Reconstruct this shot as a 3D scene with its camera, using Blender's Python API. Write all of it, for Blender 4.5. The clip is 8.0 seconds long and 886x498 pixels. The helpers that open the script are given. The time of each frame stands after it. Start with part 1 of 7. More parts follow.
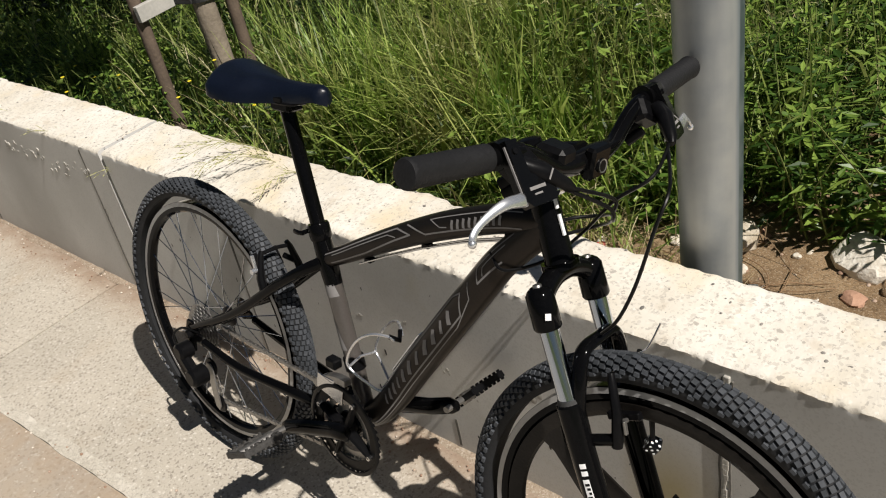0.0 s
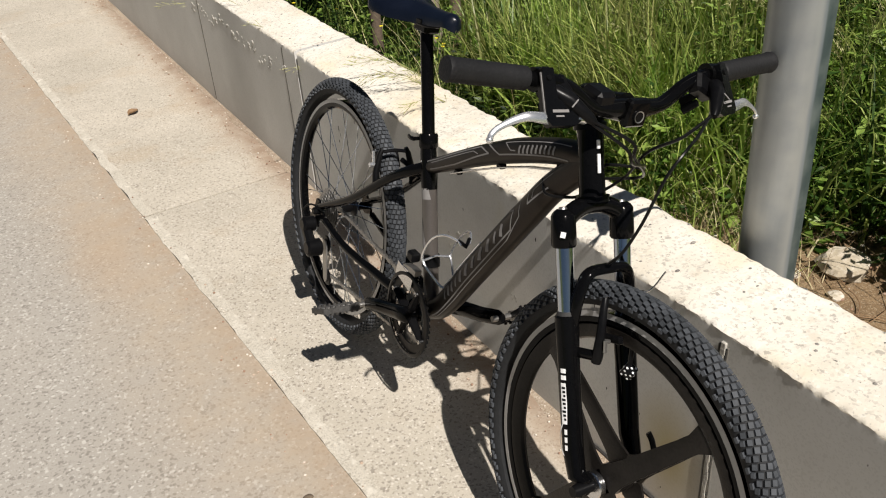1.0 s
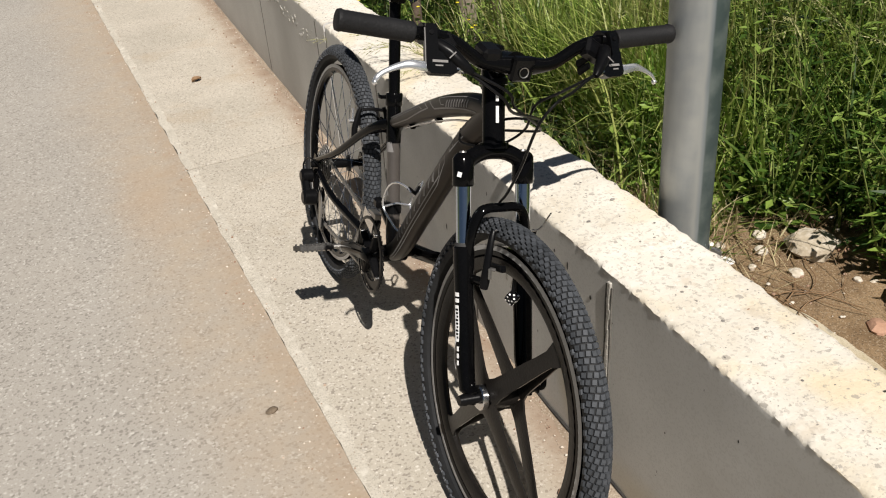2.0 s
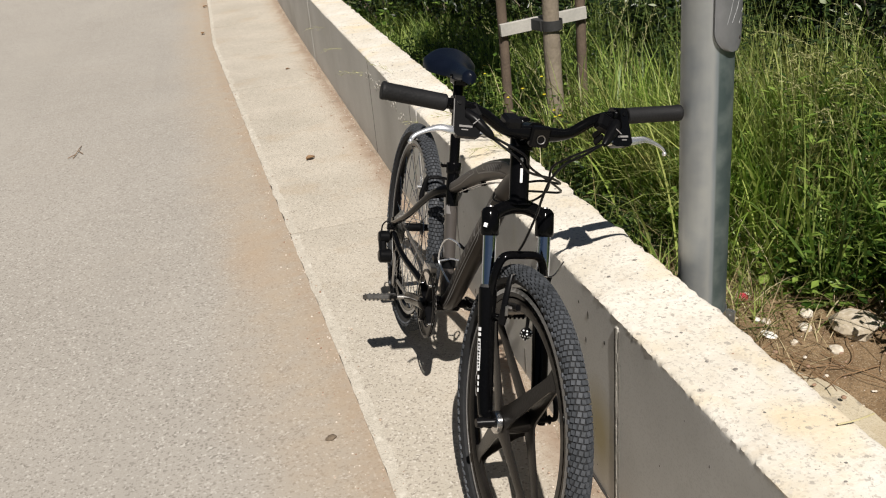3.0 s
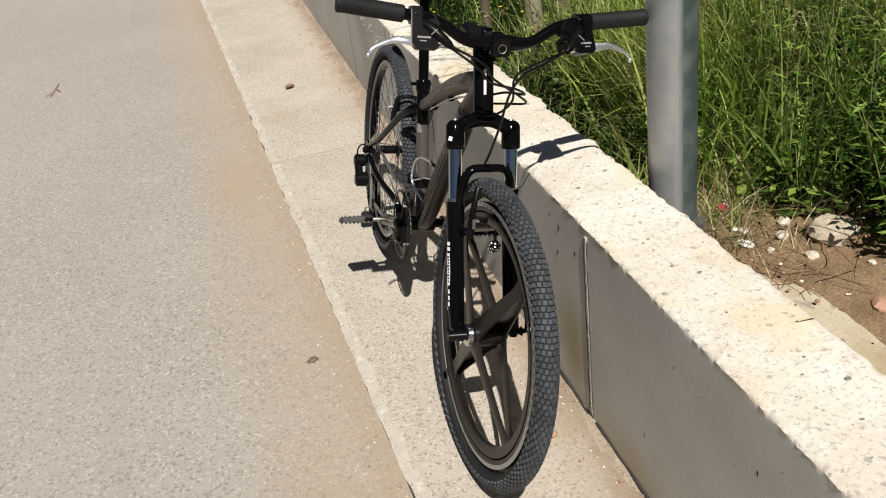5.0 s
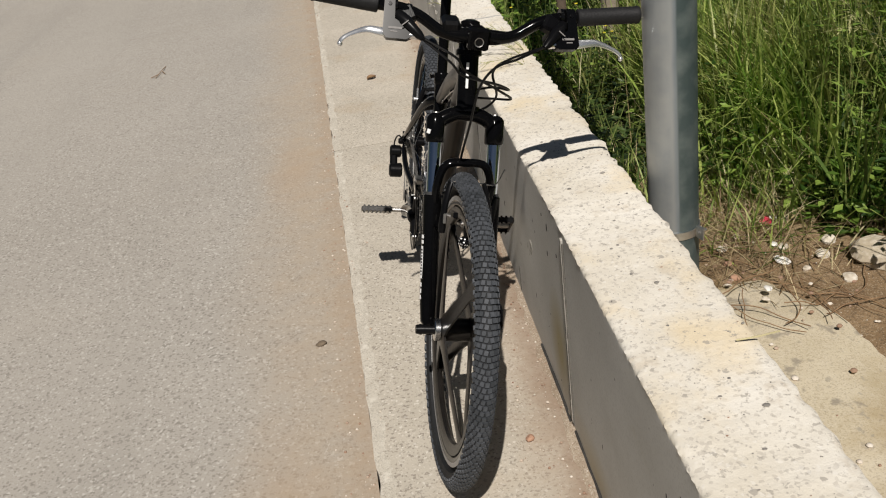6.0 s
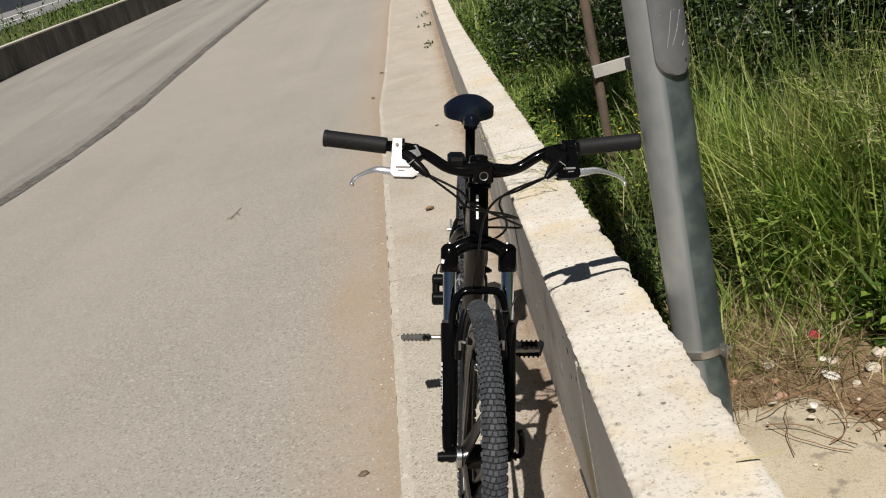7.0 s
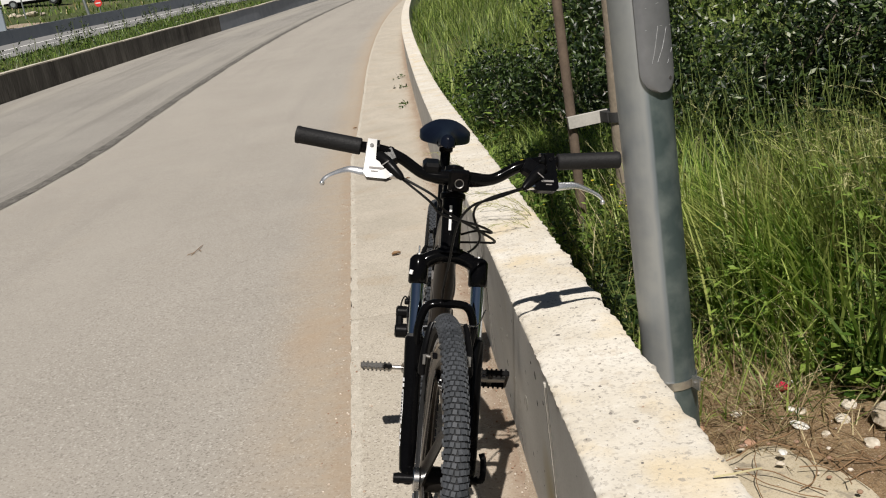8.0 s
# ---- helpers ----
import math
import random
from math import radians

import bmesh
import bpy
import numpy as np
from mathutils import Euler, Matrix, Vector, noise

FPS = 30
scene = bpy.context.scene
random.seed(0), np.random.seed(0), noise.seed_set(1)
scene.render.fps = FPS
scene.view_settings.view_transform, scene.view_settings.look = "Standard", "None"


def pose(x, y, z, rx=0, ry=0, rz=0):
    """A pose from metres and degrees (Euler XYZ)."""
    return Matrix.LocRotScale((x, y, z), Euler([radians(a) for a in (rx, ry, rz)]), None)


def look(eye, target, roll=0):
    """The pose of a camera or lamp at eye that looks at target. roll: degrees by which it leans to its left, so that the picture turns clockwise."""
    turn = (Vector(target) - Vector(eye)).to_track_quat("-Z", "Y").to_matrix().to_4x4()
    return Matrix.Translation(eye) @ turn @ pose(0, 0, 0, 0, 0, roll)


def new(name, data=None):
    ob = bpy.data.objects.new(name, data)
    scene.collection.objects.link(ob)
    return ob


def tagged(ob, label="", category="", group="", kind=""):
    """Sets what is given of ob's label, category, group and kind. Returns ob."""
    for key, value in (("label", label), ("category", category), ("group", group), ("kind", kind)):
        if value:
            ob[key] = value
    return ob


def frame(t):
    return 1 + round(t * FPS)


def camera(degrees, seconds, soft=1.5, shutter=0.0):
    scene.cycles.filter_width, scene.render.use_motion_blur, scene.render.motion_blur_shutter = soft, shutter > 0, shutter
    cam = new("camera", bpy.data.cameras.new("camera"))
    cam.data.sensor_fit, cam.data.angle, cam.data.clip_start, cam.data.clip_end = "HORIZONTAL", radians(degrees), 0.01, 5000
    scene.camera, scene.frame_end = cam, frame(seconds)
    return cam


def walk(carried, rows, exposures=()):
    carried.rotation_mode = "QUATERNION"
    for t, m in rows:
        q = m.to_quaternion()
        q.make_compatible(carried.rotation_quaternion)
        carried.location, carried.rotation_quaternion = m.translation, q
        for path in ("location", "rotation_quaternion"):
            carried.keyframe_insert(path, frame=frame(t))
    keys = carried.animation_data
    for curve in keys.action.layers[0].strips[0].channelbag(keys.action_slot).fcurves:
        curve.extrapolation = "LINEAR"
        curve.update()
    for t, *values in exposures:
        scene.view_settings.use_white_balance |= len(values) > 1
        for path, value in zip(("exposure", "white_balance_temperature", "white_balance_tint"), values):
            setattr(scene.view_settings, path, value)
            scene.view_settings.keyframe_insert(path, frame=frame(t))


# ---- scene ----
cam = camera(53.9, 8.0, soft=1.1)
PATH = [
    (0, (-0.656, -0.428, 1.446), (0.491, 0.793, 0.353), -12.4),
    (0.5, (-0.753, -0.59, 1.457), (0.25, 0.785, 0.407), -8.2),
    (1, (-0.661, -0.769, 1.428), (0.142, 0.725, 0.368), -5.3),
    (1.5, (-0.495, -0.965, 1.409), (0.14, 0.589, 0.322), -4.0),
    (1.7, (-0.484, -1.028, 1.422), (0.154, 0.537, 0.351), -5.9),
    (2.8, (-0.439, -1.405, 1.421), (0.0, 0.28, 0.438), -3.2),
    (3, (-0.401, -1.453, 1.434), (-0.015, 0.325, 0.603), -6.4),
    (3.5, (-0.391, -1.499, 1.434), (-0.021, 0.321, 0.69), -7.7),
    (4, (-0.388, -1.498, 1.426), (-0.029, 0.301, 0.631), -8.0),
    (4.5, (-0.384, -1.491, 1.417), (-0.034, 0.268, 0.534), -8.4),
    (5, (-0.347, -1.48, 1.395), (0.009, 0.232, 0.425), -8.7),
    (5.2, (-0.325, -1.464, 1.381), (0.063, 0.229, 0.389), -8.4),
    (6.3, (0.058, -1.566, 1.335), (0.018, 0.23, 0.454), -10.6),
    (6.5, (0.085, -1.574, 1.339), (0.02, 0.249, 0.519), -11.5),
    (7, (0.119, -1.595, 1.338), (0.042, 0.298, 0.697), -13.4),
    (7.5, (0.09, -1.579, 1.265), (0.029, 0.339, 0.702), -11.8),
    (8, (0.081, -1.563, 1.207), (0.117, 0.371, 0.699), -9.0),
]
EXPOSURES = [(0, 0.09), (1.0, 0.18), (1.7, 0.14), (2.8, 0.10), (5.2, 0.11), (6.3, -0.23), (6.7, -0.20), (7.2, -0.09), (8.0, -0.06)]
walk(cam, [(t, look(eye, target, roll)) for t, eye, target, roll in PATH], EXPOSURES)

# ---- light ----
SUN_AZ, SUN_EL = 184.0, 52.0   # degrees: where the sun stands, clockwise from +y, and its height
world = bpy.data.worlds.new("sky")
scene.world = world
world.use_nodes = True
wn = world.node_tree.nodes
sky = wn.new("ShaderNodeTexSky")
sky.sky_type = "NISHITA"
sky.sun_disc = False
sky.sun_elevation = radians(SUN_EL)
sky.sun_rotation = radians(SUN_AZ)
wn["Background"].inputs["Strength"].default_value = 0.020
world.node_tree.links.new(sky.outputs[0], wn["Background"].inputs["Color"])
to_sun = Vector((math.sin(radians(SUN_AZ)) * math.cos(radians(SUN_EL)), math.cos(radians(SUN_AZ)) * math.cos(radians(SUN_EL)), math.sin(radians(SUN_EL))))
sun = new("sun", bpy.data.lights.new("sun", "SUN"))
sun.data.energy, sun.data.angle, sun.data.color = 5.2, radians(0.53), (1.0, 0.942, 0.876)
sun.matrix_world = look(to_sun * 50, (0, 0, 0))

# ---- materials ----
def material(name, colors, rough=0.8, metal=0.0, scale=8.0, fine=120.0, bump=0.3, bump_scale=None, contrast=1.0, coat=0.0, spec=0.5, per_object=0.0, translucent=0.0, island=False, stretch=None, patch=None):
    """colors: two or three colours, mixed by coarse and fine noise. patch: (colour, scale, from, to, amount) of drifts of another colour."""
    m = bpy.data.materials.new(name)
    m.use_nodes = True
    n, l = m.node_tree.nodes, m.node_tree.links
    b = n["Principled BSDF"]
    co = n.new("ShaderNodeTexCoord")
    big = n.new("ShaderNodeTexNoise")
    big.inputs["Scale"].default_value, big.inputs["Detail"].default_value = scale, 5
    small = n.new("ShaderNodeTexNoise")
    small.inputs["Scale"].default_value, small.inputs["Detail"].default_value = fine, 3
    src_co = co.outputs["Object"]
    if stretch:
        mp = n.new("ShaderNodeMapping")
        mp.inputs["Scale"].default_value = stretch
        l.new(src_co, mp.inputs["Vector"])
        src_co = mp.outputs[0]
    for t in (big, small):
        l.new(src_co, t.inputs["Vector"])
    mix = n.new("ShaderNodeMath")
    mix.operation = "MULTIPLY_ADD"
    mix.inputs[1].default_value = 0.6
    half = n.new("ShaderNodeMath")
    half.operation = "MULTIPLY"
    half.inputs[1].default_value = 0.4
    l.new(big.outputs[0], mix.inputs[0])
    l.new(small.outputs[0], half.inputs[0])
    l.new(half.outputs[0], mix.inputs[2])
    last = mix.outputs[0]
    if island or per_object:
        src = n.new("ShaderNodeNewGeometry").outputs["Random Per Island"] if island else n.new("ShaderNodeObjectInfo").outputs["Random"]
        m2 = n.new("ShaderNodeMath")
        m2.operation = "MULTIPLY_ADD"
        m2.inputs[1].default_value = per_object if per_object else 0.5
        l.new(src, m2.inputs[0])
        off = n.new("ShaderNodeMath")
        off.operation = "SUBTRACT"
        off.inputs[1].default_value = (per_object if per_object else 0.5) / 2
        l.new(last, off.inputs[0])
        l.new(off.outputs[0], m2.inputs[2])
        last = m2.outputs[0]
    ramp = n.new("ShaderNodeValToRGB")
    e = ramp.color_ramp.elements
    w = 0.22 / contrast
    e[0].position, e[1].position = 0.5 - w, 0.5 + w
    e[0].color, e[1].color = (*colors[0], 1), (*colors[-1], 1)
    if len(colors) == 3:
        e.new(0.5).color = (*colors[1], 1)
    l.new(last, ramp.inputs[0])
    tone = ramp.outputs[0]
    if patch:
        drift = n.new("ShaderNodeTexNoise")
        drift.inputs["Scale"].default_value, drift.inputs["Detail"].default_value = patch[1], 4
        l.new(co.outputs["Object"], drift.inputs["Vector"])
        dr_ = n.new("ShaderNodeMapRange")
        dr_.inputs[1].default_value, dr_.inputs[2].default_value, dr_.inputs[4].default_value = patch[2], patch[3], patch[4]
        l.new(drift.outputs[0], dr_.inputs[0])
        mx = n.new("ShaderNodeMix")
        mx.data_type = "RGBA"
        l.new(dr_.outputs[0], mx.inputs[0])
        l.new(tone, mx.inputs[6])
        mx.inputs[7].default_value = (*patch[0], 1)
        tone = mx.outputs[2]
    l.new(tone, b.inputs["Base Color"])
    b.inputs["Roughness"].default_value, b.inputs["Metallic"].default_value = rough, metal
    b.inputs["Coat Weight"].default_value, b.inputs["Specular IOR Level"].default_value = coat, spec
    b.inputs["Coat Roughness"].default_value = 0.08
    if bump:
        bn = n.new("ShaderNodeBump")
        bn.inputs["Strength"].default_value, bn.inputs["Distance"].default_value = bump, bump_scale or 0.004
        l.new(small.outputs[0], bn.inputs["Height"])
        l.new(bn.outputs[0], b.inputs["Normal"])
    if translucent:
        tr = n.new("ShaderNodeBsdfTranslucent")
        ms = n.new("ShaderNodeMixShader")
        ms.inputs[0].default_value = translucent
        l.new(tone, tr.inputs["Color"])
        l.new(b.outputs[0], ms.inputs[1])
        l.new(tr.outputs[0], ms.inputs[2])
        l.new(ms.outputs[0], n["Material Output"].inputs[0])
    return m


def ground_material(name, base, grit, grit_scale=160.0, patches=1.2, bump=0.5, grit_amount=0.5, stains=(), dust=(), rough=0.9, spots=(), sparse=0.0, streaks=()):
    """Mineral surface: a mottled base and grit of single grains.
    dust: (colour, reach, wander, amount) of bands that lie along the sheet's edge and follow it.
    streaks: (how many to the metre, from, to, colour, amount) of long bands worn along the sheet.""" 
    m = bpy.data.materials.new(name)
    m.use_nodes = True
    n, l = m.node_tree.nodes, m.node_tree.links
    b = n["Principled BSDF"]
    co = n.new("ShaderNodeTexCoord").outputs["Object"]

    def noise_(scale, detail=4, rough_=0.55):
        t = n.new("ShaderNodeTexNoise")
        t.inputs["Scale"].default_value, t.inputs["Detail"].default_value, t.inputs["Roughness"].default_value = scale, detail, rough_
        l.new(co, t.inputs["Vector"])
        return t.outputs[0]

    def ramp_(src, a, z, ca, cz):
        r = n.new("ShaderNodeValToRGB")
        r.color_ramp.elements[0].position, r.color_ramp.elements[1].position = a, z
        r.color_ramp.elements[0].color, r.color_ramp.elements[1].color = (*ca, 1), (*cz, 1)
        l.new(src, r.inputs[0])
        return r.outputs[0]

    def mix_(fac, a, c, mode="MIX"):
        x = n.new("ShaderNodeMix")
        x.data_type, x.blend_type = "RGBA", mode
        if isinstance(fac, float):
            x.inputs[0].default_value = fac
        else:
            l.new(fac, x.inputs[0])
        l.new(a, x.inputs[6])
        if isinstance(c, tuple):
            x.inputs[7].default_value = (*c, 1)
        else:
            l.new(c, x.inputs[7])
        return x.outputs[2]

    col = ramp_(noise_(patches, 6, 0.6), 0.32, 0.68, base[0], base[1])
    vor = n.new("ShaderNodeTexVoronoi")
    vor.inputs["Scale"].default_value = grit_scale
    l.new(co, vor.inputs["Vector"])
    sep = n.new("ShaderNodeSeparateColor")
    l.new(vor.outputs["Color"], sep.inputs[0])
    dark = ramp_(sep.outputs[0], 0.72 + sparse, 0.80 + sparse, (0, 0, 0), (1, 1, 1))
    lite = ramp_(sep.outputs[1], 0.80 + sparse, 0.86 + sparse, (0, 0, 0), (1, 1, 1))
    sc = n.new("ShaderNodeMath")
    sc.operation = "MULTIPLY"
    sc.inputs[1].default_value = grit_amount
    l.new(dark, sc.inputs[0])
    col = mix_(sc.outputs[0], col, grit[0])
    sc2 = n.new("ShaderNodeMath")
    sc2.operation = "MULTIPLY"
    sc2.inputs[1].default_value = grit_amount
    l.new(lite, sc2.inputs[0])
    col = mix_(sc2.outputs[0], col, grit[1])
    for scale, lo, hi, colour, amount in stains:
        f = ramp_(noise_(scale, 5, 0.6), lo, hi, (0, 0, 0), (amount, amount, amount))
        col = mix_(f, col, colour)
    if dust or streaks:
        edge = n.new("ShaderNodeAttribute")
        edge.attribute_name = "edge"               # metres from the sheet's edge
        sp = n.new("ShaderNodeSeparateXYZ")
        l.new(co, sp.inputs[0])
    for many, lo, hi, colour, amount in streaks:
        cb_ = n.new("ShaderNodeCombineXYZ")
        for src, k, f in ((edge.outputs["Fac"], 0, many), (sp.outputs[1], 1, 0.05 * many)):
            mu = n.new("ShaderNodeMath")
            mu.operation = "MULTIPLY"
            mu.inputs[1].default_value = f
            l.new(src, mu.inputs[0])
            l.new(mu.outputs[0], cb_.inputs[k])
        t = n.new("ShaderNodeTexNoise")
        t.inputs["Scale"].default_value, t.inputs["Detail"].default_value = 1.0, 3
        l.new(cb_.outputs[0], t.inputs["Vector"])
        col = mix_(ramp_(t.outputs[0], lo, hi, (0, 0, 0), (amount,) * 3), col, colour)
    for colour, reach, wander, amount in dust:
        wob = n.new("ShaderNodeMath")
        wob.operation = "MULTIPLY_ADD"
        wob.inputs[1].default_value = wander
        l.new(noise_(0.7 / reach, 5, 0.6), wob.inputs[0])
        l.new(edge.outputs["Fac"], wob.inputs[2])
        mr = n.new("ShaderNodeMapRange")
        mr.interpolation_type = "SMOOTHSTEP"
        mr.inputs[1].default_value, mr.inputs[2].default_value, mr.inputs[3].default_value, mr.inputs[4].default_value = 0.15 * reach + 0.5 * wander, reach + 0.5 * wander, 1.0, 0.0
        l.new(wob.outputs[0], mr.inputs[0])
        fade = n.new("ShaderNodeMath")
        fade.operation = "MULTIPLY"
        l.new(mr.outputs[0], fade.inputs[0])
        l.new(ramp_(noise_(9.0, 6, 0.7), 0.3, 0.68, (0.4 * amount,) * 3, (amount,) * 3), fade.inputs[1])
        col = mix_(fade.outputs[0], col, colour)
    for centre, radii, colour, amount in spots:     # soft-edged blots with a ragged outline
        mp = n.new("ShaderNodeMapping")
        mp.inputs["Location"].default_value = [-0.5 * c / r for c, r in zip(centre, radii)]
        mp.inputs["Scale"].default_value = [0.5 / r for r in radii]
        l.new(co, mp.inputs["Vector"])
        ln_ = n.new("ShaderNodeVectorMath")
        ln_.operation = "LENGTH"
        l.new(mp.outputs[0], ln_.inputs[0])
        ad = n.new("ShaderNodeMath")
        ad.operation = "MULTIPLY_ADD"
        ad.inputs[1].default_value = 0.8
        l.new(noise_(2.2 / max(radii[:2]), 6, 0.65), ad.inputs[0])
        l.new(ln_.outputs["Value"], ad.inputs[2])
        col = mix_(ramp_(ad.outputs[0], 0.45, 0.90, (amount,) * 3, (0, 0, 0)), col, colour)
    l.new(col, b.inputs["Base Color"])
    b.inputs["Roughness"].default_value = rough
    b.inputs["Specular IOR Level"].default_value = 0.3
    bn = n.new("ShaderNodeBump")
    bn.inputs["Strength"].default_value, bn.inputs["Distance"].default_value = bump * 0.6, 0.002
    l.new(noise_(grit_scale * 0.8, 6, 0.7), bn.inputs["Height"])
    l.new(bn.outputs[0], b.inputs["Normal"])
    return m


M = {}
M["asphalt"] = ground_material("asphalt_pale", ((0.362, 0.336, 0.297), (0.405, 0.377, 0.335)), ((0.21, 0.19, 0.165), (0.58, 0.555, 0.505)), 150, 0.8, 0.95, 0.7, sparse=0.10,
                               stains=((0.35, 0.5, 0.7, (0.34, 0.315, 0.28), 0.5), (1.7, 0.52, 0.75, (0.41, 0.373, 0.320), 0.4), (130.0, 0.60, 0.64, (0.18, 0.16, 0.135), 0.65), (115.0, 0.635, 0.66, (0.64, 0.61, 0.565), 0.75), (210.0, 0.59, 0.65, (0.22, 0.195, 0.17), 0.5)),
                               streaks=((0.9, 0.50, 0.68, (0.405, 0.378, 0.335), 0.55), (2.3, 0.54, 0.72, (0.30, 0.28, 0.25), 0.35)),
                               dust=(((0.43, 0.342, 0.245), 0.46, 0.36, 0.70), ((0.36, 0.262, 0.175), 0.10, 0.16, 0.45)),
                               spots=(((-0.42, -0.4, 0), (0.16, 0.9, 5), (0.40, 0.29, 0.19), 0.55), ((-0.46, 1.9, 0), (0.14, 0.5, 5), (0.41, 0.30, 0.20), 0.45)))
M["asphalt_grey"] = ground_material("asphalt_grey", ((0.275, 0.260, 0.234), (0.325, 0.308, 0.280)), ((0.14, 0.134, 0.122), (0.45, 0.43, 0.40)), 150, 0.5, 0.6, 0.6, stains=((0.5, 0.5, 0.7, (0.33, 0.312, 0.28), 0.6),),
                                    streaks=((0.7, 0.48, 0.60, (0.36, 0.34, 0.30), 0.8), (1.9, 0.52, 0.66, (0.22, 0.208, 0.188), 0.6)))
M["tar"] = ground_material("tar_strip", ((0.055, 0.052, 0.046), (0.21, 0.198, 0.178)), ((0.03, 0.03, 0.028), (0.33, 0.315, 0.29)), 60, 7.0, 0.6, 0.5)
M["tar_soft"] = ground_material("dark_asphalt_strip", ((0.215, 0.204, 0.182), (0.285, 0.27, 0.243)), ((0.10, 0.095, 0.085), (0.36, 0.345, 0.32)), 110, 2.0, 0.6, 0.5)
M["gutter"] = ground_material("gutter_concrete", ((0.45, 0.41, 0.34), (0.55, 0.50, 0.42)), ((0.22, 0.19, 0.16), (0.70, 0.66, 0.59)), 190, 2.2, 1.0, 0.65, sparse=0.11,
                              stains=((2.6, 0.55, 0.72, (0.45, 0.35, 0.24), 0.5), (0.9, 0.5, 0.75, (0.40, 0.36, 0.30), 0.5), (120.0, 0.60, 0.64, (0.26, 0.225, 0.18), 0.6), (150.0, 0.61, 0.65, (0.70, 0.66, 0.59), 0.6), (200.0, 0.585, 0.65, (0.28, 0.245, 0.20), 0.5)),
                              dust=(((0.36, 0.275, 0.20), 0.20, 0.16, 0.85), ((0.25, 0.175, 0.122), 0.10, 0.09, 0.85)))
M["gutter_edge"] = ground_material("worn_concrete_edge", ((0.48, 0.44, 0.365), (0.60, 0.555, 0.475)), ((0.26, 0.23, 0.19), (0.68, 0.645, 0.575)), 420, 9.0, 0.8, 0.45,
                                   stains=((26.0, 0.55, 0.66, (0.68, 0.64, 0.56), 0.7), (70.0, 0.60, 0.65, (0.26, 0.225, 0.18), 0.6)))
M["wall_face"] = ground_material("cast_concrete", ((0.53, 0.52, 0.492), (0.67, 0.658, 0.628)), ((0.26, 0.25, 0.22), (0.56, 0.54, 0.50)), 300, 1.6, 0.15, 0.14,
                                 stains=((1.1, 0.52, 0.75, (0.33, 0.31, 0.27), 0.55), (2.3, 0.64, 0.74, (0.42, 0.36, 0.20), 0.35)), rough=0.75,
                                 spots=(((0.26, 0.10, 0.16), (9, 0.10, 0.15), (0.42, 0.34, 0.15), 0.75), ((0.26, -0.20, 0.04), (9, 0.22, 0.09), (0.42, 0.34, 0.16), 0.55), ((0.26, 0.45, 0.3), (9, 0.10, 0.06), (0.50, 0.49, 0.46), 0.6), ((0.26, 2.5, 0.3), (9, 0.25, 0.5), (0.33, 0.32, 0.30), 0.45)))
M["wall_top"] = ground_material("rough_concrete_top", ((0.66, 0.605, 0.50), (0.80, 0.765, 0.69)), ((0.40, 0.36, 0.31), (0.84, 0.81, 0.75)), 190, 5.0, 1.0, 0.38, sparse=0.12,
                                stains=((4.0, 0.52, 0.68, (0.74, 0.62, 0.42), 0.75), (14.0, 0.60, 0.68, (0.54, 0.46, 0.35), 0.45), (50.0, 0.615, 0.65, (0.34, 0.31, 0.27), 0.7), (120.0, 0.60, 0.65, (0.36, 0.33, 0.29), 0.55)))
M["mortar"] = ground_material("pale_mortar", ((0.36, 0.345, 0.31), (0.58, 0.555, 0.50)), ((0.15, 0.14, 0.12), (0.48, 0.46, 0.42)), 120, 8.0, 0.7, 0.3)
M["joint"] = material("dark_joint", ((0.02, 0.018, 0.016), (0.06, 0.055, 0.05)), 0.95, scale=30)
M["pit"] = material("grey_pit", ((0.17, 0.16, 0.145), (0.30, 0.28, 0.25)), 0.95, scale=20, island=True, per_object=0.6)
M["form_line"] = material("form_line", ((0.09, 0.085, 0.075), (0.17, 0.16, 0.14)), 0.9, scale=20)
M["soil"] = ground_material("red_brown_soil", ((0.15, 0.095, 0.050), (0.30, 0.205, 0.115)), ((0.07, 0.048, 0.03), (0.40, 0.32, 0.22)), 320, 9.0, 1.6, 0.5,
                            stains=((2.0, 0.5, 0.7, (0.42, 0.31, 0.19), 0.6),))
M["dirt"] = ground_material("gutter_dirt", ((0.27, 0.205, 0.145), (0.42, 0.345, 0.262)), ((0.21, 0.15, 0.105), (0.60, 0.53, 0.44)), 380, 6.0, 1.2, 0.5)
M["clod"] = material("earth_clod", ((0.10, 0.075, 0.05), (0.20, 0.155, 0.11)), 0.95, scale=40, fine=200, bump=0.6)
M["slab"] = ground_material("ochre_concrete", ((0.50, 0.43, 0.30), (0.62, 0.55, 0.42)), ((0.26, 0.20, 0.13), (0.64, 0.58, 0.47)), 320, 5.0, 0.9, 0.35,
                            stains=((3.0, 0.5, 0.66, (0.36, 0.27, 0.14), 0.7), (11.0, 0.60, 0.66, (0.24, 0.21, 0.17), 0.7), (30.0, 0.63, 0.68, (0.30, 0.27, 0.22), 0.6)))
M["stone"] = material("limestone", ((0.40, 0.34, 0.25), (0.58, 0.52, 0.43), (0.74, 0.70, 0.62)), 0.9, scale=16, fine=90, bump=0.8, contrast=1.4, per_object=0.3)
M["grit"] = material("grit", ((0.30, 0.19, 0.13), (0.46, 0.36, 0.28), (0.64, 0.58, 0.50)), 0.9, scale=5, fine=60, island=True, per_object=0.9)
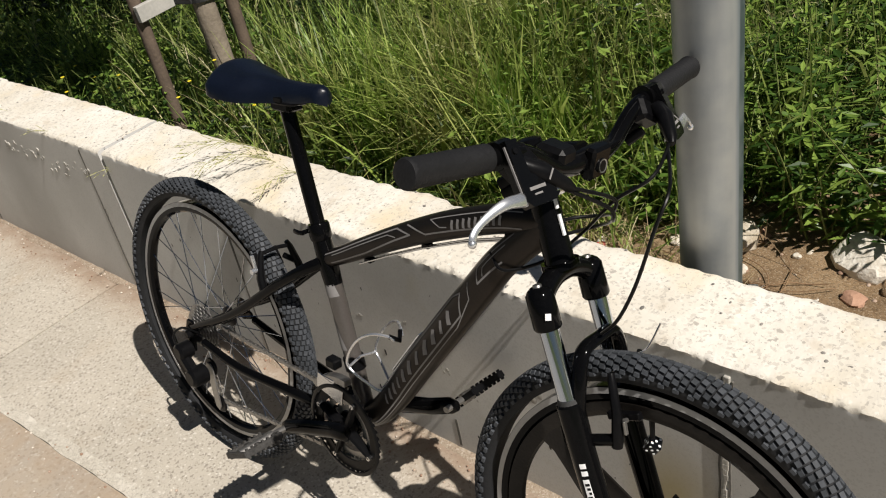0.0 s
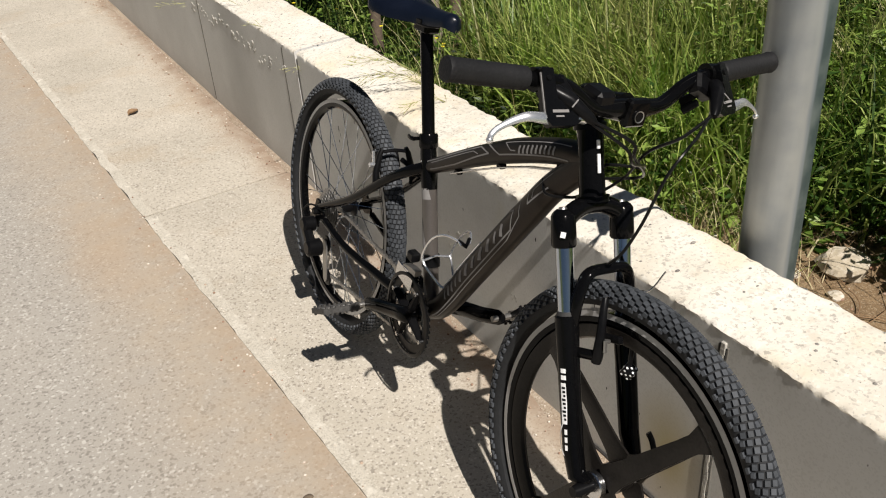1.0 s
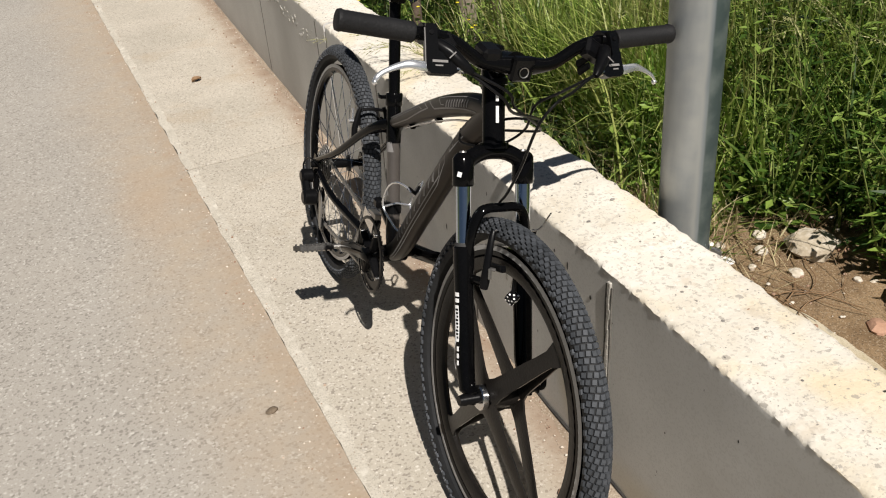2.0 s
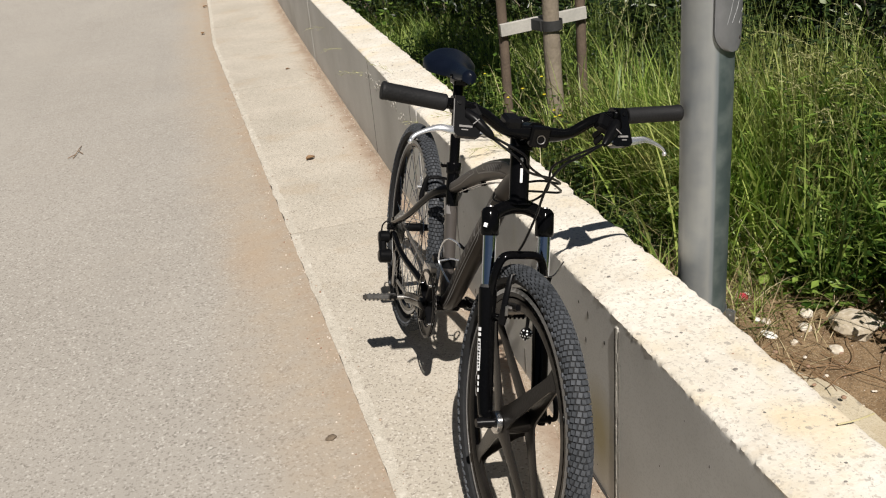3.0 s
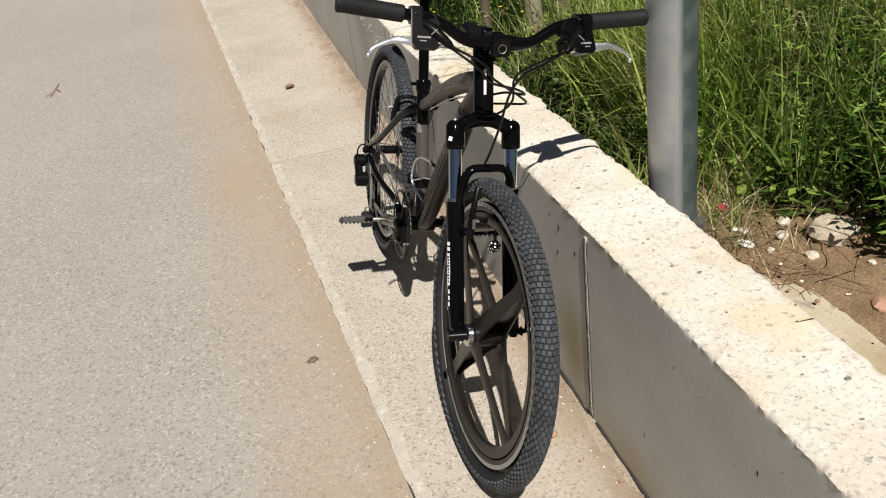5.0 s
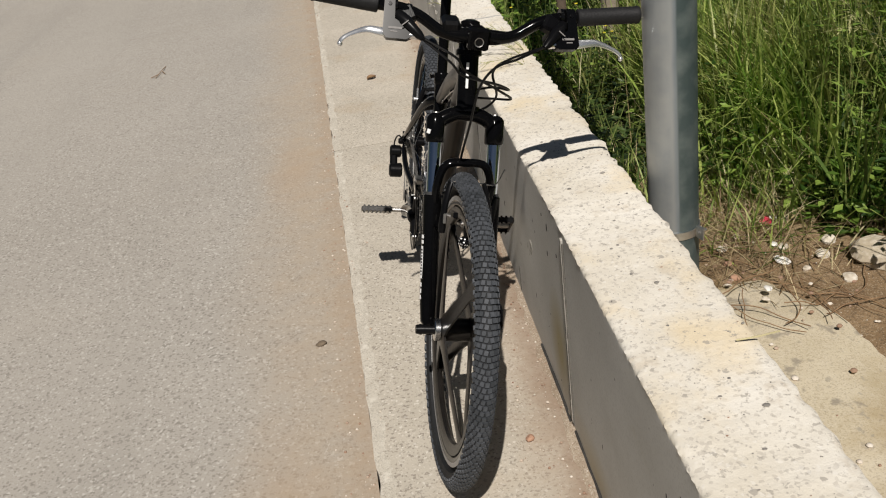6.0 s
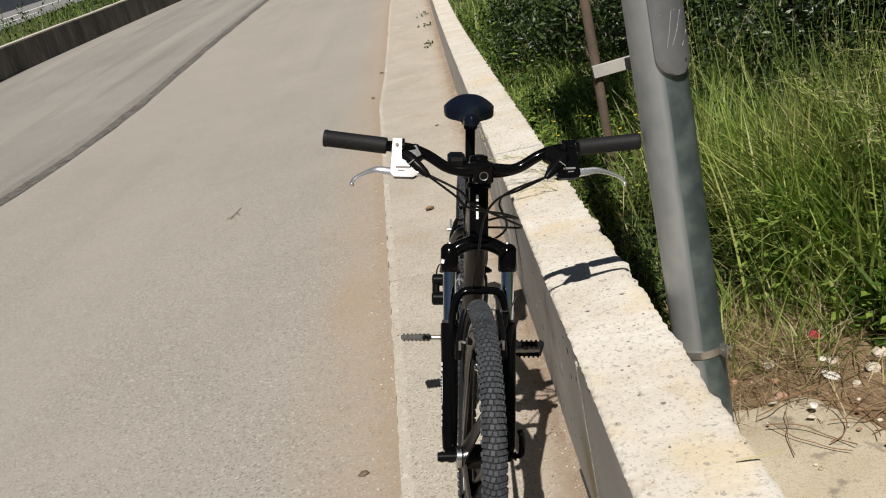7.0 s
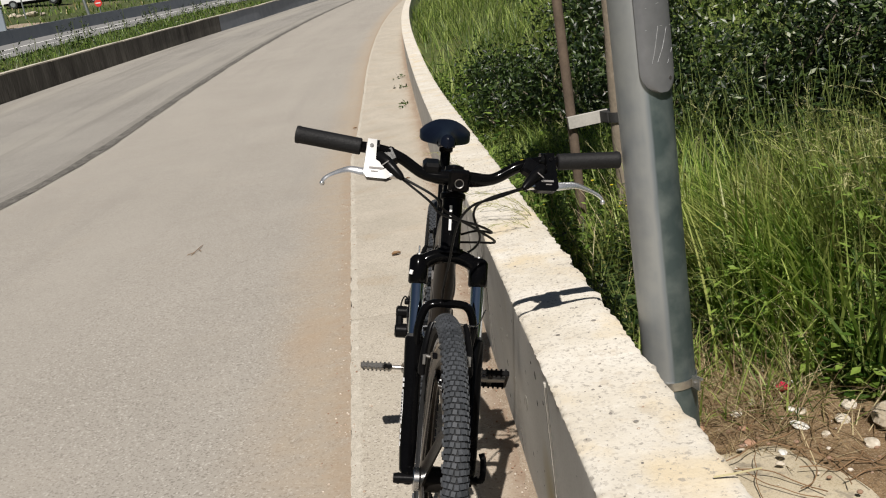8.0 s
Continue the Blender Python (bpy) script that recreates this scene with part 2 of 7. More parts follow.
M["brick_bit"] = material("brick_bit", ((0.34, 0.19, 0.12), (0.48, 0.29, 0.20)), 0.9, scale=30, bump=0.6)
M["grass"] = material("grass_blade", ((0.055, 0.112, 0.018), (0.215, 0.335, 0.058), (0.45, 0.55, 0.15)), 0.5, scale=2.0, fine=40, bump=0, island=True, per_object=0.85, translucent=0.52, patch=((0.22, 0.235, 0.070), 2.0, 0.48, 0.66, 0.55))
# Dark tone keeps the gaps between the blades looking shaded.
M["turf"] = ground_material("dark_turf", ((0.045, 0.075, 0.016), (0.11, 0.14, 0.04)), ((0.03, 0.045, 0.012), (0.24, 0.22, 0.10)), 60, 2.5, 1.0, 0.4, stains=((3.0, 0.55, 0.7, (0.17, 0.125, 0.06), 0.6),))
# Brighter copy of the grass colour; sunlight on some tufts is painted in.
M["lit_grass"] = material("lit_grass_blade", ((0.12, 0.22, 0.03), (0.29, 0.42, 0.07), (0.52, 0.61, 0.17)), 0.45, scale=2.0, fine=40, bump=0, island=True, per_object=0.8, translucent=0.42, patch=((0.38, 0.33, 0.15), 2.6, 0.50, 0.66, 0.7))
M["dead_straw"] = material("dead_straw", ((0.16, 0.105, 0.05), (0.27, 0.195, 0.10), (0.46, 0.38, 0.22)), 0.7, scale=2.0, fine=40, bump=0, island=True, per_object=0.8, translucent=0.1)
M["straw"] = material("dry_grass", ((0.30, 0.24, 0.11), (0.46, 0.39, 0.19), (0.62, 0.56, 0.34)), 0.6, scale=2.0, fine=40, bump=0, island=True, per_object=0.8, translucent=0.15)
M["seed"] = material("grass_seed_head", ((0.30, 0.30, 0.12), (0.46, 0.45, 0.22)), 0.6, scale=9, fine=60, bump=0, island=True, per_object=0.6, translucent=0.15)
M["weed"] = material("weed_leaf", ((0.030, 0.070, 0.010), (0.105, 0.190, 0.028), (0.25, 0.36, 0.070)), 0.4, scale=3.0, fine=50, bump=0, island=True, per_object=0.8, translucent=0.34)
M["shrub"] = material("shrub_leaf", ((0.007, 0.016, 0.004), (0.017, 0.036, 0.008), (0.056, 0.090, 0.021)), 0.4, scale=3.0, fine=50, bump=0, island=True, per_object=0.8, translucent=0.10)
M["pale_leaf"] = material("grey_leaf", ((0.20, 0.24, 0.14), (0.38, 0.40, 0.30)), 0.6, scale=3.0, fine=50, bump=0, island=True, per_object=0.6)
M["petal"] = material("yellow_petal", ((0.70, 0.55, 0.02), (0.85, 0.72, 0.05)), 0.6, scale=40, bump=0)
M["stem"] = material("green_stem", ((0.10, 0.14, 0.03), (0.20, 0.24, 0.07)), 0.6, scale=20, bump=0)
M["bark"] = material("young_bark", ((0.16, 0.13, 0.095), (0.31, 0.26, 0.20)), 0.9, scale=12, fine=70, bump=0.7)
# Weathered brown, darkened further for the shade the stakes stand in.
M["stake"] = material("weathered_stake", ((0.075, 0.055, 0.04), (0.17, 0.125, 0.09)), 0.85, scale=10, fine=90, bump=0.5)
M["board"] = material("pale_board", ((0.36, 0.35, 0.32), (0.50, 0.48, 0.44)), 0.85, scale=10, fine=80, bump=0.3)
M["rubber_dark"] = material("dark_rubber_band", ((0.02, 0.02, 0.02), (0.04, 0.04, 0.04)), 0.8, scale=30)
M["galv"] = material("galvanised_steel", ((0.20, 0.225, 0.235), (0.30, 0.325, 0.33), (0.40, 0.42, 0.42)), 0.5, 0.6, scale=9, fine=60, bump=0.08, contrast=1.5, stretch=(1, 1, 0.10))


def weathered_zinc(name, axis):
    """Zinc with upright streaks: light painted into one side, mottled green-grey patina on the other."""
    m = material(name, ((0.145, 0.172, 0.198), (0.215, 0.248, 0.275), (0.30, 0.33, 0.35)), 0.48, 0.5, scale=11, fine=70, bump=0.06, contrast=0.9, stretch=(1, 1, 0.12))
    n, l = m.node_tree.nodes, m.node_tree.links
    b = n["Principled BSDF"]
    old = b.inputs["Base Color"].links[0].from_socket
    co = n.new("ShaderNodeTexCoord").outputs["Object"]
    sp = n.new("ShaderNodeSeparateXYZ")
    l.new(co, sp.inputs[0])

    def calc(op, *src):
        k = n.new("ShaderNodeMath")
        k.operation = op
        for i, s in enumerate(src):
            if isinstance(s, float):
                k.inputs[i].default_value = s
            else:
                l.new(s, k.inputs[i])
        return k.outputs[0]

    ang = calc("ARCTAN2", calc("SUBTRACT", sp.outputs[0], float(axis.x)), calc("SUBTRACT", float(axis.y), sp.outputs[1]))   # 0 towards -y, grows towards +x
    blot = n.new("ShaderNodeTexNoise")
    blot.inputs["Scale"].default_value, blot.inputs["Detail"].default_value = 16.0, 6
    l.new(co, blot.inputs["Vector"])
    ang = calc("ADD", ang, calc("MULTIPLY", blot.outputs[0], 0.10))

    def band(lo, hi, soft):
        up = n.new("ShaderNodeMapRange")
        up.interpolation_type = "SMOOTHSTEP"
        up.inputs[1].default_value, up.inputs[2].default_value = lo - soft, lo + soft
        l.new(ang, up.inputs[0])
        dn = n.new("ShaderNodeMapRange")
        dn.interpolation_type = "SMOOTHSTEP"
        dn.inputs[1].default_value, dn.inputs[2].default_value, dn.inputs[3].default_value, dn.inputs[4].default_value = hi - soft, hi + soft, 1.0, 0.0
        l.new(ang, dn.inputs[0])
        return calc("MULTIPLY", up.outputs[0], dn.outputs[0])

    def blend(fac, c0, c1):
        x = n.new("ShaderNodeMix")
        x.data_type = "RGBA"
        l.new(fac, x.inputs[0])
        l.new(c0, x.inputs[6])
        if isinstance(c1, tuple):
            x.inputs[7].default_value = (*c1, 1)
        else:
            l.new(c1, x.inputs[7])
        return x.outputs[2]

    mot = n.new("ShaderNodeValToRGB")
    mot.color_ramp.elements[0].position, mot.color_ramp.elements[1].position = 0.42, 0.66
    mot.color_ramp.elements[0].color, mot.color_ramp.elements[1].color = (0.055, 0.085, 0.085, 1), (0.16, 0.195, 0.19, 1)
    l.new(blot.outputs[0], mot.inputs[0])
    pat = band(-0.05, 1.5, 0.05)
    # Brightness put into the -x side's colour, then a painted highlight strip.
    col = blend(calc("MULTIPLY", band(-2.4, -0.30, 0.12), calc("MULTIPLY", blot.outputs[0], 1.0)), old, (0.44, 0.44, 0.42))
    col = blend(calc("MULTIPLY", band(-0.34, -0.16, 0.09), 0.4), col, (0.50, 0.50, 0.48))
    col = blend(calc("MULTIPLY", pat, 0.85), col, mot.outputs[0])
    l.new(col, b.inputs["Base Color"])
    return m


M["plate"] = material("dull_grey_plate", ((0.15, 0.155, 0.165), (0.21, 0.215, 0.225)), 0.5, 0.4, scale=10, fine=70, bump=0.1)
M["scratch"] = material("scratched_metal", ((0.34, 0.35, 0.36), (0.44, 0.45, 0.46)), 0.6, 0.2, scale=30)
M["band"] = material("steel_band", ((0.45, 0.44, 0.42), (0.62, 0.61, 0.59)), 0.35, 0.9, scale=30)
M["rust"] = material("rust", ((0.22, 0.10, 0.05), (0.36, 0.18, 0.09)), 0.9, scale=40)
M["black"] = material("gloss_black_paint", ((0.0015, 0.0015, 0.0018), (0.004, 0.004, 0.0043)), 0.10, scale=6, fine=200, bump=0, spec=0.11)
M["bronze"] = material("dark_bronze_paint", ((0.025, 0.0215, 0.019), (0.035, 0.030, 0.0265)), 0.33, 0.7, scale=5, fine=300, bump=0, spec=0.12)
M["taupe"] = material("taupe_paint", ((0.075, 0.066, 0.060), (0.11, 0.097, 0.088)), 0.35, 0.3, scale=6, fine=300, bump=0, coat=0.4)
M["stripe"] = material("silver_decal", ((0.18, 0.172, 0.168), (0.26, 0.25, 0.245)), 0.55, 0.0, scale=20, bump=0, spec=0.2)
M["white"] = material("white_decal", ((0.74, 0.74, 0.74), (0.82, 0.82, 0.82)), 0.4, scale=20, bump=0)
M["lever_black"] = material("polished_black_lever", ((0.002, 0.002, 0.0022), (0.004, 0.004, 0.0042)), 0.21, scale=6, fine=200, bump=0, spec=0.26)
M["matt_black"] = material("satin_black", ((0.0025, 0.0025, 0.003), (0.007, 0.007, 0.0075)), 0.30, scale=12, fine=150, bump=0.05, spec=0.12)
M["pedal_grey"] = material("grey_pedal", ((0.022, 0.021, 0.020), (0.075, 0.072, 0.068)), 0.55, 0.2, scale=60, fine=240, bump=0.2)
M["tyre"] = material("tyre_rubber", ((0.012, 0.0125, 0.0135), (0.026, 0.027, 0.029)), 0.7, scale=14, fine=160, bump=0.15, spec=0.25)
M["knob"] = material("dusty_tread", ((0.029, 0.033, 0.038), (0.062, 0.068, 0.078)), 0.7, scale=14, fine=160, bump=0.2, island=True, per_object=0.35)
M["grip"] = material("grip_rubber", ((0.008, 0.008, 0.009), (0.016, 0.016, 0.017)), 0.6, scale=20, fine=240, bump=0.25, spec=0.25)
# Bluish base carries the sky that the chrome would mirror.
M["chrome"] = material("chrome", ((0.44, 0.49, 0.57), (0.52, 0.57, 0.65)), 0.09, 1.0, scale=10, bump=0)
M["bright_wire"] = material("bright_alloy", ((0.70, 0.71, 0.73), (0.82, 0.83, 0.85)), 0.26, 0.85, scale=10, fine=120, bump=0.03)
M["alloy"] = material("polished_alloy", ((0.60, 0.60, 0.60), (0.74, 0.74, 0.74)), 0.25, 1.0, scale=10, fine=120, bump=0.03)
M["steel"] = material("dull_steel", ((0.26, 0.25, 0.24), (0.40, 0.39, 0.37)), 0.42, 0.9, scale=30, fine=200, bump=0.1)
M["rim_track"] = material("machined_rim", ((0.34, 0.335, 0.33), (0.44, 0.435, 0.43)), 0.45, 0.5, scale=10, fine=200, bump=0.05)
M["composite"] = material("carbon_composite", ((0.007, 0.0062, 0.0055), (0.019, 0.0165, 0.0145)), 0.28, 0.0, scale=20, fine=220, bump=0.12, spec=0.16)
# Blue of the sky's sheen is mixed into this black.
M["saddle"] = material("saddle_leather", ((0.003, 0.0045, 0.010), (0.006, 0.009, 0.018)), 0.30, scale=16, fine=260, bump=0.12, spec=0.25)
M["cable"] = material("cable_housing", ((0.003, 0.003, 0.0033), (0.007, 0.007, 0.007)), 0.3, scale=20, bump=0, spec=0.2)
M["red"] = material("red_wrapper", ((0.62, 0.015, 0.07), (0.78, 0.04, 0.12)), 0.4, scale=30)
M["paper"] = material("white_wrapper", ((0.70, 0.68, 0.64), (0.82, 0.80, 0.76)), 0.6, scale=30)
M["leaf_dry"] = material("dry_leaf", ((0.16, 0.09, 0.045), (0.30, 0.19, 0.10)), 0.8, scale=30)
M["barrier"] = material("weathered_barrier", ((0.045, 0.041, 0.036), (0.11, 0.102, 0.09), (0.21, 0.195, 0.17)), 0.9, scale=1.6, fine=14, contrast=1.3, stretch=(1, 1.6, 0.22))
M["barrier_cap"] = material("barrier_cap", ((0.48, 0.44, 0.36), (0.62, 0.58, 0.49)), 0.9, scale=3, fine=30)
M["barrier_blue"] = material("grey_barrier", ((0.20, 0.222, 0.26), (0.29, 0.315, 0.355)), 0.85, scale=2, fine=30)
M["road_far"] = material("far_asphalt", ((0.20, 0.20, 0.20), (0.26, 0.26, 0.255)), 0.9, scale=1, fine=30)
M["line"] = material("road_paint", ((0.68, 0.68, 0.66), (0.80, 0.80, 0.78)), 0.7, scale=8)
M["field"] = ground_material("grassy_ground", ((0.036, 0.060, 0.015), (0.085, 0.105, 0.034)), ((0.03, 0.045, 0.015), (0.18, 0.165, 0.08)), 20, 0.25, 0.6, 0.4,
                             stains=((0.12, 0.55, 0.70, (0.22, 0.18, 0.10), 0.5),))
M["vehicle"] = material("white_vehicle_paint", ((0.76, 0.77, 0.78), (0.82, 0.83, 0.84)), 0.3, scale=2, bump=0, coat=0.4)
M["cabinet"] = material("blue_grey_cabinet", ((0.28, 0.33, 0.40), (0.36, 0.41, 0.48)), 0.5, 0.2, scale=3)
M["sign_red"] = material("sign_red", ((0.62, 0.03, 0.03), (0.70, 0.06, 0.05)), 0.4, scale=5, bump=0)
M["glass_dark"] = material("dark_glass", ((0.02, 0.025, 0.03), (0.03, 0.035, 0.04)), 0.08, scale=5, bump=0)


# ---- mesh helpers ----
class Build:
    """Collects the corners and faces of one mesh."""

    def __init__(self):
        self.v, self.f = [], []

    def add(self, verts, faces):
        o = len(self.v)
        self.v.extend([tuple(p) for p in verts])
        self.f.extend([tuple(i + o for i in q) for q in faces])
        return self

    def tube(self, pts, radii, segs=12, squash=1.0, up=(0, 0, 1), caps=True):
        """A tube along points; squash: the section's width across 'up' against its height."""
        pts = [Vector(p) for p in pts]
        if not hasattr(radii, "__len__"):
            radii = [radii] * len(pts)
        sq = squash if hasattr(squash, "__len__") else [squash] * len(pts)
        ref, rings = Vector(up), []
        for i, p in enumerate(pts):
            d = (pts[min(i + 1, len(pts) - 1)] - pts[max(i - 1, 0)]).normalized()
            u = ref - d * ref.dot(d)
            if u.length < 1e-3:
                u = d.orthogonal()
            u.normalize()
            w = d.cross(u)
            rings.append([p + (u * math.cos(2 * math.pi * k / segs) + w * math.sin(2 * math.pi * k / segs) * sq[i]) * radii[i] for k in range(segs)])
            ref = u
        verts = [p for r in rings for p in r]
        faces = [(i * segs + k, i * segs + (k + 1) % segs, (i + 1) * segs + (k + 1) % segs, (i + 1) * segs + k) for i in range(len(pts) - 1) for k in range(segs)]
        if caps:
            faces += [tuple(range(segs))[::-1], tuple((len(pts) - 1) * segs + k for k in range(segs))]
        return self.add(verts, faces)

    def lathe(self, profile, centre, axis, segs=48, close=False):
        """profile: (radius, along the axis) pairs."""
        a = Vector(axis).normalized()
        u = a.orthogonal().normalized() if abs(a.y) < 0.99 else Vector((1, 0, 0))
        w = a.cross(u)
        c, n = Vector(centre), len(profile)
        verts = [c + a * s + (u * math.cos(2 * math.pi * k / segs) + w * math.sin(2 * math.pi * k / segs)) * r for k in range(segs) for r, s in profile]
        m = n if close else n - 1
        faces = [(k * n + i, k * n + (i + 1) % n, ((k + 1) % segs) * n + (i + 1) % n, ((k + 1) % segs) * n + i) for k in range(segs) for i in range(m)]
        return self.add(verts, faces)

    def box(self, size, m=None, bevel=0.15):
        """A chamfered box, its size in metres; bevel: against the smallest side."""
        x, y, z = (s / 2 for s in size)
        b = min(x, y, z) * bevel
        v, f = [], []
        for sx_ in (-1, 1):
            for sy_ in (-1, 1):
                for sz_ in (-1, 1):
                    v += [(sx_ * x, sy_ * (y - b), sz_ * (z - b)), (sx_ * (x - b), sy_ * y, sz_ * (z - b)), (sx_ * (x - b), sy_ * (y - b), sz_ * z)]
        bm = bmesh.new()
        for p in v:
            bm.verts.new(p)
        bmesh.ops.convex_hull(bm, input=bm.verts[:])
        bm.verts.index_update()
        vs = [p.co.copy() for p in bm.verts]
        f = [[q.index for q in face.verts] for face in bm.faces]
        bm.free()
        if m is not None:
            vs = [m @ p for p in vs]
        return self.add(vs, f)

    def prism(self, outline, thick, m):
        """A flat outline (x, y), extruded along z by thick, centred, laid by m."""
        n = len(outline)
        v = [m @ Vector((x, y, s * thick / 2)) for s in (-1, 1) for x, y in outline]
        f = [tuple(range(n))[::-1], tuple(range(n, 2 * n))] + [(i, (i + 1) % n, n + (i + 1) % n, n + i) for i in range(n)]
        return self.add(v, f)

    def ball(self, centre, r, rings=8, segs=12, scale=(1, 1, 1)):
        prof = [(math.sin(math.pi * i / rings), -math.cos(math.pi * i / rings)) for i in range(rings + 1)]
        o = len(self.v)
        self.lathe(prof, (0, 0, 0), (0, 0, 1), segs)
        for i in range(o, len(self.v)):
            p = self.v[i]
            self.v[i] = tuple(centre[j] + p[j] * r * scale[j] for j in range(3))
        return self

    def mesh(self, name, mats, smooth=35):
        me = bpy.data.meshes.new(name)
        me.from_pydata(self.v, [], self.f)
        for m in mats if isinstance(mats, (list, tuple)) else [mats]:
            me.materials.append(m)
        if smooth:
            me.polygons.foreach_set("use_smooth", [True] * len(me.polygons))
            me.set_sharp_from_angle(angle=radians(smooth))
        me.update()
        return me


def part(name, shape, mat, parent, label="", m=None, smooth=35):
    """One mesh object under a thing or under a part."""
    ob = new(name, shape.mesh(name, mat, smooth) if isinstance(shape, Build) else shape)
    ob.parent = parent
    if m is not None:
        ob.matrix_local = m
    if label:
        ob["label"] = label
    return ob


def thing(name, shape, mat, label, category, m=None, group="", kind="", smooth=35):
    ob = new(name, None if shape is None else (shape.mesh(name, mat, smooth) if isinstance(shape, Build) else shape))
    if m is not None:
        ob.matrix_world = m
    return tagged(ob, label, category, group, kind)


def along(a, b):
    """A pose at the middle of a to b, its z along it."""
    a, b = Vector(a), Vector(b)
    return Matrix.Translation((a + b) / 2) @ (b - a).to_track_quat("Z", "Y").to_matrix().to_4x4()


def spline(pts, n=24):
    """A smooth line through points."""
    p = [Vector(q) for q in pts]
    p = [p[0] * 2 - p[1]] + p + [p[-1] * 2 - p[-2]]
    out = []
    for i in range(1, len(p) - 2):
        for k in range(n):
            t = k / n
            out.append(0.5 * (2 * p[i] + (p[i + 1] - p[i - 1]) * t + (2 * p[i - 1] - 5 * p[i] + 4 * p[i + 1] - p[i + 2]) * t * t + (3 * p[i] - p[i - 1] - 3 * p[i + 1] + p[i + 2]) * t ** 3))
    return out + [p[-2]]


# ---- lie of the land ----
WALL_X, WALL_T, WALL_H = 0.262, 0.205, 0.52
SEAM_X = -4.2


def rise(y):
    """The road's height along its length."""
    if y < 6:
        return 0.0
    return 0.07 * (y - 6) ** 2 / 12 if y < 12 else 0.21 + 0.07 * (y - 12)


def bend(y):
    """How far the road has swung to the right."""
    if y < 13:
        return 0.0
    return 0.0017 * (y - 13) ** 2 if y < 60 else 3.755 + 0.16 * (y - 60)


def edge_x(y):
    """Where the gutter meets the asphalt."""
    return -0.205 - 0.045 * min(max(y, -2.0), 7.0) + bend(y)


def barrier_x(y):
    return -9.75 + 0.06 * min(max(y - 20, 0), 25) + bend(y)


def bumps(x, y, s, k=0):
    return noise.noise(Vector((x * s, y * s, 7.3 * k)))


def bank(x, y):
    """The soil behind the wall."""
    z = rise(y) + 0.02 + 0.10 * min(max(0, x - bend(y) - 1.4), 9) + 0.03 * bumps(x, y, 2.2) + 0.012 * bumps(x, y, 9, 1)
    return z


def field(x, y):
    """The rising ground past the far barrier."""
    return rise(min(y, 130)) + 0.09 * min(max(0, barrier_x(y) - 0.3 - x), 90) + 0.25 * bumps(x, y, 0.15, 2) * min(1, max(0, (barrier_x(y) - x - 9) / 12))


# ground: one sheet to the horizon
xs = [-700, -400, -220, -130, -90] + [-70 + 4 * i for i in range(15)] + [-12.6, -11.2, -10.3, -9.95, -9.80, -9.3, -8.6, -4, 0.0, 0.30, 0.40] + [0.46 + 0.07 * i for i in range(42)] + [3.5 + 0.4 * i for i in range(14)] + [10, 14, 22, 40, 80, 200, 700]
ys = [-500, -200, -80, -30, -12, -6, -3] + [-2.0 + 0.07 * i for i in range(86)] + [4.2 + 0.5 * i for i in range(40)] + [25 + 3 * i for i in range(36)] + [140, 180, 260, 400, 800]
g, soil_faces = Build(), []
for y in ys:
    for xr in xs:
        if -12 < xr < -8:
            xr += barrier_x(y) - bend(y) + 9.75
        x = xr + bend(y)
        if xr > WALL_X + 0.1:
            z = bank(x, y) if x < 60 else bank(60, y)
        elif xr > barrier_x(y) - bend(y) - 0.12:
            z = rise(y) - 0.06
        else:
            z = field(x, y)
        g.v.append((x, y, z))
nx = len(xs)
for j in range(len(ys) - 1):
    for i in range(nx - 1):
        g.f.append((j * nx + i, j * nx + i + 1, (j + 1) * nx + i + 1, (j + 1) * nx + i))
        soil_faces.append((0 if -1.8 + 0.8 * bumps(xs[i], ys[j], 1.5, 6) < ys[j] < 1.1 + 0.3 * bumps(xs[i], ys[j], 2.5, 3) and xs[i] < 1.75 + 0.5 * bumps(xs[i], ys[j], 1.8, 4) else 2) if 0 < xs[i] < 60 else 1)
me = g.mesh("ground", [M["soil"], M["field"], M["turf"]], 60)
me.polygons.foreach_set("material_index", soil_faces)
thing("ground", me, None, "brown stony soil bank and grassy fields", "ground", kind="structure")


def sheet(left, right, y0, y1, step, dz, cols, jitter=0.0):
    """A road-like sheet between two lines."""
    b, n = Build(), int((y1 - y0) / step) + 1
    for j in range(n + 1):
        y = y0 + (y1 - y0) * j / n
        a, c = left(y), right(y)
        for i in range(cols + 1):
            b.v.append((a + (c - a) * i / cols, y, rise(y) + dz + (jitter * bumps(a + (c - a) * i / cols, y, 0.8) if 0 < i < cols else 0)))
    w = cols + 1
    for j in range(n):
        for i in range(cols):
            b.f.append((j * w + i, j * w + i + 1, (j + 1) * w + i + 1, (j + 1) * w + i))
    return b


road = thing("road", None, None, "pale dusty asphalt road with a tar seam", "road", kind="structure")


def lane(left, right, step, cols, mat, label):
    me = sheet(left, right, -14, 120, step, 0.0, cols, 0.004).mesh("lane", mat, 80)
    reach = me.attributes.new("edge", "FLOAT", "POINT")
    reach.data.foreach_set("value", [right(v.co.y) - v.co.x for v in me.vertices])
    part("lane", me, None, road, label)


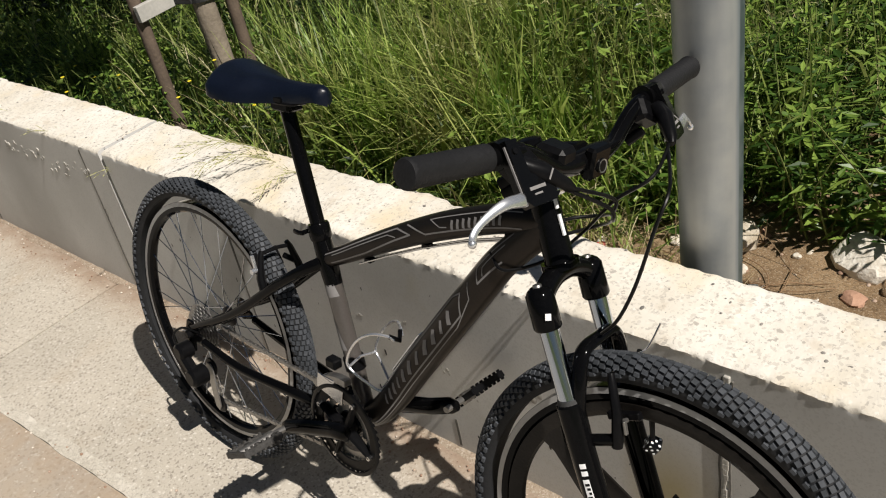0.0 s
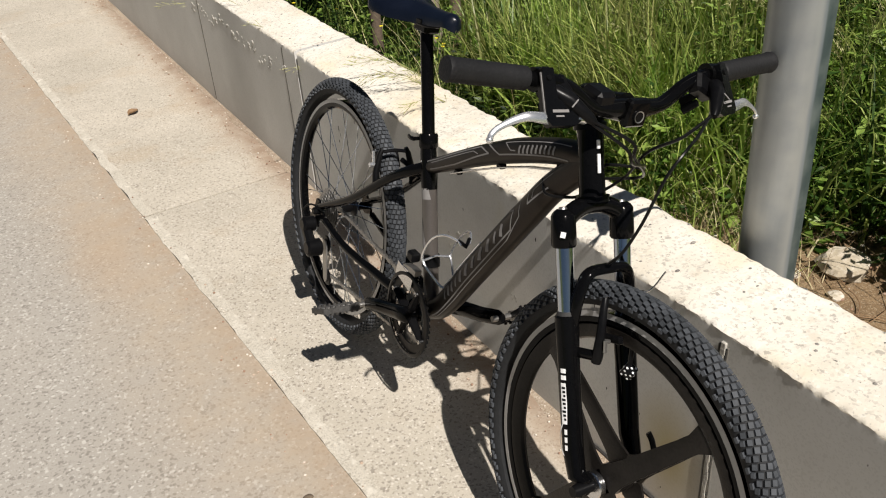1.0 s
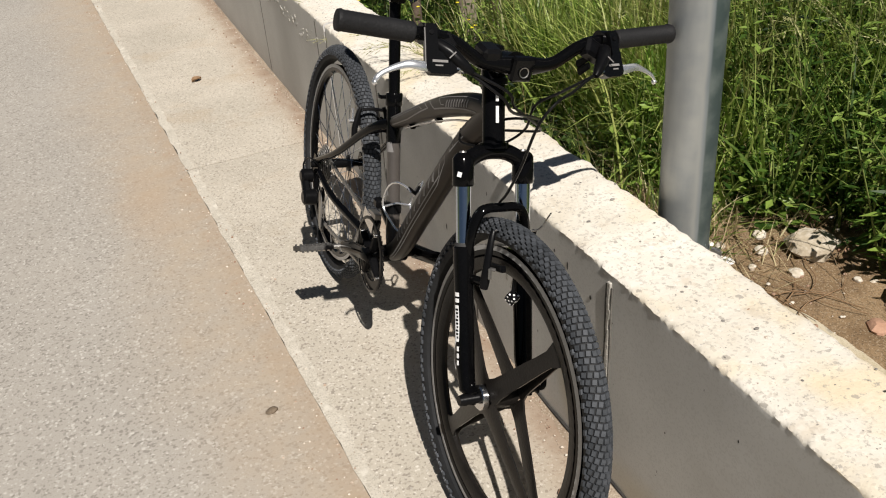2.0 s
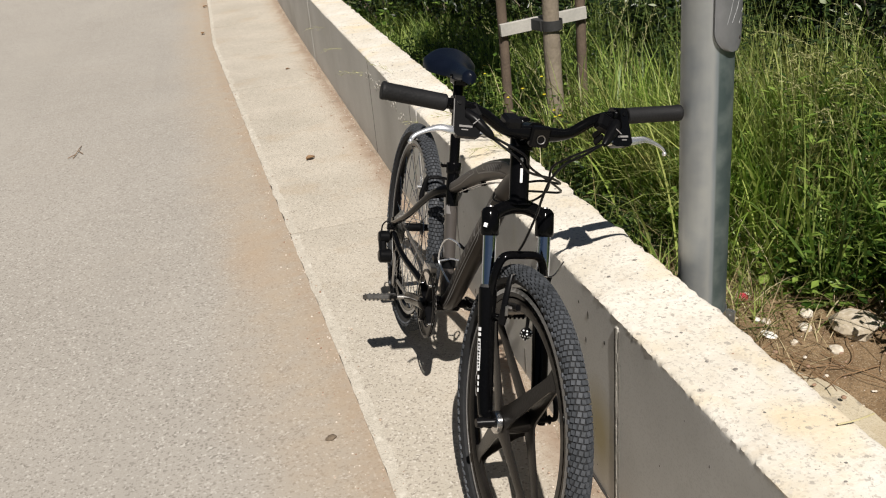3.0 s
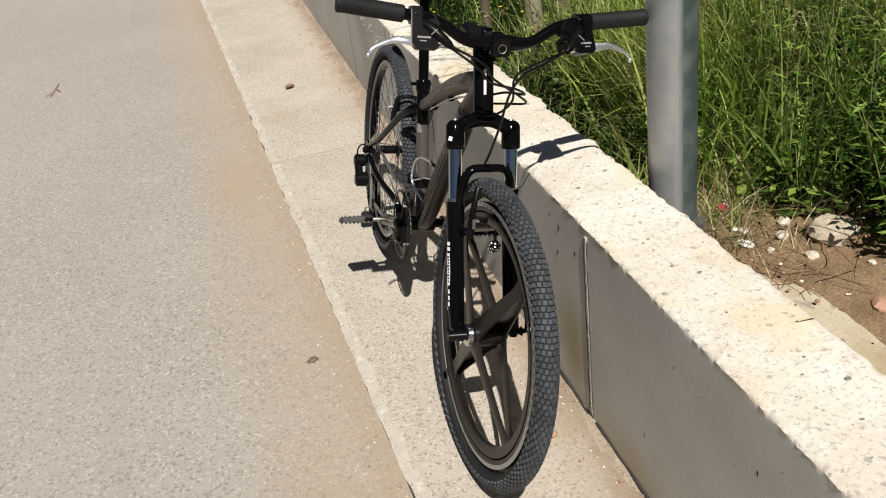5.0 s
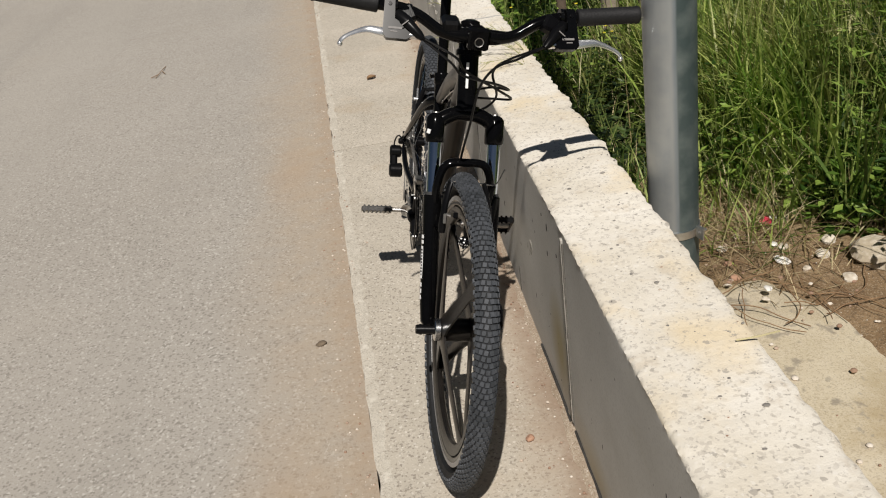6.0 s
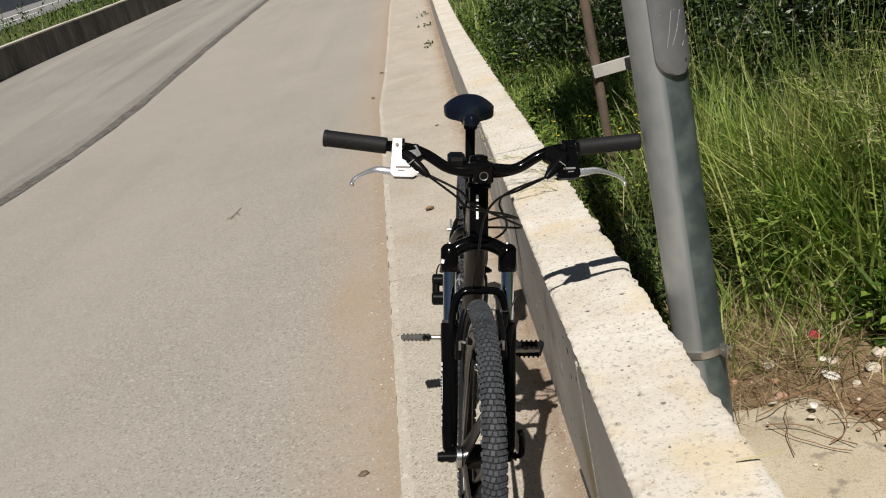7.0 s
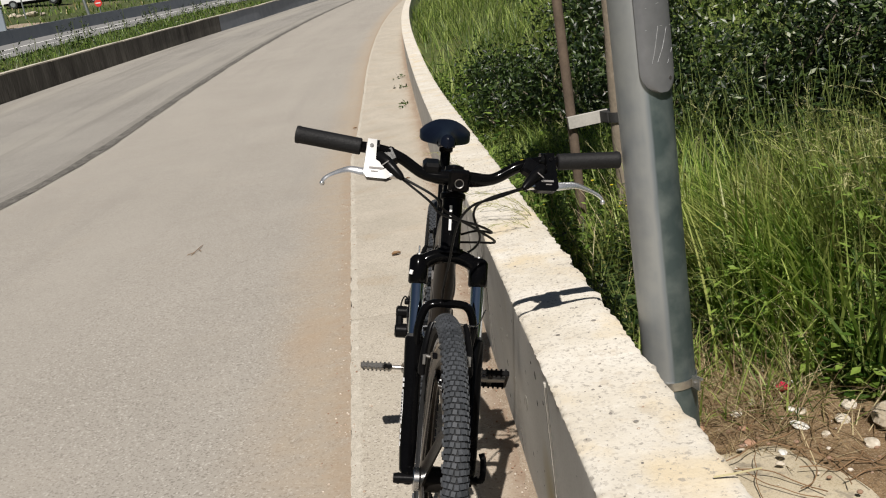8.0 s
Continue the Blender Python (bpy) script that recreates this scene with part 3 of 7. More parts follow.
lane(lambda y: SEAM_X + bend(y), edge_x, 0.5, 16, M["asphalt"], "pale sandy asphalt with brown dust")
lane(barrier_x, lambda y: SEAM_X + bend(y), 1.0, 12, M["asphalt_grey"], "grey asphalt lane")
part("seam_shoulder", sheet(lambda y: SEAM_X - 0.30 + bend(y) + 0.05 * bumps(7, y, 0.4), lambda y: SEAM_X - 0.09 + bend(y), -6, 110, 0.25, 0.003, 2), M["tar_soft"], road, "darker asphalt strip beside the seam", smooth=80)
part("tar_seam", sheet(lambda y: SEAM_X - 0.13 + bend(y) + 0.03 * bumps(0, y, 0.6) + 0.012 * bumps(0, y, 5), lambda y: SEAM_X + 0.06 + bend(y) + 0.03 * bumps(3, y, 1.5), -6, 110, 0.25, 0.006, 2), M["tar"], road, "dark tar seam", smooth=80)

# gutter slabs
gutter = thing("gutter", None, None, "pale concrete gutter strip beside the low wall", "gutter", kind="structure")


def gutter_slab(y0, y1, step):
    b, mats = Build(), []
    n = max(2, int((y1 - y0) / step))
    us = [0, 0.12, 0.24, 0.36, 0.48, 0.6, 0.7, 0.8, 0.87, 0.93, 0.97, 1.0]
    w = len(us) + 1
    for j in range(n + 1):
        y = y0 + (y1 - y0) * j / n
        a = WALL_X + 0.03 + bend(y)
        c = edge_x(y) + 0.007 * bumps(1, y, 9) + 0.004 * bumps(2, y, 40)
        lip = c + 0.034 + 0.016 * bumps(5, y, 5) + 0.012 * bumps(5, y, 22)
        for i, u in enumerate(us):
            x = a + (lip - a) * u / 0.93 if u <= 0.93 else lip + (c - lip) * (u - 0.93) / 0.07
            z = rise(y) + 0.006 + 0.002 * bumps(x, y, 6) - (0.003 if u == 1.0 else 0) - (0.002 if j in (0, n) else 0)
            b.v.append((x, y, z))
        b.v.append((c - 0.002, y, rise(y) - 0.08))
    for j in range(n):
        for i in range(w - 1):
            b.f.append((j * w + i + 1, j * w + i, (j + 1) * w + i, (j + 1) * w + i + 1))
            mats.append(1 if i >= 9 else 0)
    for j in (0, n):
        o = j * w
        b.f.append(tuple(o + i for i in range(w)))
        mats.append(0)
    me = b.mesh("slab", [M["gutter"], M["gutter_edge"]], 60)
    me.polygons.foreach_set("material_index", mats)
    reach = me.attributes.new("edge", "FLOAT", "POINT")
    reach.data.foreach_set("value", [WALL_X + bend(v.co.y) - v.co.x for v in me.vertices])
    return me


cuts = [-13.9] + [2.06 + 2.91 * k for k in range(-4, 12)] + [40, 60, 90]
for y0, y1 in zip(cuts, cuts[1:]):
    part("slab", gutter_slab(y0 + 0.004, y1 - 0.004, 0.03 if -1.5 < y0 < 5 else 0.3), None, gutter)

# low wall, panel by panel
wall = thing("wall_1", None, None, "low cast concrete wall with a rough pale top", "wall", kind="structure")


def face_x(z):
    """The front face leans back a little."""
    return WALL_X + 0.004 + 0.010 * (z - WALL_H) / WALL_H


def wall_panel(y0, y1, step):
    b, mats = Build(), []
    n = max(2, int((y1 - y0) / step))
    levels = [0, 0.18, 0.36, 0.54, 0.72, 0.88, 0.978, 1.0]
    rows = len(levels)
    tops = [0, 0.03, 0.08, 0.16, 0.26, 0.38, 0.5, 0.62, 0.74, 0.84, 0.92, 0.97, 1.0]
    w = rows + len(tops) + 1
    off = 0.0
    for j in range(n + 1):
        y = y0 + (y1 - y0) * j / n
        bx, bz = bend(y), rise(y)
        chip = 0.15 * bumps(0, y, 7) + 0.45 * bumps(4, y, 26) + 0.6 * bumps(4, y, 75) + 0.9 * max(0.0, bumps(6, y, 38) - 0.2)
        low = WALL_H - 0.009 - 0.009 * max(-0.4, chip)
        f0 = WALL_X + off + bx
        for i in range(rows):
            z = -0.10 + (WALL_H - 0.035 + 0.10) * levels[i] / 0.955 if i < rows - 1 else low
            b.v.append((f0 + 0.010 * (z - WALL_H) / WALL_H + 0.004 + 0.0015 * bumps(y, z, 3), y, bz + z))
        for i, u in enumerate(tops):
            x = f0 + 0.004 + (WALL_T - 0.004) * u + (0.006 * chip if i == 0 else 0.004 * chip if i == 1 else 0)
            if i >= len(tops) - 2:
                x += 0.009 * bumps(9, y, 11) + 0.006 * bumps(11, y, 35)
            z = WALL_H + 0.0026 * bumps(x, y, 6, 3) + 0.0010 * bumps(x, y, 32, 4) + 0.0016 * min(0.0, bumps(x, y, 85, 5))
            z -= 0.006 if i in (0, len(tops) - 1) else 0.002 if i in (1, len(tops) - 2) else 0
            b.v.append((x, y, bz + z))
        b.v.append((f0 + WALL_T, y, bz - 0.25))
    for j in range(n):
        for i in range(w - 1):
            b.f.append((j * w + i, j * w + i + 1, (j + 1) * w + i + 1, (j + 1) * w + i))
            mats.append(0 if i < rows - 1 or i >= w - 2 else 1)
    for j in (0, n):
        b.f.append(tuple(j * w + i for i in range(w)))
        mats.append(0)
    me = b.mesh("panel", [M["wall_face"], M["wall_top"]], 50)
    me.polygons.foreach_set("material_index", mats)
    return me


JOINTS = [1.829 + 3.71 * k for k in range(-4, 16)]
for y0, y1 in zip(JOINTS, JOINTS[1:]):
    part("panel", wall_panel(y0 + 0.010, y1 - 0.010, 0.005 if -2.2 < y0 < 2 else 0.03), None, wall)
# Dark blocks set in the gaps; their colour stands for the shade inside.
seal = Build()
for y in JOINTS[3:9]:
    seal.box((WALL_T - 0.012, 0.026, WALL_H + 0.05), pose(WALL_X + WALL_T / 2 + 0.004 + bend(y), y, rise(y) + WALL_H / 2 - 0.045))
part("joint_filler", seal, M["joint"], wall, "dark blocks standing for shade in the open joints")
# pale mortar smear down one joint, and a dark form line beside another
sm = Build()
for k in range(40):
    z = 0.03 + 0.0118 * k
    wd = 0.009 + 0.006 * bumps(k, 2, 0.7)
    sm.box((0.006, wd, 0.0135), pose(face_x(z) - 0.0005, 0.004 + 0.004 * bumps(k, 5, 0.4), z, 4 * bumps(k, 8, 0.9)), 0.4)
part("mortar_smear", sm, M["mortar"], wall, "pale mortar smeared down a joint")
sm = Build()
for dy in (-0.009, 0.010):
    sm.tube([(face_x(0.02 + 0.047 * k) - 0.001, 0.004 + dy + 0.003 * bumps(k, 3, 0.8), 0.02 + 0.047 * k) for k in range(11)], 0.002, 5)
part("joint_line", sm, M["form_line"], wall, "dark lines beside the mortared joint")
dr = Build()
rnd = random.Random(5)
for k in range(26):
    y = 1.95 + 0.042 * k
    z = 0.43 - 0.02 * rnd.random() + 0.02 * math.sin(k * 0.9)
    for i in range(3):
        dr.ball((face_x(z), y + rnd.uniform(-0.02, 0.02), z + rnd.uniform(-0.02, 0.02)), rnd.uniform(0.003, 0.008), 4, 6, (0.5, 1.3, 1))
part("mortar_splash", dr, M["mortar"], wall, "splashes of pale mortar")
pits = Build()
for k in range(120):
    y, z = rnd.uniform(-1.6, 1.7), rnd.uniform(0.04, 0.46)
    pits.ball((face_x(z), y, z), rnd.uniform(0.0012, 0.0020) if k % 3 else rnd.uniform(0.0026, 0.0056), 4, 6, (0.22, rnd.uniform(0.5, 1), rnd.uniform(0.8, 2.8)))
part("pit_mark", pits, M["joint"], wall, "small dark air holes")
blot = Build()
for y, z, r in ((0.38, 0.27, 0.022), (0.42, 0.25, 0.016), (0.55, 0.20, 0.012), (0.62, 0.24, 0.010), (0.72, 0.33, 0.009), (0.86, 0.30, 0.008), (0.9, 0.24, 0.007)):
    for i in range(5):
        blot.ball((face_x(z), y + rnd.uniform(-r, r), z + rnd.uniform(-r, r)), r * rnd.uniform(0.25, 0.5), 4, 7, (0.2, 1, 1.3))
part("cement_blot", blot, M["mortar"], wall, "dried cement blots")
# pebbles and holes in the rough top
peb, hol = Build(), Build()
for k in range(900):
    y, u = rnd.uniform(-1.6, 4.0), rnd.uniform(0.04, 0.96)
    r = 0.0007 + 0.0028 * rnd.random() ** 4
    x = WALL_X + 0.004 + WALL_T * u
    (peb if k % 5 == 0 else hol).ball((x, y, WALL_H + 0.0026 * bumps(x, y, 6, 3) + 0.0004), r, 4, 6, (rnd.uniform(0.6, 1.5), rnd.uniform(0.6, 1.5), 0.4))
for y, x, r in ((0.231, 0.417, 0.006), (-0.259, 0.376, 0.005), (0.179, 0.327, 0.005), (-0.62, 0.41, 0.006)):
    hol.ball((x, y, WALL_H + 0.001), r, 5, 8, (1, 0.7, 0.3))
part("top_pebble", peb, M["grit"], wall, "small pebbles set in the top")
part("top_hole", hol, M["pit"], wall, "small grey pits in the top")
ft = Build()
for y0, y1 in ((-1.7, -0.02), (0.02, 0.34)):
    n = int((y1 - y0) / 0.02)
    ft.tube([(face_x(0.0) - 0.002 + 0.003 * bumps(2, y0 + (y1 - y0) * k / n, 14), y0 + (y1 - y0) * k / n, 0.014 + 0.006 * bumps(3, y0 + (y1 - y0) * k / n, 9)) for k in range(n + 1)], [0.0025 + 0.0022 * (0.5 + bumps(4, 0.02 * k, 11)) for k in range(n + 1)], 6)
part("foot_crack", ft, M["joint"], wall, "dark crack along the wall's foot")
# fine form lines down the face
ln = Build()
for y, lo, hi in ((1.955, 0.03, 0.50), (2.92, 0.02, 0.50), (1.30, 0.02, 0.49), (0.62, 0.02, 0.10)):
    ln.box((0.003, 0.007, hi - lo), pose(face_x((hi + lo) / 2), y, (hi + lo) / 2, 0, 1.1))
part("form_line", ln, M["form_line"], wall, "thin dark form lines")

# dirt that has gathered at the foot of the wall
dt, n, w = Build(), 520, 7
for j in range(n + 1):
    y = -1.6 + 0.03 * j
    wide = 0.040 + 0.020 * bumps(0, y, 1.1) + 0.016 * bumps(1, y, 4) + 0.012 * bumps(2, y, 18)
    for i in range(w):
        u = i / (w - 1)
        x = WALL_X + 0.012 - wide * u
        dt.v.append((x + bend(y), y, rise(y) + 0.0075 + 0.014 * (1 - u) ** 1.5 + (0.003 * bumps(x, y, 30) if 0 < i < w - 1 else -0.003 if i else 0)))
for j in range(n):
    for i in range(w - 1):
        dt.f.append((j * w + i + 1, j * w + i, (j + 1) * w + i, (j + 1) * w + i + 1))
thing("dirt_strip", dt, M["dirt"], "reddish dirt gathered along the wall's foot", "dirt", kind="structure", smooth=80)

# far side of the road
far = thing("barrier_wall", None, None, "dark weathered concrete barrier across the road", "barrier", kind="structure")


def barrier_run(y0, y1, xf, base, thick, lo, hi, step=0.6):
    b, n = Build(), max(2, int((y1 - y0) / step))
    for j in range(n + 1):
        y = y0 + (y1 - y0) * j / n
        x, z = xf(y), base(y)
        for dx, dz in ((0, lo), (0, hi), (-thick, hi), (-thick, lo)):
            b.v.append((x + dx, y, z + dz + (0.012 * bumps(dx, y, 3) if dz == hi else 0)))
    for j in range(n):
        for i in range(3):
            b.f.append((j * 4 + i, j * 4 + i + 1, j * 4 + i + 5, j * 4 + i + 4))
    b.f += [(0, 1, 2, 3), (n * 4, n * 4 + 1, n * 4 + 2, n * 4 + 3)]
    return b


for k in range(24):
    y0 = 8 + 2.6 * k
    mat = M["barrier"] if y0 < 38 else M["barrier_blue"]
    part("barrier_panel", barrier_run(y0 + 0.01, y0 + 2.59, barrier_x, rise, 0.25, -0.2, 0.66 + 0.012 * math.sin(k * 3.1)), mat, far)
    part("cap", barrier_run(y0 + 0.01, y0 + 2.59, lambda y: barrier_x(y) + 0.02, rise, 0.29, 0.655 + 0.012 * math.sin(k * 3.1), 0.688 + 0.012 * math.sin(k * 3.1)), M["barrier_cap"], far)

road2_x = lambda y: -18.1 + bend(y)


def strip(x0, x1, y0, y1, dz, step=1.5):
    b, n = Build(), int((y1 - y0) / step)
    for j in range(n + 1):
        y = y0 + (y1 - y0) * j / n
        for i in range(5):
            x = x0 + (x1 - x0) * i / 4 + bend(y)
            b.v.append((x, y, rise(min(y, 130)) + 0.09 * max(0, barrier_x(y) - 0.3 - x) + dz))
    for j in range(n):
        for i in range(4):
            b.f.append((j * 5 + i, j * 5 + i + 1, j * 5 + i + 6, j * 5 + i + 5))
    return b


road2 = thing("road_2", None, None, "grey asphalt road behind the verge", "road", kind="structure")
part("lane", strip(-18.1, -15.0, 14, 120, 0.03), M["road_far"], road2)
part("edge_line", strip(-16.78, -16.62, 14, 120, 0.04), M["line"], road2, "white edge line")
for k in range(14):
    part("lane_dash", strip(-15.85, -15.73, 20 + 6 * k, 23 + 6 * k, 0.04, 0.7), M["line"], road2, "white lane dash")
far2 = thing("barrier_wall", None, None, "pale grey concrete barrier behind the second road", "barrier", kind="structure")
f2base = lambda y: rise(min(y, 130)) + 0.09 * (barrier_x(y) - 0.3 - road2_x(y))
for k in range(20):
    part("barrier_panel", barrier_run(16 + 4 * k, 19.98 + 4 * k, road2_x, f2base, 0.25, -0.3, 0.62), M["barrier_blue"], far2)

# ---- the bicycle: x forward, y to the rider's left, z up, from under the rear axle ----
REAR, FRONT = Vector((-0.014, 1.066, 0.009)), Vector((-0.047, 0.0, 0.009))
LEANING = radians(12.9)
ahead = (FRONT - REAR).normalized()
side = Vector((0, 0, 1)).cross(ahead)
up_b = Vector((0, 0, 1)) * math.cos(LEANING) + side * math.sin(LEANING)
side = up_b.cross(ahead)
bike_m = Matrix((ahead, side, up_b)).transposed().to_4x4()
bike_m.translation = REAR
bike = thing("bicycle", None, None, "black and dark bronze hardtail mountain bike leaning on a steel pole", "bicycle", m=bike_m)

R_TYRE = 0.331
RX = -0.044                                            # the rear axle
RR = 0.335
AX_F = (1.067, 0.0, R_TYRE)
BB = (0.444, 0.0, 0.300)
HT_T, HT_B = Vector((0.843, 0, 0.858)), Vector((0.882, 0, 0.751))
SD = (HT_B - HT_T).normalized()                     # steering axis, downwards
STEER = Matrix.Translation(HT_B) @ Matrix.Rotation(radians(2.8), 4, -SD) @ Matrix.Translation(-HT_B)

# frame
frm = part("frame", Build().tube([HT_T, HT_T + SD * 0.01, HT_B - SD * 0.01, HT_B], [0.0225, 0.021, 0.021, 0.0235], 20), M["black"], bike, "gloss black and dark bronze alloy frame")
r_tt = lambda s: 0.0155 + 0.0075 * min(1, s * 1.6)
r_dt = lambda s: 0.0235 + 0.0055 * math.sin(math.pi * min(1, s * 1.0))
tt = spline([(0.362, 0, 0.606), (0.42, 0, 0.634), (0.48, 0, 0.665), (0.56, 0, 0.705), (0.64, 0, 0.742), (0.715, 0, 0.772), (0.79, 0, 0.797), (0.860, 0, 0.812)], 8)
n_tt = len(tt)
part("top_tube", Build().tube(tt, [r_tt(i / (n_tt - 1)) for i in range(n_tt)], 20, 0.9), M["bronze"], frm, "dark bronze arched top tube with pale outlines")
dtb = spline([(0.448, 0, 0.306), (0.490, 0, 0.336), (0.535, 0, 0.392), (0.585, 0, 0.464), (0.665, 0, 0.574), (0.73, 0, 0.662), (0.785, 0, 0.733), (0.862, 0, 0.806)], 8)
n_d = len(dtb)
part("down_tube", Build().tube(dtb, [r_dt(i / n_d) for i in range(n_d)], 20, 0.86), M["bronze"], frm, "thick dark bronze down tube with pale lettering bars")
part("gusset", Build().tube([(0.800, 0, 0.772), (0.825, 0, 0.785), (0.850, 0, 0.796)], [0.006, 0.018, 0.024], 14, 0.8), M["black"], frm)
stt = lambda h: (0.452 - 0.272 * (h - 0.300), 0.0, h)
part("seat_tube", Build().tube([stt(0.315), stt(0.42), stt(0.568)], [0.0165, 0.0165, 0.0165], 18), M["taupe"], frm, "taupe lower seat tube")
part("seat_tube", Build().tube([stt(0.563), stt(0.575), stt(0.60), stt(0.655)], [0.0170, 0.0175, 0.0185, 0.0172], 18), M["black"], frm)
part("bottom_bracket", Build().tube([(0.444, -0.037, 0.300), (0.444, -0.034, 0.300), (0.444, 0.034, 0.300), (0.444, 0.037, 0.300)], [0.019, 0.0215, 0.0215, 0.019], 20), M["black"], frm)
for s in (-1, 1):
    cs = spline([(0.430, s * 0.024, 0.302), (0.36, s * 0.034, 0.304), (0.27, s * 0.046, 0.306), (0.12, s * 0.062, 0.308), (0.0, s * 0.066, 0.326)], 6)
    part("chain_stay", Build().tube(cs, [0.0135 - 0.004 * i / len(cs) for i in range(len(cs))], 12, 0.8), M["black"], frm)
    ss = spline([(0.366, s * 0.012, 0.606), (0.335, s * 0.030, 0.588), (0.27, s * 0.044, 0.544), (0.12, s * 0.060, 0.434), (RX + 0.006, s * 0.066, 0.348)], 6)
    part("seat_stay", Build().tube(ss, [0.0120 - 0.0035 * i / len(ss) for i in range(len(ss))], 12, 0.8), M["black"], frm)
    part("dropout", Build().prism([(-0.018, -0.012), (0.004, -0.02), (0.034, -0.010), (0.036, 0.002), (0.016, 0.012), (0.008, 0.030), (-0.010, 0.030), (-0.017, 0.010)], 0.006,
                                  Matrix.Translation((RX, s * 0.0665, RR)) @ pose(0, 0, 0, 90)), M["black"], frm)
part("stay_bridge", Build().tube([(0.284, -0.044, 0.553), (0.294, 0, 0.565), (0.284, 0.044, 0.553)], 0.008, 10), M["black"], frm)
part("derailleur_hanger", Build().prism([(-0.010, -0.03), (0.008, -0.03), (0.012, 0.01), (-0.012, 0.01)], 0.005, Matrix.Translation((RX - 0.003, -0.0665, 0.320)) @ pose(0, 0, 0, 90)), M["black"], frm)


def on_tube(pts, radii, squash, s0, s1, ang0, ang1, n=10, lift=0.0007, wide=3):
    """A thin raised patch on a tube between two places along it and two angles round it."""
    b, ref = Build(), Vector((0, 0, 1))
    for i in range(n + 1):
        s = s0 + (s1 - s0) * i / n
        k = s * (len(pts) - 1)
        a = min(int(k), len(pts) - 2)
        p = pts[a].lerp(pts[a + 1], k - a)
        d = (pts[a + 1] - pts[a]).normalized()
        u = (ref - d * ref.dot(d)).normalized()
        w = d.cross(u)
        r = radii(s) + lift
        for j in range(wide + 1):
            t0, t1 = (ang0(s) if callable(ang0) else ang0), (ang1(s) if callable(ang1) else ang1)
            an = radians(t0 + (t1 - t0) * j / wide)
            b.v.append(p + (u * math.cos(an) + w * math.sin(an) * squash) * r)
    q = wide + 1
    for i in range(n):
        for j in range(wide):
            b.f.append((i * q + j, i * q + j + 1, (i + 1) * q + j + 1, (i + 1) * q + j))
    return b


def stroke(pts, radii, squash, corners, width, sgn, lift=0.0008):
    """A painted line of even width over a tube, through (place along, degrees round) corners."""
    total = sum((b - a).length for a, b in zip(pts, pts[1:]))
    ref, b = Vector((0, 0, 1)), Build()

    def at_(s, an):
        k = min(max(s, 0.0), 0.999) * (len(pts) - 1)
        a = int(k)
        d = (pts[a + 1] - pts[a]).normalized()
        u = (ref - d * ref.dot(d)).normalized()
        return pts[a].lerp(pts[a + 1], k - a) + (u * math.cos(an) + d.cross(u) * math.sin(an) * squash) * (radii(s) + lift)

    for (s0, a0), (s1, a1) in zip(corners, corners[1:]):
        r = radii((s0 + s1) / 2)
        du, dv = (s1 - s0) * total, radians(a1 - a0) * r
        ln = math.hypot(du, dv)
        pu, pv = -dv / ln * width / 2, du / ln * width / 2
        n, o = max(2, int(ln / 0.008)), len(b.v)
        for i in range(n + 1):
            t = i / n
            e = width * 0.4 * (2 * t - 1) if i in (0, n) else 0.0
            for sg in (-1, 1):
                su = s0 + (s1 - s0) * t + (sg * pu + e * du / ln) / total
                an = radians(a0 + (a1 - a0) * t) + (sg * pv + e * dv / ln) / r
                b.v.append(at_(su, sgn * an))
        b.f += [(o + 2 * i, o + 2 * i + 1, o + 2 * i + 3, o + 2 * i + 2) for i in range(n)]
    return b


TT_LINES = ([(0.05, 52), (0.46, 44), (0.51, 88), (0.44, 94), (0.30, 114), (0.08, 114)], [(0.10, 70), (0.42, 62), (0.45, 82)], [(0.505, 42), (0.57, 100), (0.93, 114)], [(0.94, 52), (0.60, 46), (0.635, 84), (0.66, 88)])
DT_LINES = ([(0.10, 122), (0.40, 116), (0.655, 112), (0.695, 62), (0.665, 46), (0.30, 46)], [(0.12, 134), (0.62, 128), (0.71, 100), (0.735, 58)], [(0.93, 46), (0.79, 50), (0.765, 90), (0.87, 100)], [(0.90, 62), (0.81, 66), (0.795, 86)])
for sgn in (1, -1):
    # outlines and bars where the frame carries its pale graphics
    for pts_, rad_, sq_, lines_ in ((tt, r_tt, 0.9, TT_LINES), (dtb, r_dt, 0.86, DT_LINES)):
        for k, c in enumerate(lines_):
            part("outline", stroke(pts_, rad_, sq_, c, 0.0028 if k % 2 == 0 else 0.0018, sgn), M["stripe"], frm, "thin silver outline")
    for k in range(9):
        x = 0.68 + 0.022 * k
        part("model_bar", stroke(tt, r_tt, 0.9, [(x, 96), (x + 0.006, 70)], 0.0050, sgn), M["stripe"], frm, "small silver bar of lettering")
    for k in range(11):
        x = 0.27 + 0.0345 * k
        part("name_bar", stroke(dtb, r_dt, 0.86, [(x, 97), (x + 0.015, 72)], 0.0078 if k % 3 else 0.0056, sgn), M["stripe"], frm, "slanted silver bar of lettering")
sst = [Vector(stt(0.315)), Vector(stt(0.568))]
for s0, s1, a0, a1 in ((0.90, 0.99, 20, 130), (0.50, 0.66, 60, 140), (0.66, 0.74, 90, 150), (0.10, 0.2, 60, 130)):
    q = on_tube(sst, lambda s: 0.0165, 1.0, s0, s1, lambda s: -a0 - 200 * (s - s0), lambda s: -a1, 4, wide=4)
    part("panel_mark", q, M["stripe"], frm, "pale silver mark")
hb = Build()
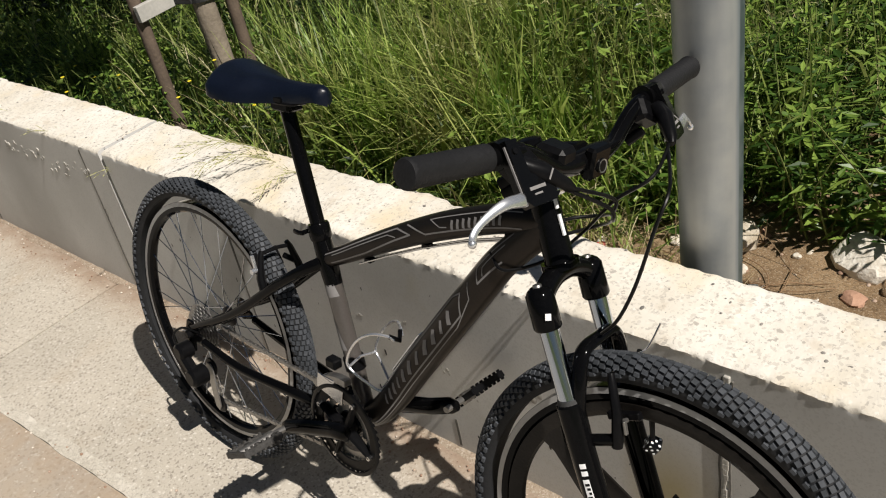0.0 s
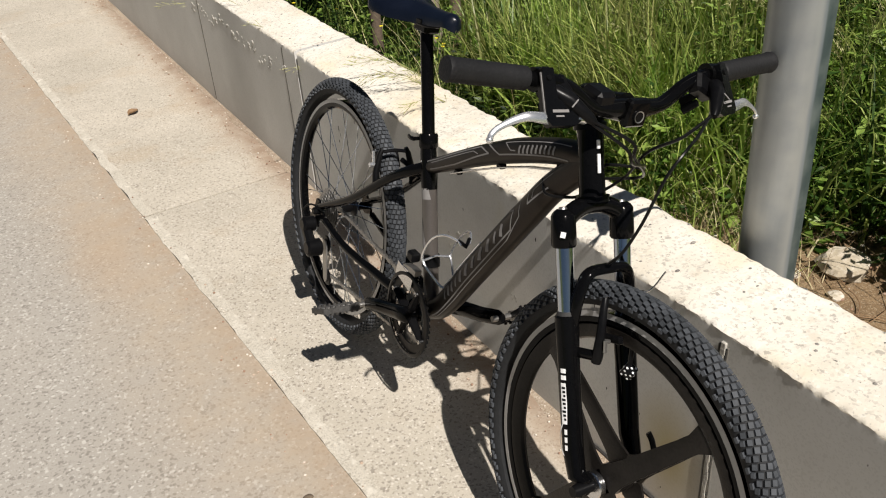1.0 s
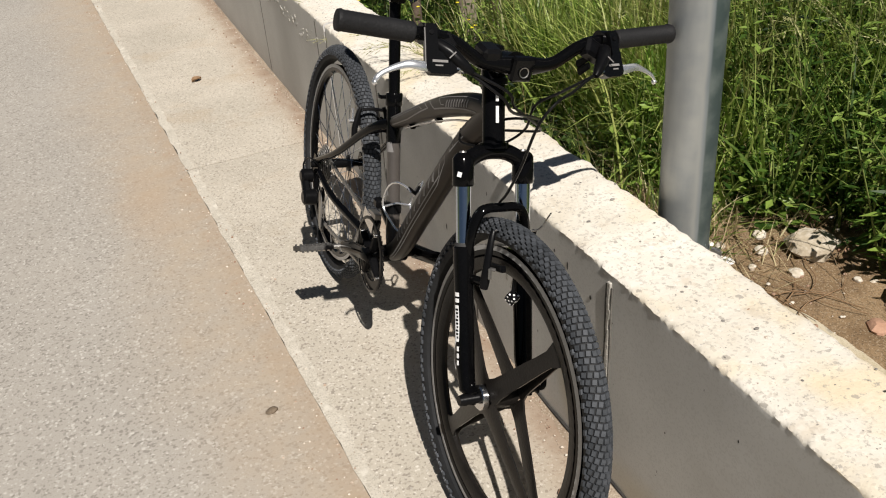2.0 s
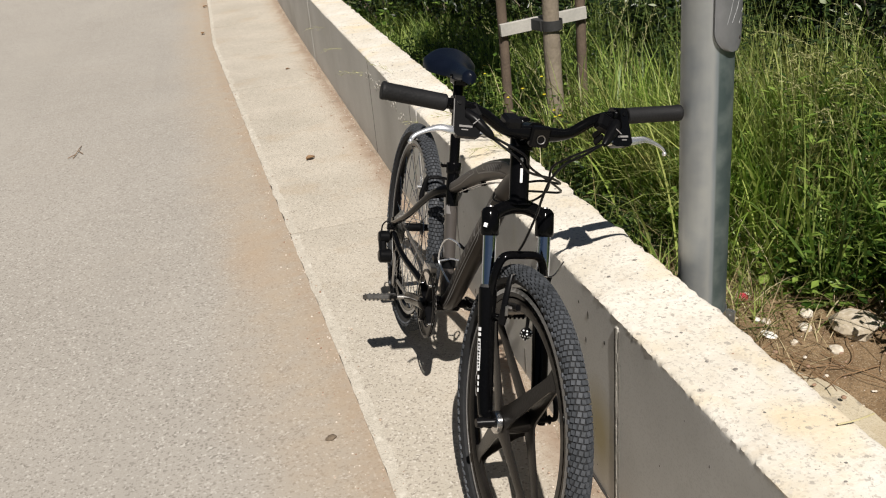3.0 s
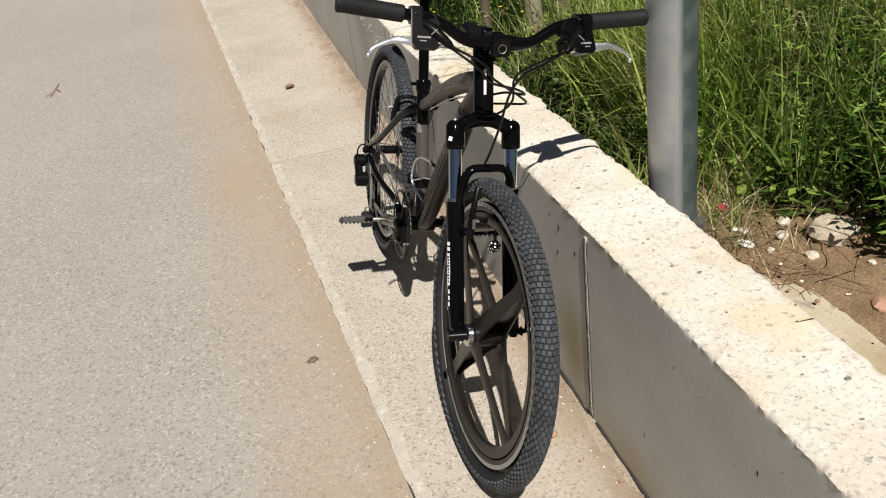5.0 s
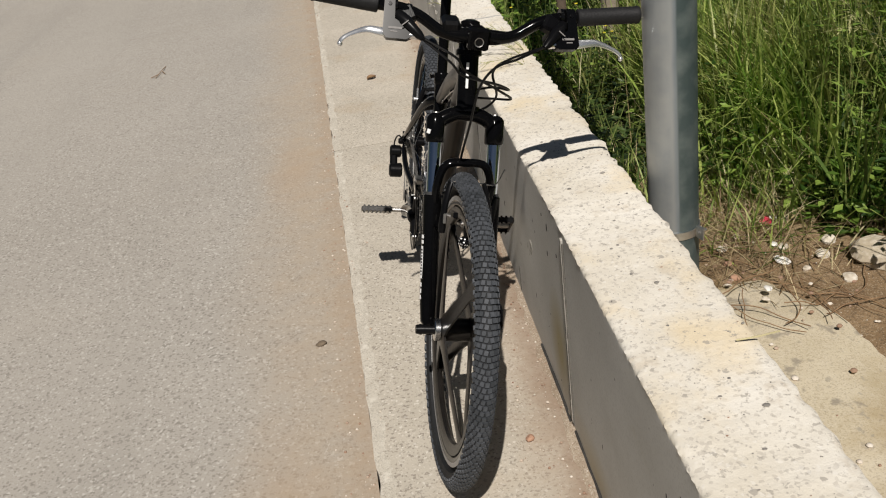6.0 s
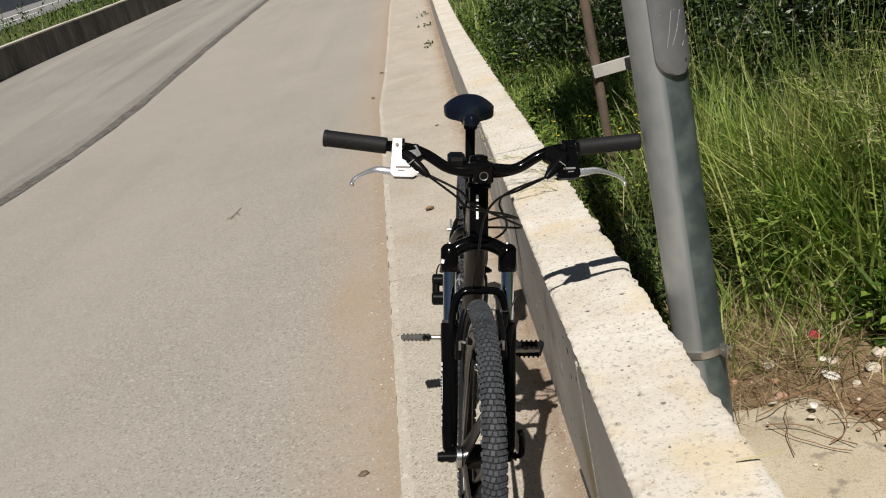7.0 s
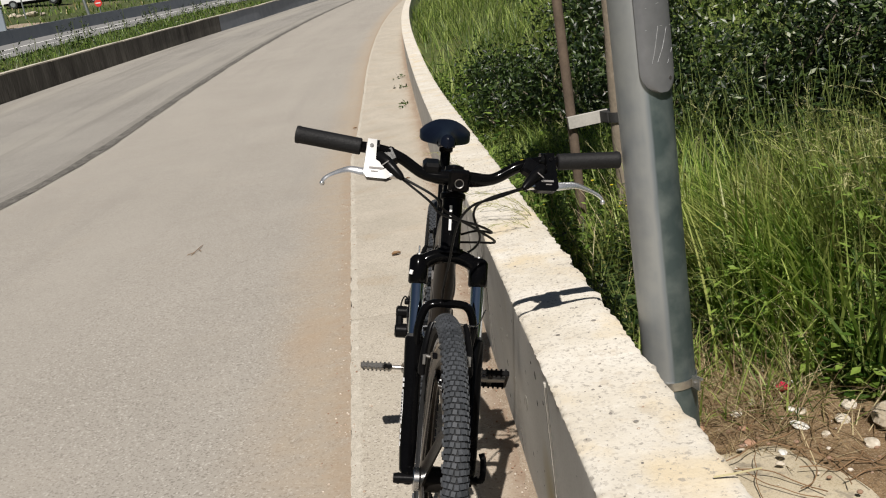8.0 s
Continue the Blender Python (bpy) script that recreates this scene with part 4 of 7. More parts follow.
for zz, hh in ((0.026, 0.014), (0.056, 0.030)):
    p = HT_T + SD * zz
    hb.box((0.003, 0.0055, hh), Matrix.Translation(p + Vector((0.0225, -0.004, 0.007))) @ pose(0, 0, 0, 0, -20), 0.3)
part("head_badge", hb, M["white"], frm, "small white head badge")
# cable stops and cables under the top tube
for s0 in (0.30, 0.55, 0.86):
    k = int(s0 * (n_tt - 1))
    part("cable_stop", Build().box((0.016, 0.014, 0.010), Matrix.Translation(tt[k] - Vector((-0.004, 0, 0.020 + 0.008 * s0))), 0.4), M["black"], frm)
for dy in (-0.006, 0.006):
    lo = [tt[int(s * (n_tt - 1))] - Vector((0, dy, 0.024 + 0.010 * s)) for s in (0.25, 0.4, 0.55, 0.7, 0.86)]
    part("gear_cable", Build().tube(lo, 0.0017, 6), M["alloy"], frm, "bare steel cable")

# seat post, collar and saddle
post = part("seat_post", Build().tube([stt(0.62), stt(0.655), stt(0.84), stt(0.876)], 0.0136, 18), M["black"], bike, "black seat post")
part("seat_collar", Build().tube([stt(0.646), stt(0.650), stt(0.672), stt(0.676)], [0.0185, 0.0205, 0.0205, 0.0185], 20), M["black"], post)
cx, _, cz = stt(0.661)
part("quick_release", Build().tube([(cx - 0.018, -0.026, cz), (cx - 0.018, 0.026, cz)], 0.0045, 10).tube(spline([(cx - 0.016, -0.026, cz), (cx - 0.026, -0.028, cz - 0.001), (cx - 0.040, -0.026, cz - 0.002)], 4), 0.0048, 10, 0.7), M["black"], post)
sx0, _, sz0 = stt(0.880)
part("saddle_clamp", Build().box((0.050, 0.036, 0.018), pose(sx0, 0, sz0 + 0.004), 0.4).box((0.036, 0.050, 0.012), pose(sx0, 0, sz0 + 0.018), 0.4), M["black"], post)
sad, nu, nv = Build(), 34, 14
for i in range(nu + 1):
    u = i / nu                                         # nose to tail
    x = 0.408 - 0.272 * u
    half = 0.019 + 0.006 * u + 0.048 * (1 / (1 + math.exp(-(u - 0.60) * 15)))
    if u < 0.07:
        half *= math.sqrt(max(0.0, 1 - (1 - u / 0.07) ** 2)) * 0.9 + 0.1
    if u > 0.9:
        half *= math.sqrt(max(0.02, 1 - ((u - 0.9) / 0.1) ** 2 * 0.6))
    top = 0.925 + 0.012 * (u - 0.45) ** 2 * 4 + 0.012 * u - (0.012 * (1 - u / 0.07) ** 2 if u < 0.07 else 0) - (0.020 * ((u - 0.92) / 0.08) ** 2 if u > 0.92 else 0)
    for low in (0, 1):
        for j in range(nv + 1):
            v = (-1 + 2 * j / nv) * (1 if not low else -1)
            wing = abs(v) ** 2.4 * (0.014 + 0.020 * u)
            thick = (0.019 + 0.016 * min(1.0, u * 1.6)) * (1 - 0.45 * abs(v) ** 3) if low else 0.0
            sad.v.append((x, v * half * (1.0 if abs(v) < 0.99 else 0.995), top - wing - thick))
w = 2 * (nv + 1)
for i in range(nu):
    for j in range(w):
        sad.f.append((i * w + j, i * w + (j + 1) % w, (i + 1) * w + (j + 1) % w, (i + 1) * w + j))
sad.f += [tuple(range(w))[::-1], tuple(nu * w + j for j in range(w))]
saddle = part("saddle", sad, M["saddle"], bike, "black padded saddle with sky blue in its colour", smooth=60)
for s in (-1, 1):
    part("saddle_rail", Build().tube(spline([(0.36, s * 0.010, 0.900), (0.32, s * 0.020, 0.893), (0.24, s * 0.022, 0.894), (0.17, s * 0.030, 0.908)], 5), 0.0036, 8), M["matt_black"], saddle)


# wheels
def ring(profile, centre, segs=96, axis=(0, 1, 0)):
    return Build().lathe(profile, centre, axis, segs, close=True)


def tyre_shape(centre, r0):
    """A knobbly tyre: its carcass, and all its knobs in one mesh."""
    rc = r0 - 0.0255
    prof = [(rc + 0.0220 * math.sin(a), 0.0200 * math.cos(a)) for a in (math.pi * (-0.22 + 1.44 * k / 16) for k in range(17))]
    body = ring(prof, centre, 112)
    kn, c = Build(), Vector(centre)

    def knob(th, off, long, wide, tall, skew):
        an = radians(off)                              # how far round the section
        n_ = Vector((math.cos(th), 0, math.sin(th)))
        tng = Vector((-math.sin(th), 0, math.cos(th)))
        out = n_ * math.cos(an) + Vector((0, 1, 0)) * math.sin(an)
        acr = Vector((0, 1, 0)) * math.cos(an) - n_ * math.sin(an)
        p = c + n_ * (rc + 0.0217 * math.cos(an)) + Vector((0, 0.0198 * math.sin(an), 0))
        t2, a2 = tng * math.cos(skew) + acr * math.sin(skew), acr * math.cos(skew) - tng * math.sin(skew)
        v = []
        for lift, k in ((-0.002, 1.0), (tall, 0.90)):
            for e, g_ in ((-1, -1), (1, -1), (1, 1), (-1, 1)):
                v.append(p + out * lift + t2 * (e * long / 2 * k) + a2 * (g_ * wide / 2 * k))
        kn.add(v, [(4, 5, 6, 7), (0, 1, 5, 4), (1, 2, 6, 5), (2, 3, 7, 6), (3, 0, 4, 7)])

    n_k = 184
    for k in range(n_k):
        th = 2 * math.pi * k / n_k
        odd = k % 2
        for off, long, wide, tall in ((13, 0.0094, 0.0080, 0.0030), (38, 0.0092, 0.0078, 0.0031), (64, 0.0086, 0.0066, 0.0034)) if odd else ((0, 0.0094, 0.0082, 0.0030), (25, 0.0092, 0.0080, 0.0030), (51, 0.0088, 0.0074, 0.0033), (77, 0.0080, 0.0060, 0.0036)):
            for sg in (-1, 1) if off else (1,):
                knob(th + 0.010 * off / 60, sg * off, long, wide, tall, -0.22 * sg if off else 0.0)
        if odd:
            for off in (-91, 91):
                knob(th, off, 0.0090, 0.0056, 0.0042, 0)
    return body, kn


def wheel_common(parent_name, centre, m, label, r0=R_TYRE):
    w = part(parent_name, ring([(0.281, -0.011), (0.281, 0.011), (0.272, 0.0115), (0.262, 0.010), (0.257, 0.004), (0.257, -0.004), (0.262, -0.010), (0.272, -0.0115)], centre), M["black"], bike, label, m)
    body, kn = tyre_shape(centre, r0)
    part("tyre", body, M["tyre"], w, "black tyre, grey with dust", smooth=60)
    part("tread", kn, M["knob"], w, "dusty grey tread knobs", smooth=0)
    for s in (-1, 1):
        part("brake_track", ring([(0.2805, s * 0.0112), (0.2715, s * 0.0120), (0.2715, s * 0.0110), (0.2805, s * 0.0104)], centre), M["rim_track"], w, "grey machined brake track")
    return w


rear_w = wheel_common("rear_wheel", (RX, 0, RR), None, "spoked black rear wheel with a grey brake track", RR)
hub = Build().lathe([(0.006, -0.068), (0.010, -0.060), (0.010, -0.048), (0.019, -0.040), (0.024, -0.034), (0.024, -0.030), (0.014, -0.026), (0.013, 0.024), (0.024, 0.029), (0.024, 0.034), (0.012, 0.038), (0.010, 0.058), (0.006, 0.068)], (RX, 0, RR), (0, 1, 0), 28)
part("hub", hub, M["matt_black"], rear_w, "black rear hub")
for k in range(32):
    s = 1 if k % 2 else -1
    a = 2 * math.pi * k / 32
    cross = (1 if (k // 2) % 2 else -1) * radians(62)
    p0 = Vector((RX + 0.0225 * math.cos(a + cross), s * 0.032, RR + 0.0225 * math.sin(a + cross)))
    p1 = Vector((RX + 0.261 * math.cos(a), s * 0.003, RR + 0.261 * math.sin(a)))
    part("spoke", Build().tube([p0, p1], 0.0011, 5, caps=False), M["chrome"], rear_w)
cas = Build()
for k in range(7):
    r, y = 0.052 - 0.0045 * k, -0.036 - 0.0043 * k
    outline = []
    nt = int(r * 470)
    for i in range(nt):
        for dr_, da in ((0, 0.0), (0.0035, 0.3), (0.0035, 0.55), (0, 0.85)):
            a = 2 * math.pi * (i + da) / nt
            outline.append(((r + dr_) * math.cos(a), (r + dr_) * math.sin(a)))
    cas.prism(outline, 0.0017, Matrix.Translation((RX, y, RR)) @ pose(0, 0, 0, 90))
part("cassette", cas, M["steel"], rear_w, "steel sprocket cassette", smooth=0)
part("axle", Build().tube([(RX, -0.082, RR), (RX, -0.078, RR), (RX, 0.078, RR), (RX, 0.084, RR)], [0.007, 0.010, 0.010, 0.006], 14), M["matt_black"], rear_w)
part("quick_release", Build().tube(spline([(RX, 0.083, RR), (RX - 0.02, 0.088, RR - 0.01), (RX - 0.05, 0.082, RR - 0.025)], 4), 0.005, 8), M["matt_black"], rear_w)

front_w = wheel_common("front_wheel", AX_F, STEER @ Matrix.Translation((0, -0.003, 0)), "four-armed carbon-look front wheel with a grey rim line")
C = Vector(AX_F)
part("deep_rim", ring([(0.258, -0.0105), (0.258, 0.0105), (0.246, 0.0100), (0.236, 0.006), (0.233, 0.0), (0.236, -0.006), (0.246, -0.0100)], AX_F), M["composite"], front_w, "dark woven composite rim")
for k in range(4):
    a = radians(52 + 90 * k)
    rd, tg = Vector((math.cos(a), 0, math.sin(a))), Vector((-math.sin(a), 0, math.cos(a)))
    for s in (-1, 1):
        b, rings = Build(), []
        for i in range(9):
            u = i / 8
            r = 0.020 + 0.220 * u
            wd = 0.0150 + 0.004 * math.cos(u * 2.2) + 0.012 * max(0, (u - 0.82) / 0.18) ** 2 + 0.008 * max(0, (0.15 - u) / 0.15)
            y = s * (0.027 * (1 - u) ** 0.9 + 0.0035)
            th = 0.0027 + 0.0013 * (1 - u)
            for e, h_ in ((-1, -0.55), (-1, 0.55), (-0.5, 1), (0.5, 1), (1, 0.55), (1, -0.55), (0.5, -1), (-0.5, -1)):
                b.v.append(C + rd * r + tg * (e * wd) + Vector((0, y + h_ * th, 0)))
        for i in range(8):
            for j in range(8):
                b.f.append((i * 8 + j, i * 8 + (j + 1) % 8, (i + 1) * 8 + (j + 1) % 8, (i + 1) * 8 + j))
        part("arm", b, M["composite"], front_w, "dark composite wheel arm")
part("hub", Build().lathe([(0.011, -0.046), (0.022, -0.045), (0.022, -0.038), (0.017, -0.037), (0.0165, -0.028), (0.024, -0.026), (0.026, 0.0), (0.024, 0.026), (0.0165, 0.028), (0.015, 0.044), (0.010, 0.046)], AX_F, (0, 1, 0), 32), M["composite"], front_w)
part("hub_ring", Build().lathe([(0.0085, -0.0475), (0.0215, -0.0475), (0.0235, -0.046), (0.0235, -0.036), (0.0175, -0.034)], AX_F, (0, 1, 0), 32), M["alloy"], front_w, "polished alloy hub ring")
part("axle", Build().tube([C + Vector((0, -0.078, 0)), C + Vector((0, -0.074, 0)), C + Vector((0, 0.074, 0)), C + Vector((0, 0.08, 0))], [0.008, 0.0105, 0.0065, 0.0105], 14), M["matt_black"], front_w)
part("quick_release", Build().tube(spline([C + Vector((0, 0.080, 0)), C + Vector((0.005, 0.090, 0.008)), C + Vector((-0.012, 0.092, 0.036)), C + Vector((-0.022, 0.088, 0.050))], 4), 0.0062, 8, 0.6), M["matt_black"], front_w)
part("skewer_nut", Build().tube([C + Vector((0, -0.086, 0)), C + Vector((0, -0.074, 0))], [0.009, 0.012], 12), M["matt_black"], front_w)
va = radians(97)
vd = Vector((math.cos(va), 0, math.sin(va)))
part("valve", Build().tube([C + vd * 0.236, C + vd * 0.205], [0.0042, 0.0035], 8), M["matt_black"], front_w)
dice = part("dice_cap", Build().box((0.020, 0.020, 0.020), Matrix.Translation(C + vd * 0.196) @ pose(0, 0, 0, 20, 25, 30), 0.25), M["matt_black"], front_w, "black dice valve cap with white dots")
dm = Matrix.Translation(C + vd * 0.196) @ pose(0, 0, 0, 20, 25, 30)
dots = Build()
for ax in range(3):
    for sg in (-1, 1):
        for p, q in ((-0.0055, -0.0055), (0.0055, 0.0055), (-0.0055, 0.0055), (0.0055, -0.0055), (0, 0)):
            v = [p, q]
            v.insert(ax, sg * 0.0100)
            sc = [1.0, 1.0, 1.0]
            sc[ax] = 0.25
            d0 = Build().ball((0, 0, 0), 0.0021, 4, 7, sc)
            dots.add([dm @ (Vector(x) + Vector(v)) for x in d0.v], d0.f)
part("dot", dots, M["white"], dice, "white dots")

# drive train
crank = part("crankset", Build().tube([(0.444, -0.052, 0.300), (0.444, -0.040, 0.300), (0.444, 0.06, 0.300)], [0.012, 0.0165, 0.012], 16), M["matt_black"], bike, "black triple crankset")


def toothed(r, nt, y, th, inner):
    out = []
    for i in range(nt):
        for dr_, da in ((-0.004, 0.0), (0.0015, 0.25), (0.0015, 0.5), (-0.004, 0.75)):
            a = 2 * math.pi * (i + da) / nt
            out.append(((r + dr_) * math.cos(a), (r + dr_) * math.sin(a)))
    n = len(out)
    b = Build()
    m = Matrix.Translation((0.444, y, 0.300)) @ pose(0, 0, 0, 90)
    inn = [(inner * math.cos(2 * math.pi * i / n), inner * math.sin(2 * math.pi * i / n)) for i in range(n)]
    v = [m @ Vector((x, z, s * th / 2)) for s in (-1, 1) for x, z in out] + [m @ Vector((x, z, s * th / 2)) for s in (-1, 1) for x, z in inn]
    f = []
    for i in range(n):
        j = (i + 1) % n
        f += [(i, j, n + j, n + i), (2 * n + j, 2 * n + i, 3 * n + i, 3 * n + j), (j, i, 2 * n + i, 2 * n + j), (n + i, n + j, 3 * n + j, 3 * n + i)]
    return b.add(v, f)


part("chain_ring", toothed(0.0905, 42, -0.0520, 0.003, 0.066), M["matt_black"], crank, "large black chain ring", smooth=0)
part("chain_ring", toothed(0.066, 32, -0.0445, 0.002, 0.050), M["steel"], crank, "steel middle chain ring", smooth=0)
part("chain_ring", toothed(0.046, 22, -0.0380, 0.002, 0.032), M["steel"], crank, "small steel chain ring", smooth=0)
part("guard_ring", Build().lathe([(0.0935, -0.0014), (0.0955, 0.0), (0.0935, 0.0014), (0.0875, 0.0016), (0.0865, 0.0), (0.0875, -0.0016)], (0.444, -0.057, 0.300), (0, 1, 0), 64, close=True), M["matt_black"], crank)
CA = radians(200)                                      # the drive-side arm points back and down
spd = Build()
for k in range(4):
    a = CA + radians(45 + 90 * k)
    spd.tube([(0.444 + 0.010 * math.cos(a), -0.050, 0.300 + 0.010 * math.sin(a)), (0.444 + 0.075 * math.cos(a), -0.0545, 0.300 + 0.075 * math.sin(a))], [0.013, 0.008], 8, 0.5, up=(0, 1, 0))
part("spider", spd, M["matt_black"], crank)
bl = Build()
for k in range(4):
    a, bl = CA + radians(45 + 90 * k), Build()
    bl.tube([(0.444 + 0.073 * math.cos(a), -0.0615, 0.300 + 0.073 * math.sin(a)), (0.444 + 0.073 * math.cos(a), -0.050, 0.300 + 0.073 * math.sin(a))], 0.0048, 10)
    part("ring_bolt", bl, M["alloy"], crank, "bright chain ring bolt")
for s, a in ((-1, CA), (1, CA + math.pi)):
    d = Vector((math.cos(a), 0, math.sin(a)))
    o = Vector((0.444, s * 0.062, 0.300))
    part("crank_arm", Build().tube([o - d * 0.016, o - d * 0.008, o + d * 0.03, o + d * 0.12, o + d * 0.165 + Vector((0, s * 0.01, 0)), o + d * 0.181 + Vector((0, s * 0.01, 0))], [0.012, 0.0200, 0.0185, 0.0170, 0.0165, 0.010], 14, 0.62, up=(-d.z, 0, d.x)), M["black"], crank, "black crank arm")
    e = o + d * 0.170 + Vector((0, s * (0.028 if s < 0 else 0.016), 0))
    if s < 0:
        part("crank_mark", Build().box((0.020, 0.001, 0.012), Matrix.Translation(o + d * 0.07 + Vector((0, -0.0083, 0))) @ pose(0, 0, 0, 0, -math.degrees(a) + 180), 0.2), M["white"], crank, "small white mark")
    ped = part("pedal", Build().tube([e - Vector((0, s * 0.026, 0)), e + Vector((0, s * 0.022, 0))], 0.0065, 10).tube([e + Vector((0, s * 0.02, 0)), e + Vector((0, s * 0.098, 0))], [0.011, 0.0085], 12), M["steel"], bike, "black cage pedal with a steel axle")
    pit = pose(0, 0, 0, 0, -27 if s < 0 else -46)
    pm = Matrix.Translation(e + Vector((0, s * 0.062, 0))) @ pit
    cage = Build()
    for sx_ in (-1, 1):
        cage.box((0.006, 0.084, 0.013), pm @ Matrix.Translation((sx_ * 0.036, 0, 0)), 0.3)
        for i in range(7):
            for sz in (-1, 1):
                cage.box((0.006, 0.005, 0.005), pm @ Matrix.Translation((sx_ * 0.036, -0.036 + 0.012 * i, sz * 0.0080)), 0.3)
    for sy in (-1, 1):
        cage.box((0.076, 0.006, 0.012), pm @ Matrix.Translation((0, sy * 0.041, 0)), 0.3)
    cage.box((0.070, 0.012, 0.010), pm, 0.3)
    # drive-side cage is a lighter grey than the other
    part("cage", cage, M["pedal_grey"] if s < 0 else M["matt_black"], ped, "toothed grey-black cage" if s < 0 else "toothed black cage")
ch = Build()


def chain_run(a, b_, pitch=0.0127):
    a, b_ = Vector(a), Vector(b_)
    d = (b_ - a).normalized()
    n = int((b_ - a).length / pitch)
    q = d.to_track_quat("X", "Z").to_matrix().to_4x4()
    for i in range(n):
        p = a + d * pitch * (i + 0.5)
        w = 0.0062 if i % 2 else 0.0038
        for s in (-1, 1):
            ch.box((pitch * 1.15, 0.0012, 0.0078), Matrix.Translation(p + Vector((0, s * w / 2, 0))) @ q, 0.3)
        ch.tube([p - d * pitch / 2 + Vector((0, -0.004, 0)), p - d * pitch / 2 + Vector((0, 0.004, 0))], 0.0022, 6)


chain_run((0.444, -0.0445, 0.366), (RX + 0.010, -0.0470, RR + 0.040))
part("chain", ch, M["steel"], bike, "dusty steel chain, upper run", smooth=0)
ch = Build()
chain_run((0.444, -0.0445, 0.234), (RX + 0.040, -0.0470, 0.170))
chain_run((RX + 0.040, -0.0470, 0.170), (RX + 0.030, -0.0470, 0.262))
part("chain", ch, M["steel"], bike, "dusty steel chain", smooth=0)
fd = part("front_derailleur", Build().box((0.050, 0.004, 0.030), pose(0.415, -0.036, 0.378, 0, 12), 0.3).box((0.070, 0.003, 0.034), pose(0.412, -0.056, 0.378, 0, 12), 0.3).box((0.03, 0.022, 0.008), pose(0.410, -0.046, 0.396), 0.3), M["alloy"], bike, "polished front derailleur cage")
gd = Build()
for k in range(13):
    a = radians(84 + 4.6 * k)
    for r_, y_ in ((0.097, -0.056), (0.110, -0.056), (0.110, -0.040), (0.097, -0.040)):
        gd.v.append((0.444 + r_ * math.cos(a), y_, 0.300 + r_ * math.sin(a)))
gd.f = [(4 * k + i, 4 * k + (i + 1) % 4, 4 * k + 4 + (i + 1) % 4, 4 * k + 4 + i) for k in range(12) for i in range(4)] + [(0, 1, 2, 3), (51, 50, 49, 48)]
part("guide", gd, M["steel"], fd, "dull silver chain guide", smooth=40)
part("clamp", Build().tube([stt(0.400), stt(0.425)], 0.0200, 16).box((0.028, 0.022, 0.022), pose(0.392, -0.026, 0.412), 0.35), M["matt_black"], fd)
rd_ = part("rear_derailleur", Build().tube([(RX - 0.008, -0.070, 0.296), (RX - 0.008, -0.074, 0.296), (RX - 0.008, -0.102, 0.296), (RX - 0.008, -0.107, 0.296)], [0.015, 0.020, 0.020, 0.014], 16).box((0.058, 0.024, 0.026), pose(RX + 0.012, -0.094, 0.270, 0, 42), 0.6).tube([(RX + 0.030, -0.108, 0.246), (RX + 0.030, -0.103, 0.246), (RX + 0.030, -0.070, 0.246), (RX + 0.030, -0.066, 0.246)], [0.016, 0.023, 0.023, 0.017], 18), M["matt_black"], bike, "black rear derailleur")
part("cage", Build().prism([(-0.012, -0.006), (0.0, -0.012), (0.095, -0.010), (0.105, 0.0), (0.095, 0.010), (0.0, 0.014), (-0.010, 0.008)], 0.003, Matrix.Translation((RX + 0.030, -0.056, 0.252)) @ pose(0, 0, 0, 90, 0, 0) @ pose(0, 0, 0, 0, 0, -80)), M["steel"], rd_, "steel derailleur cage")
for z, x in ((0.252, 0.030), (0.162, 0.046)):
    part("jockey_wheel", Build().lathe([(0.004, -0.004), (0.020, -0.0025), (0.022, 0.0), (0.020, 0.0025), (0.004, 0.004)], (RX + x, -0.050, z), (0, 1, 0), 20), M["matt_black"], rd_)
part("cable_loop", Build().tube(spline([(RX + 0.03, -0.066, 0.345), (RX - 0.016, -0.080, 0.347), (RX - 0.042, -0.090, 0.322), (RX - 0.024, -0.094, 0.296)], 6), 0.0026, 8), M["cable"], rd_)
for s in (-1, 1):
    part("rear_brake", Build().tube([(0.226, s * 0.047, 0.508), (0.216, s * 0.046, 0.540), (0.208, s * 0.036, 0.578), (0.206, s * 0.030, 0.590)], [0.009, 0.008, 0.0065, 0.005], 10).box((0.040, 0.010, 0.012), pose(0.178, s * 0.024, 0.553, 0, 58), 0.3).tube([(0.214, s * 0.040, 0.548), (0.192, s * 0.030, 0.556)], 0.006, 10), M["matt_black"], bike, "black linear-pull rear brake arm")
part("brake_noodle", Build().tube(spline([(0.206, -0.026, 0.584), (0.212, 0.0, 0.588), (0.212, 0.026, 0.584)], 5), 0.0042, 8), M["matt_black"], bike, "black rear brake cable guide")
part("brake_bolt", Build().tube([(0.209, -0.060, 0.556), (0.209, -0.040, 0.556)], 0.0055, 10).box((0.007, 0.005, 0.030), pose(0.206, -0.050, 0.572, 0, -14), 0.3), M["bright_wire"], bike, "steel brake bolt and spring")

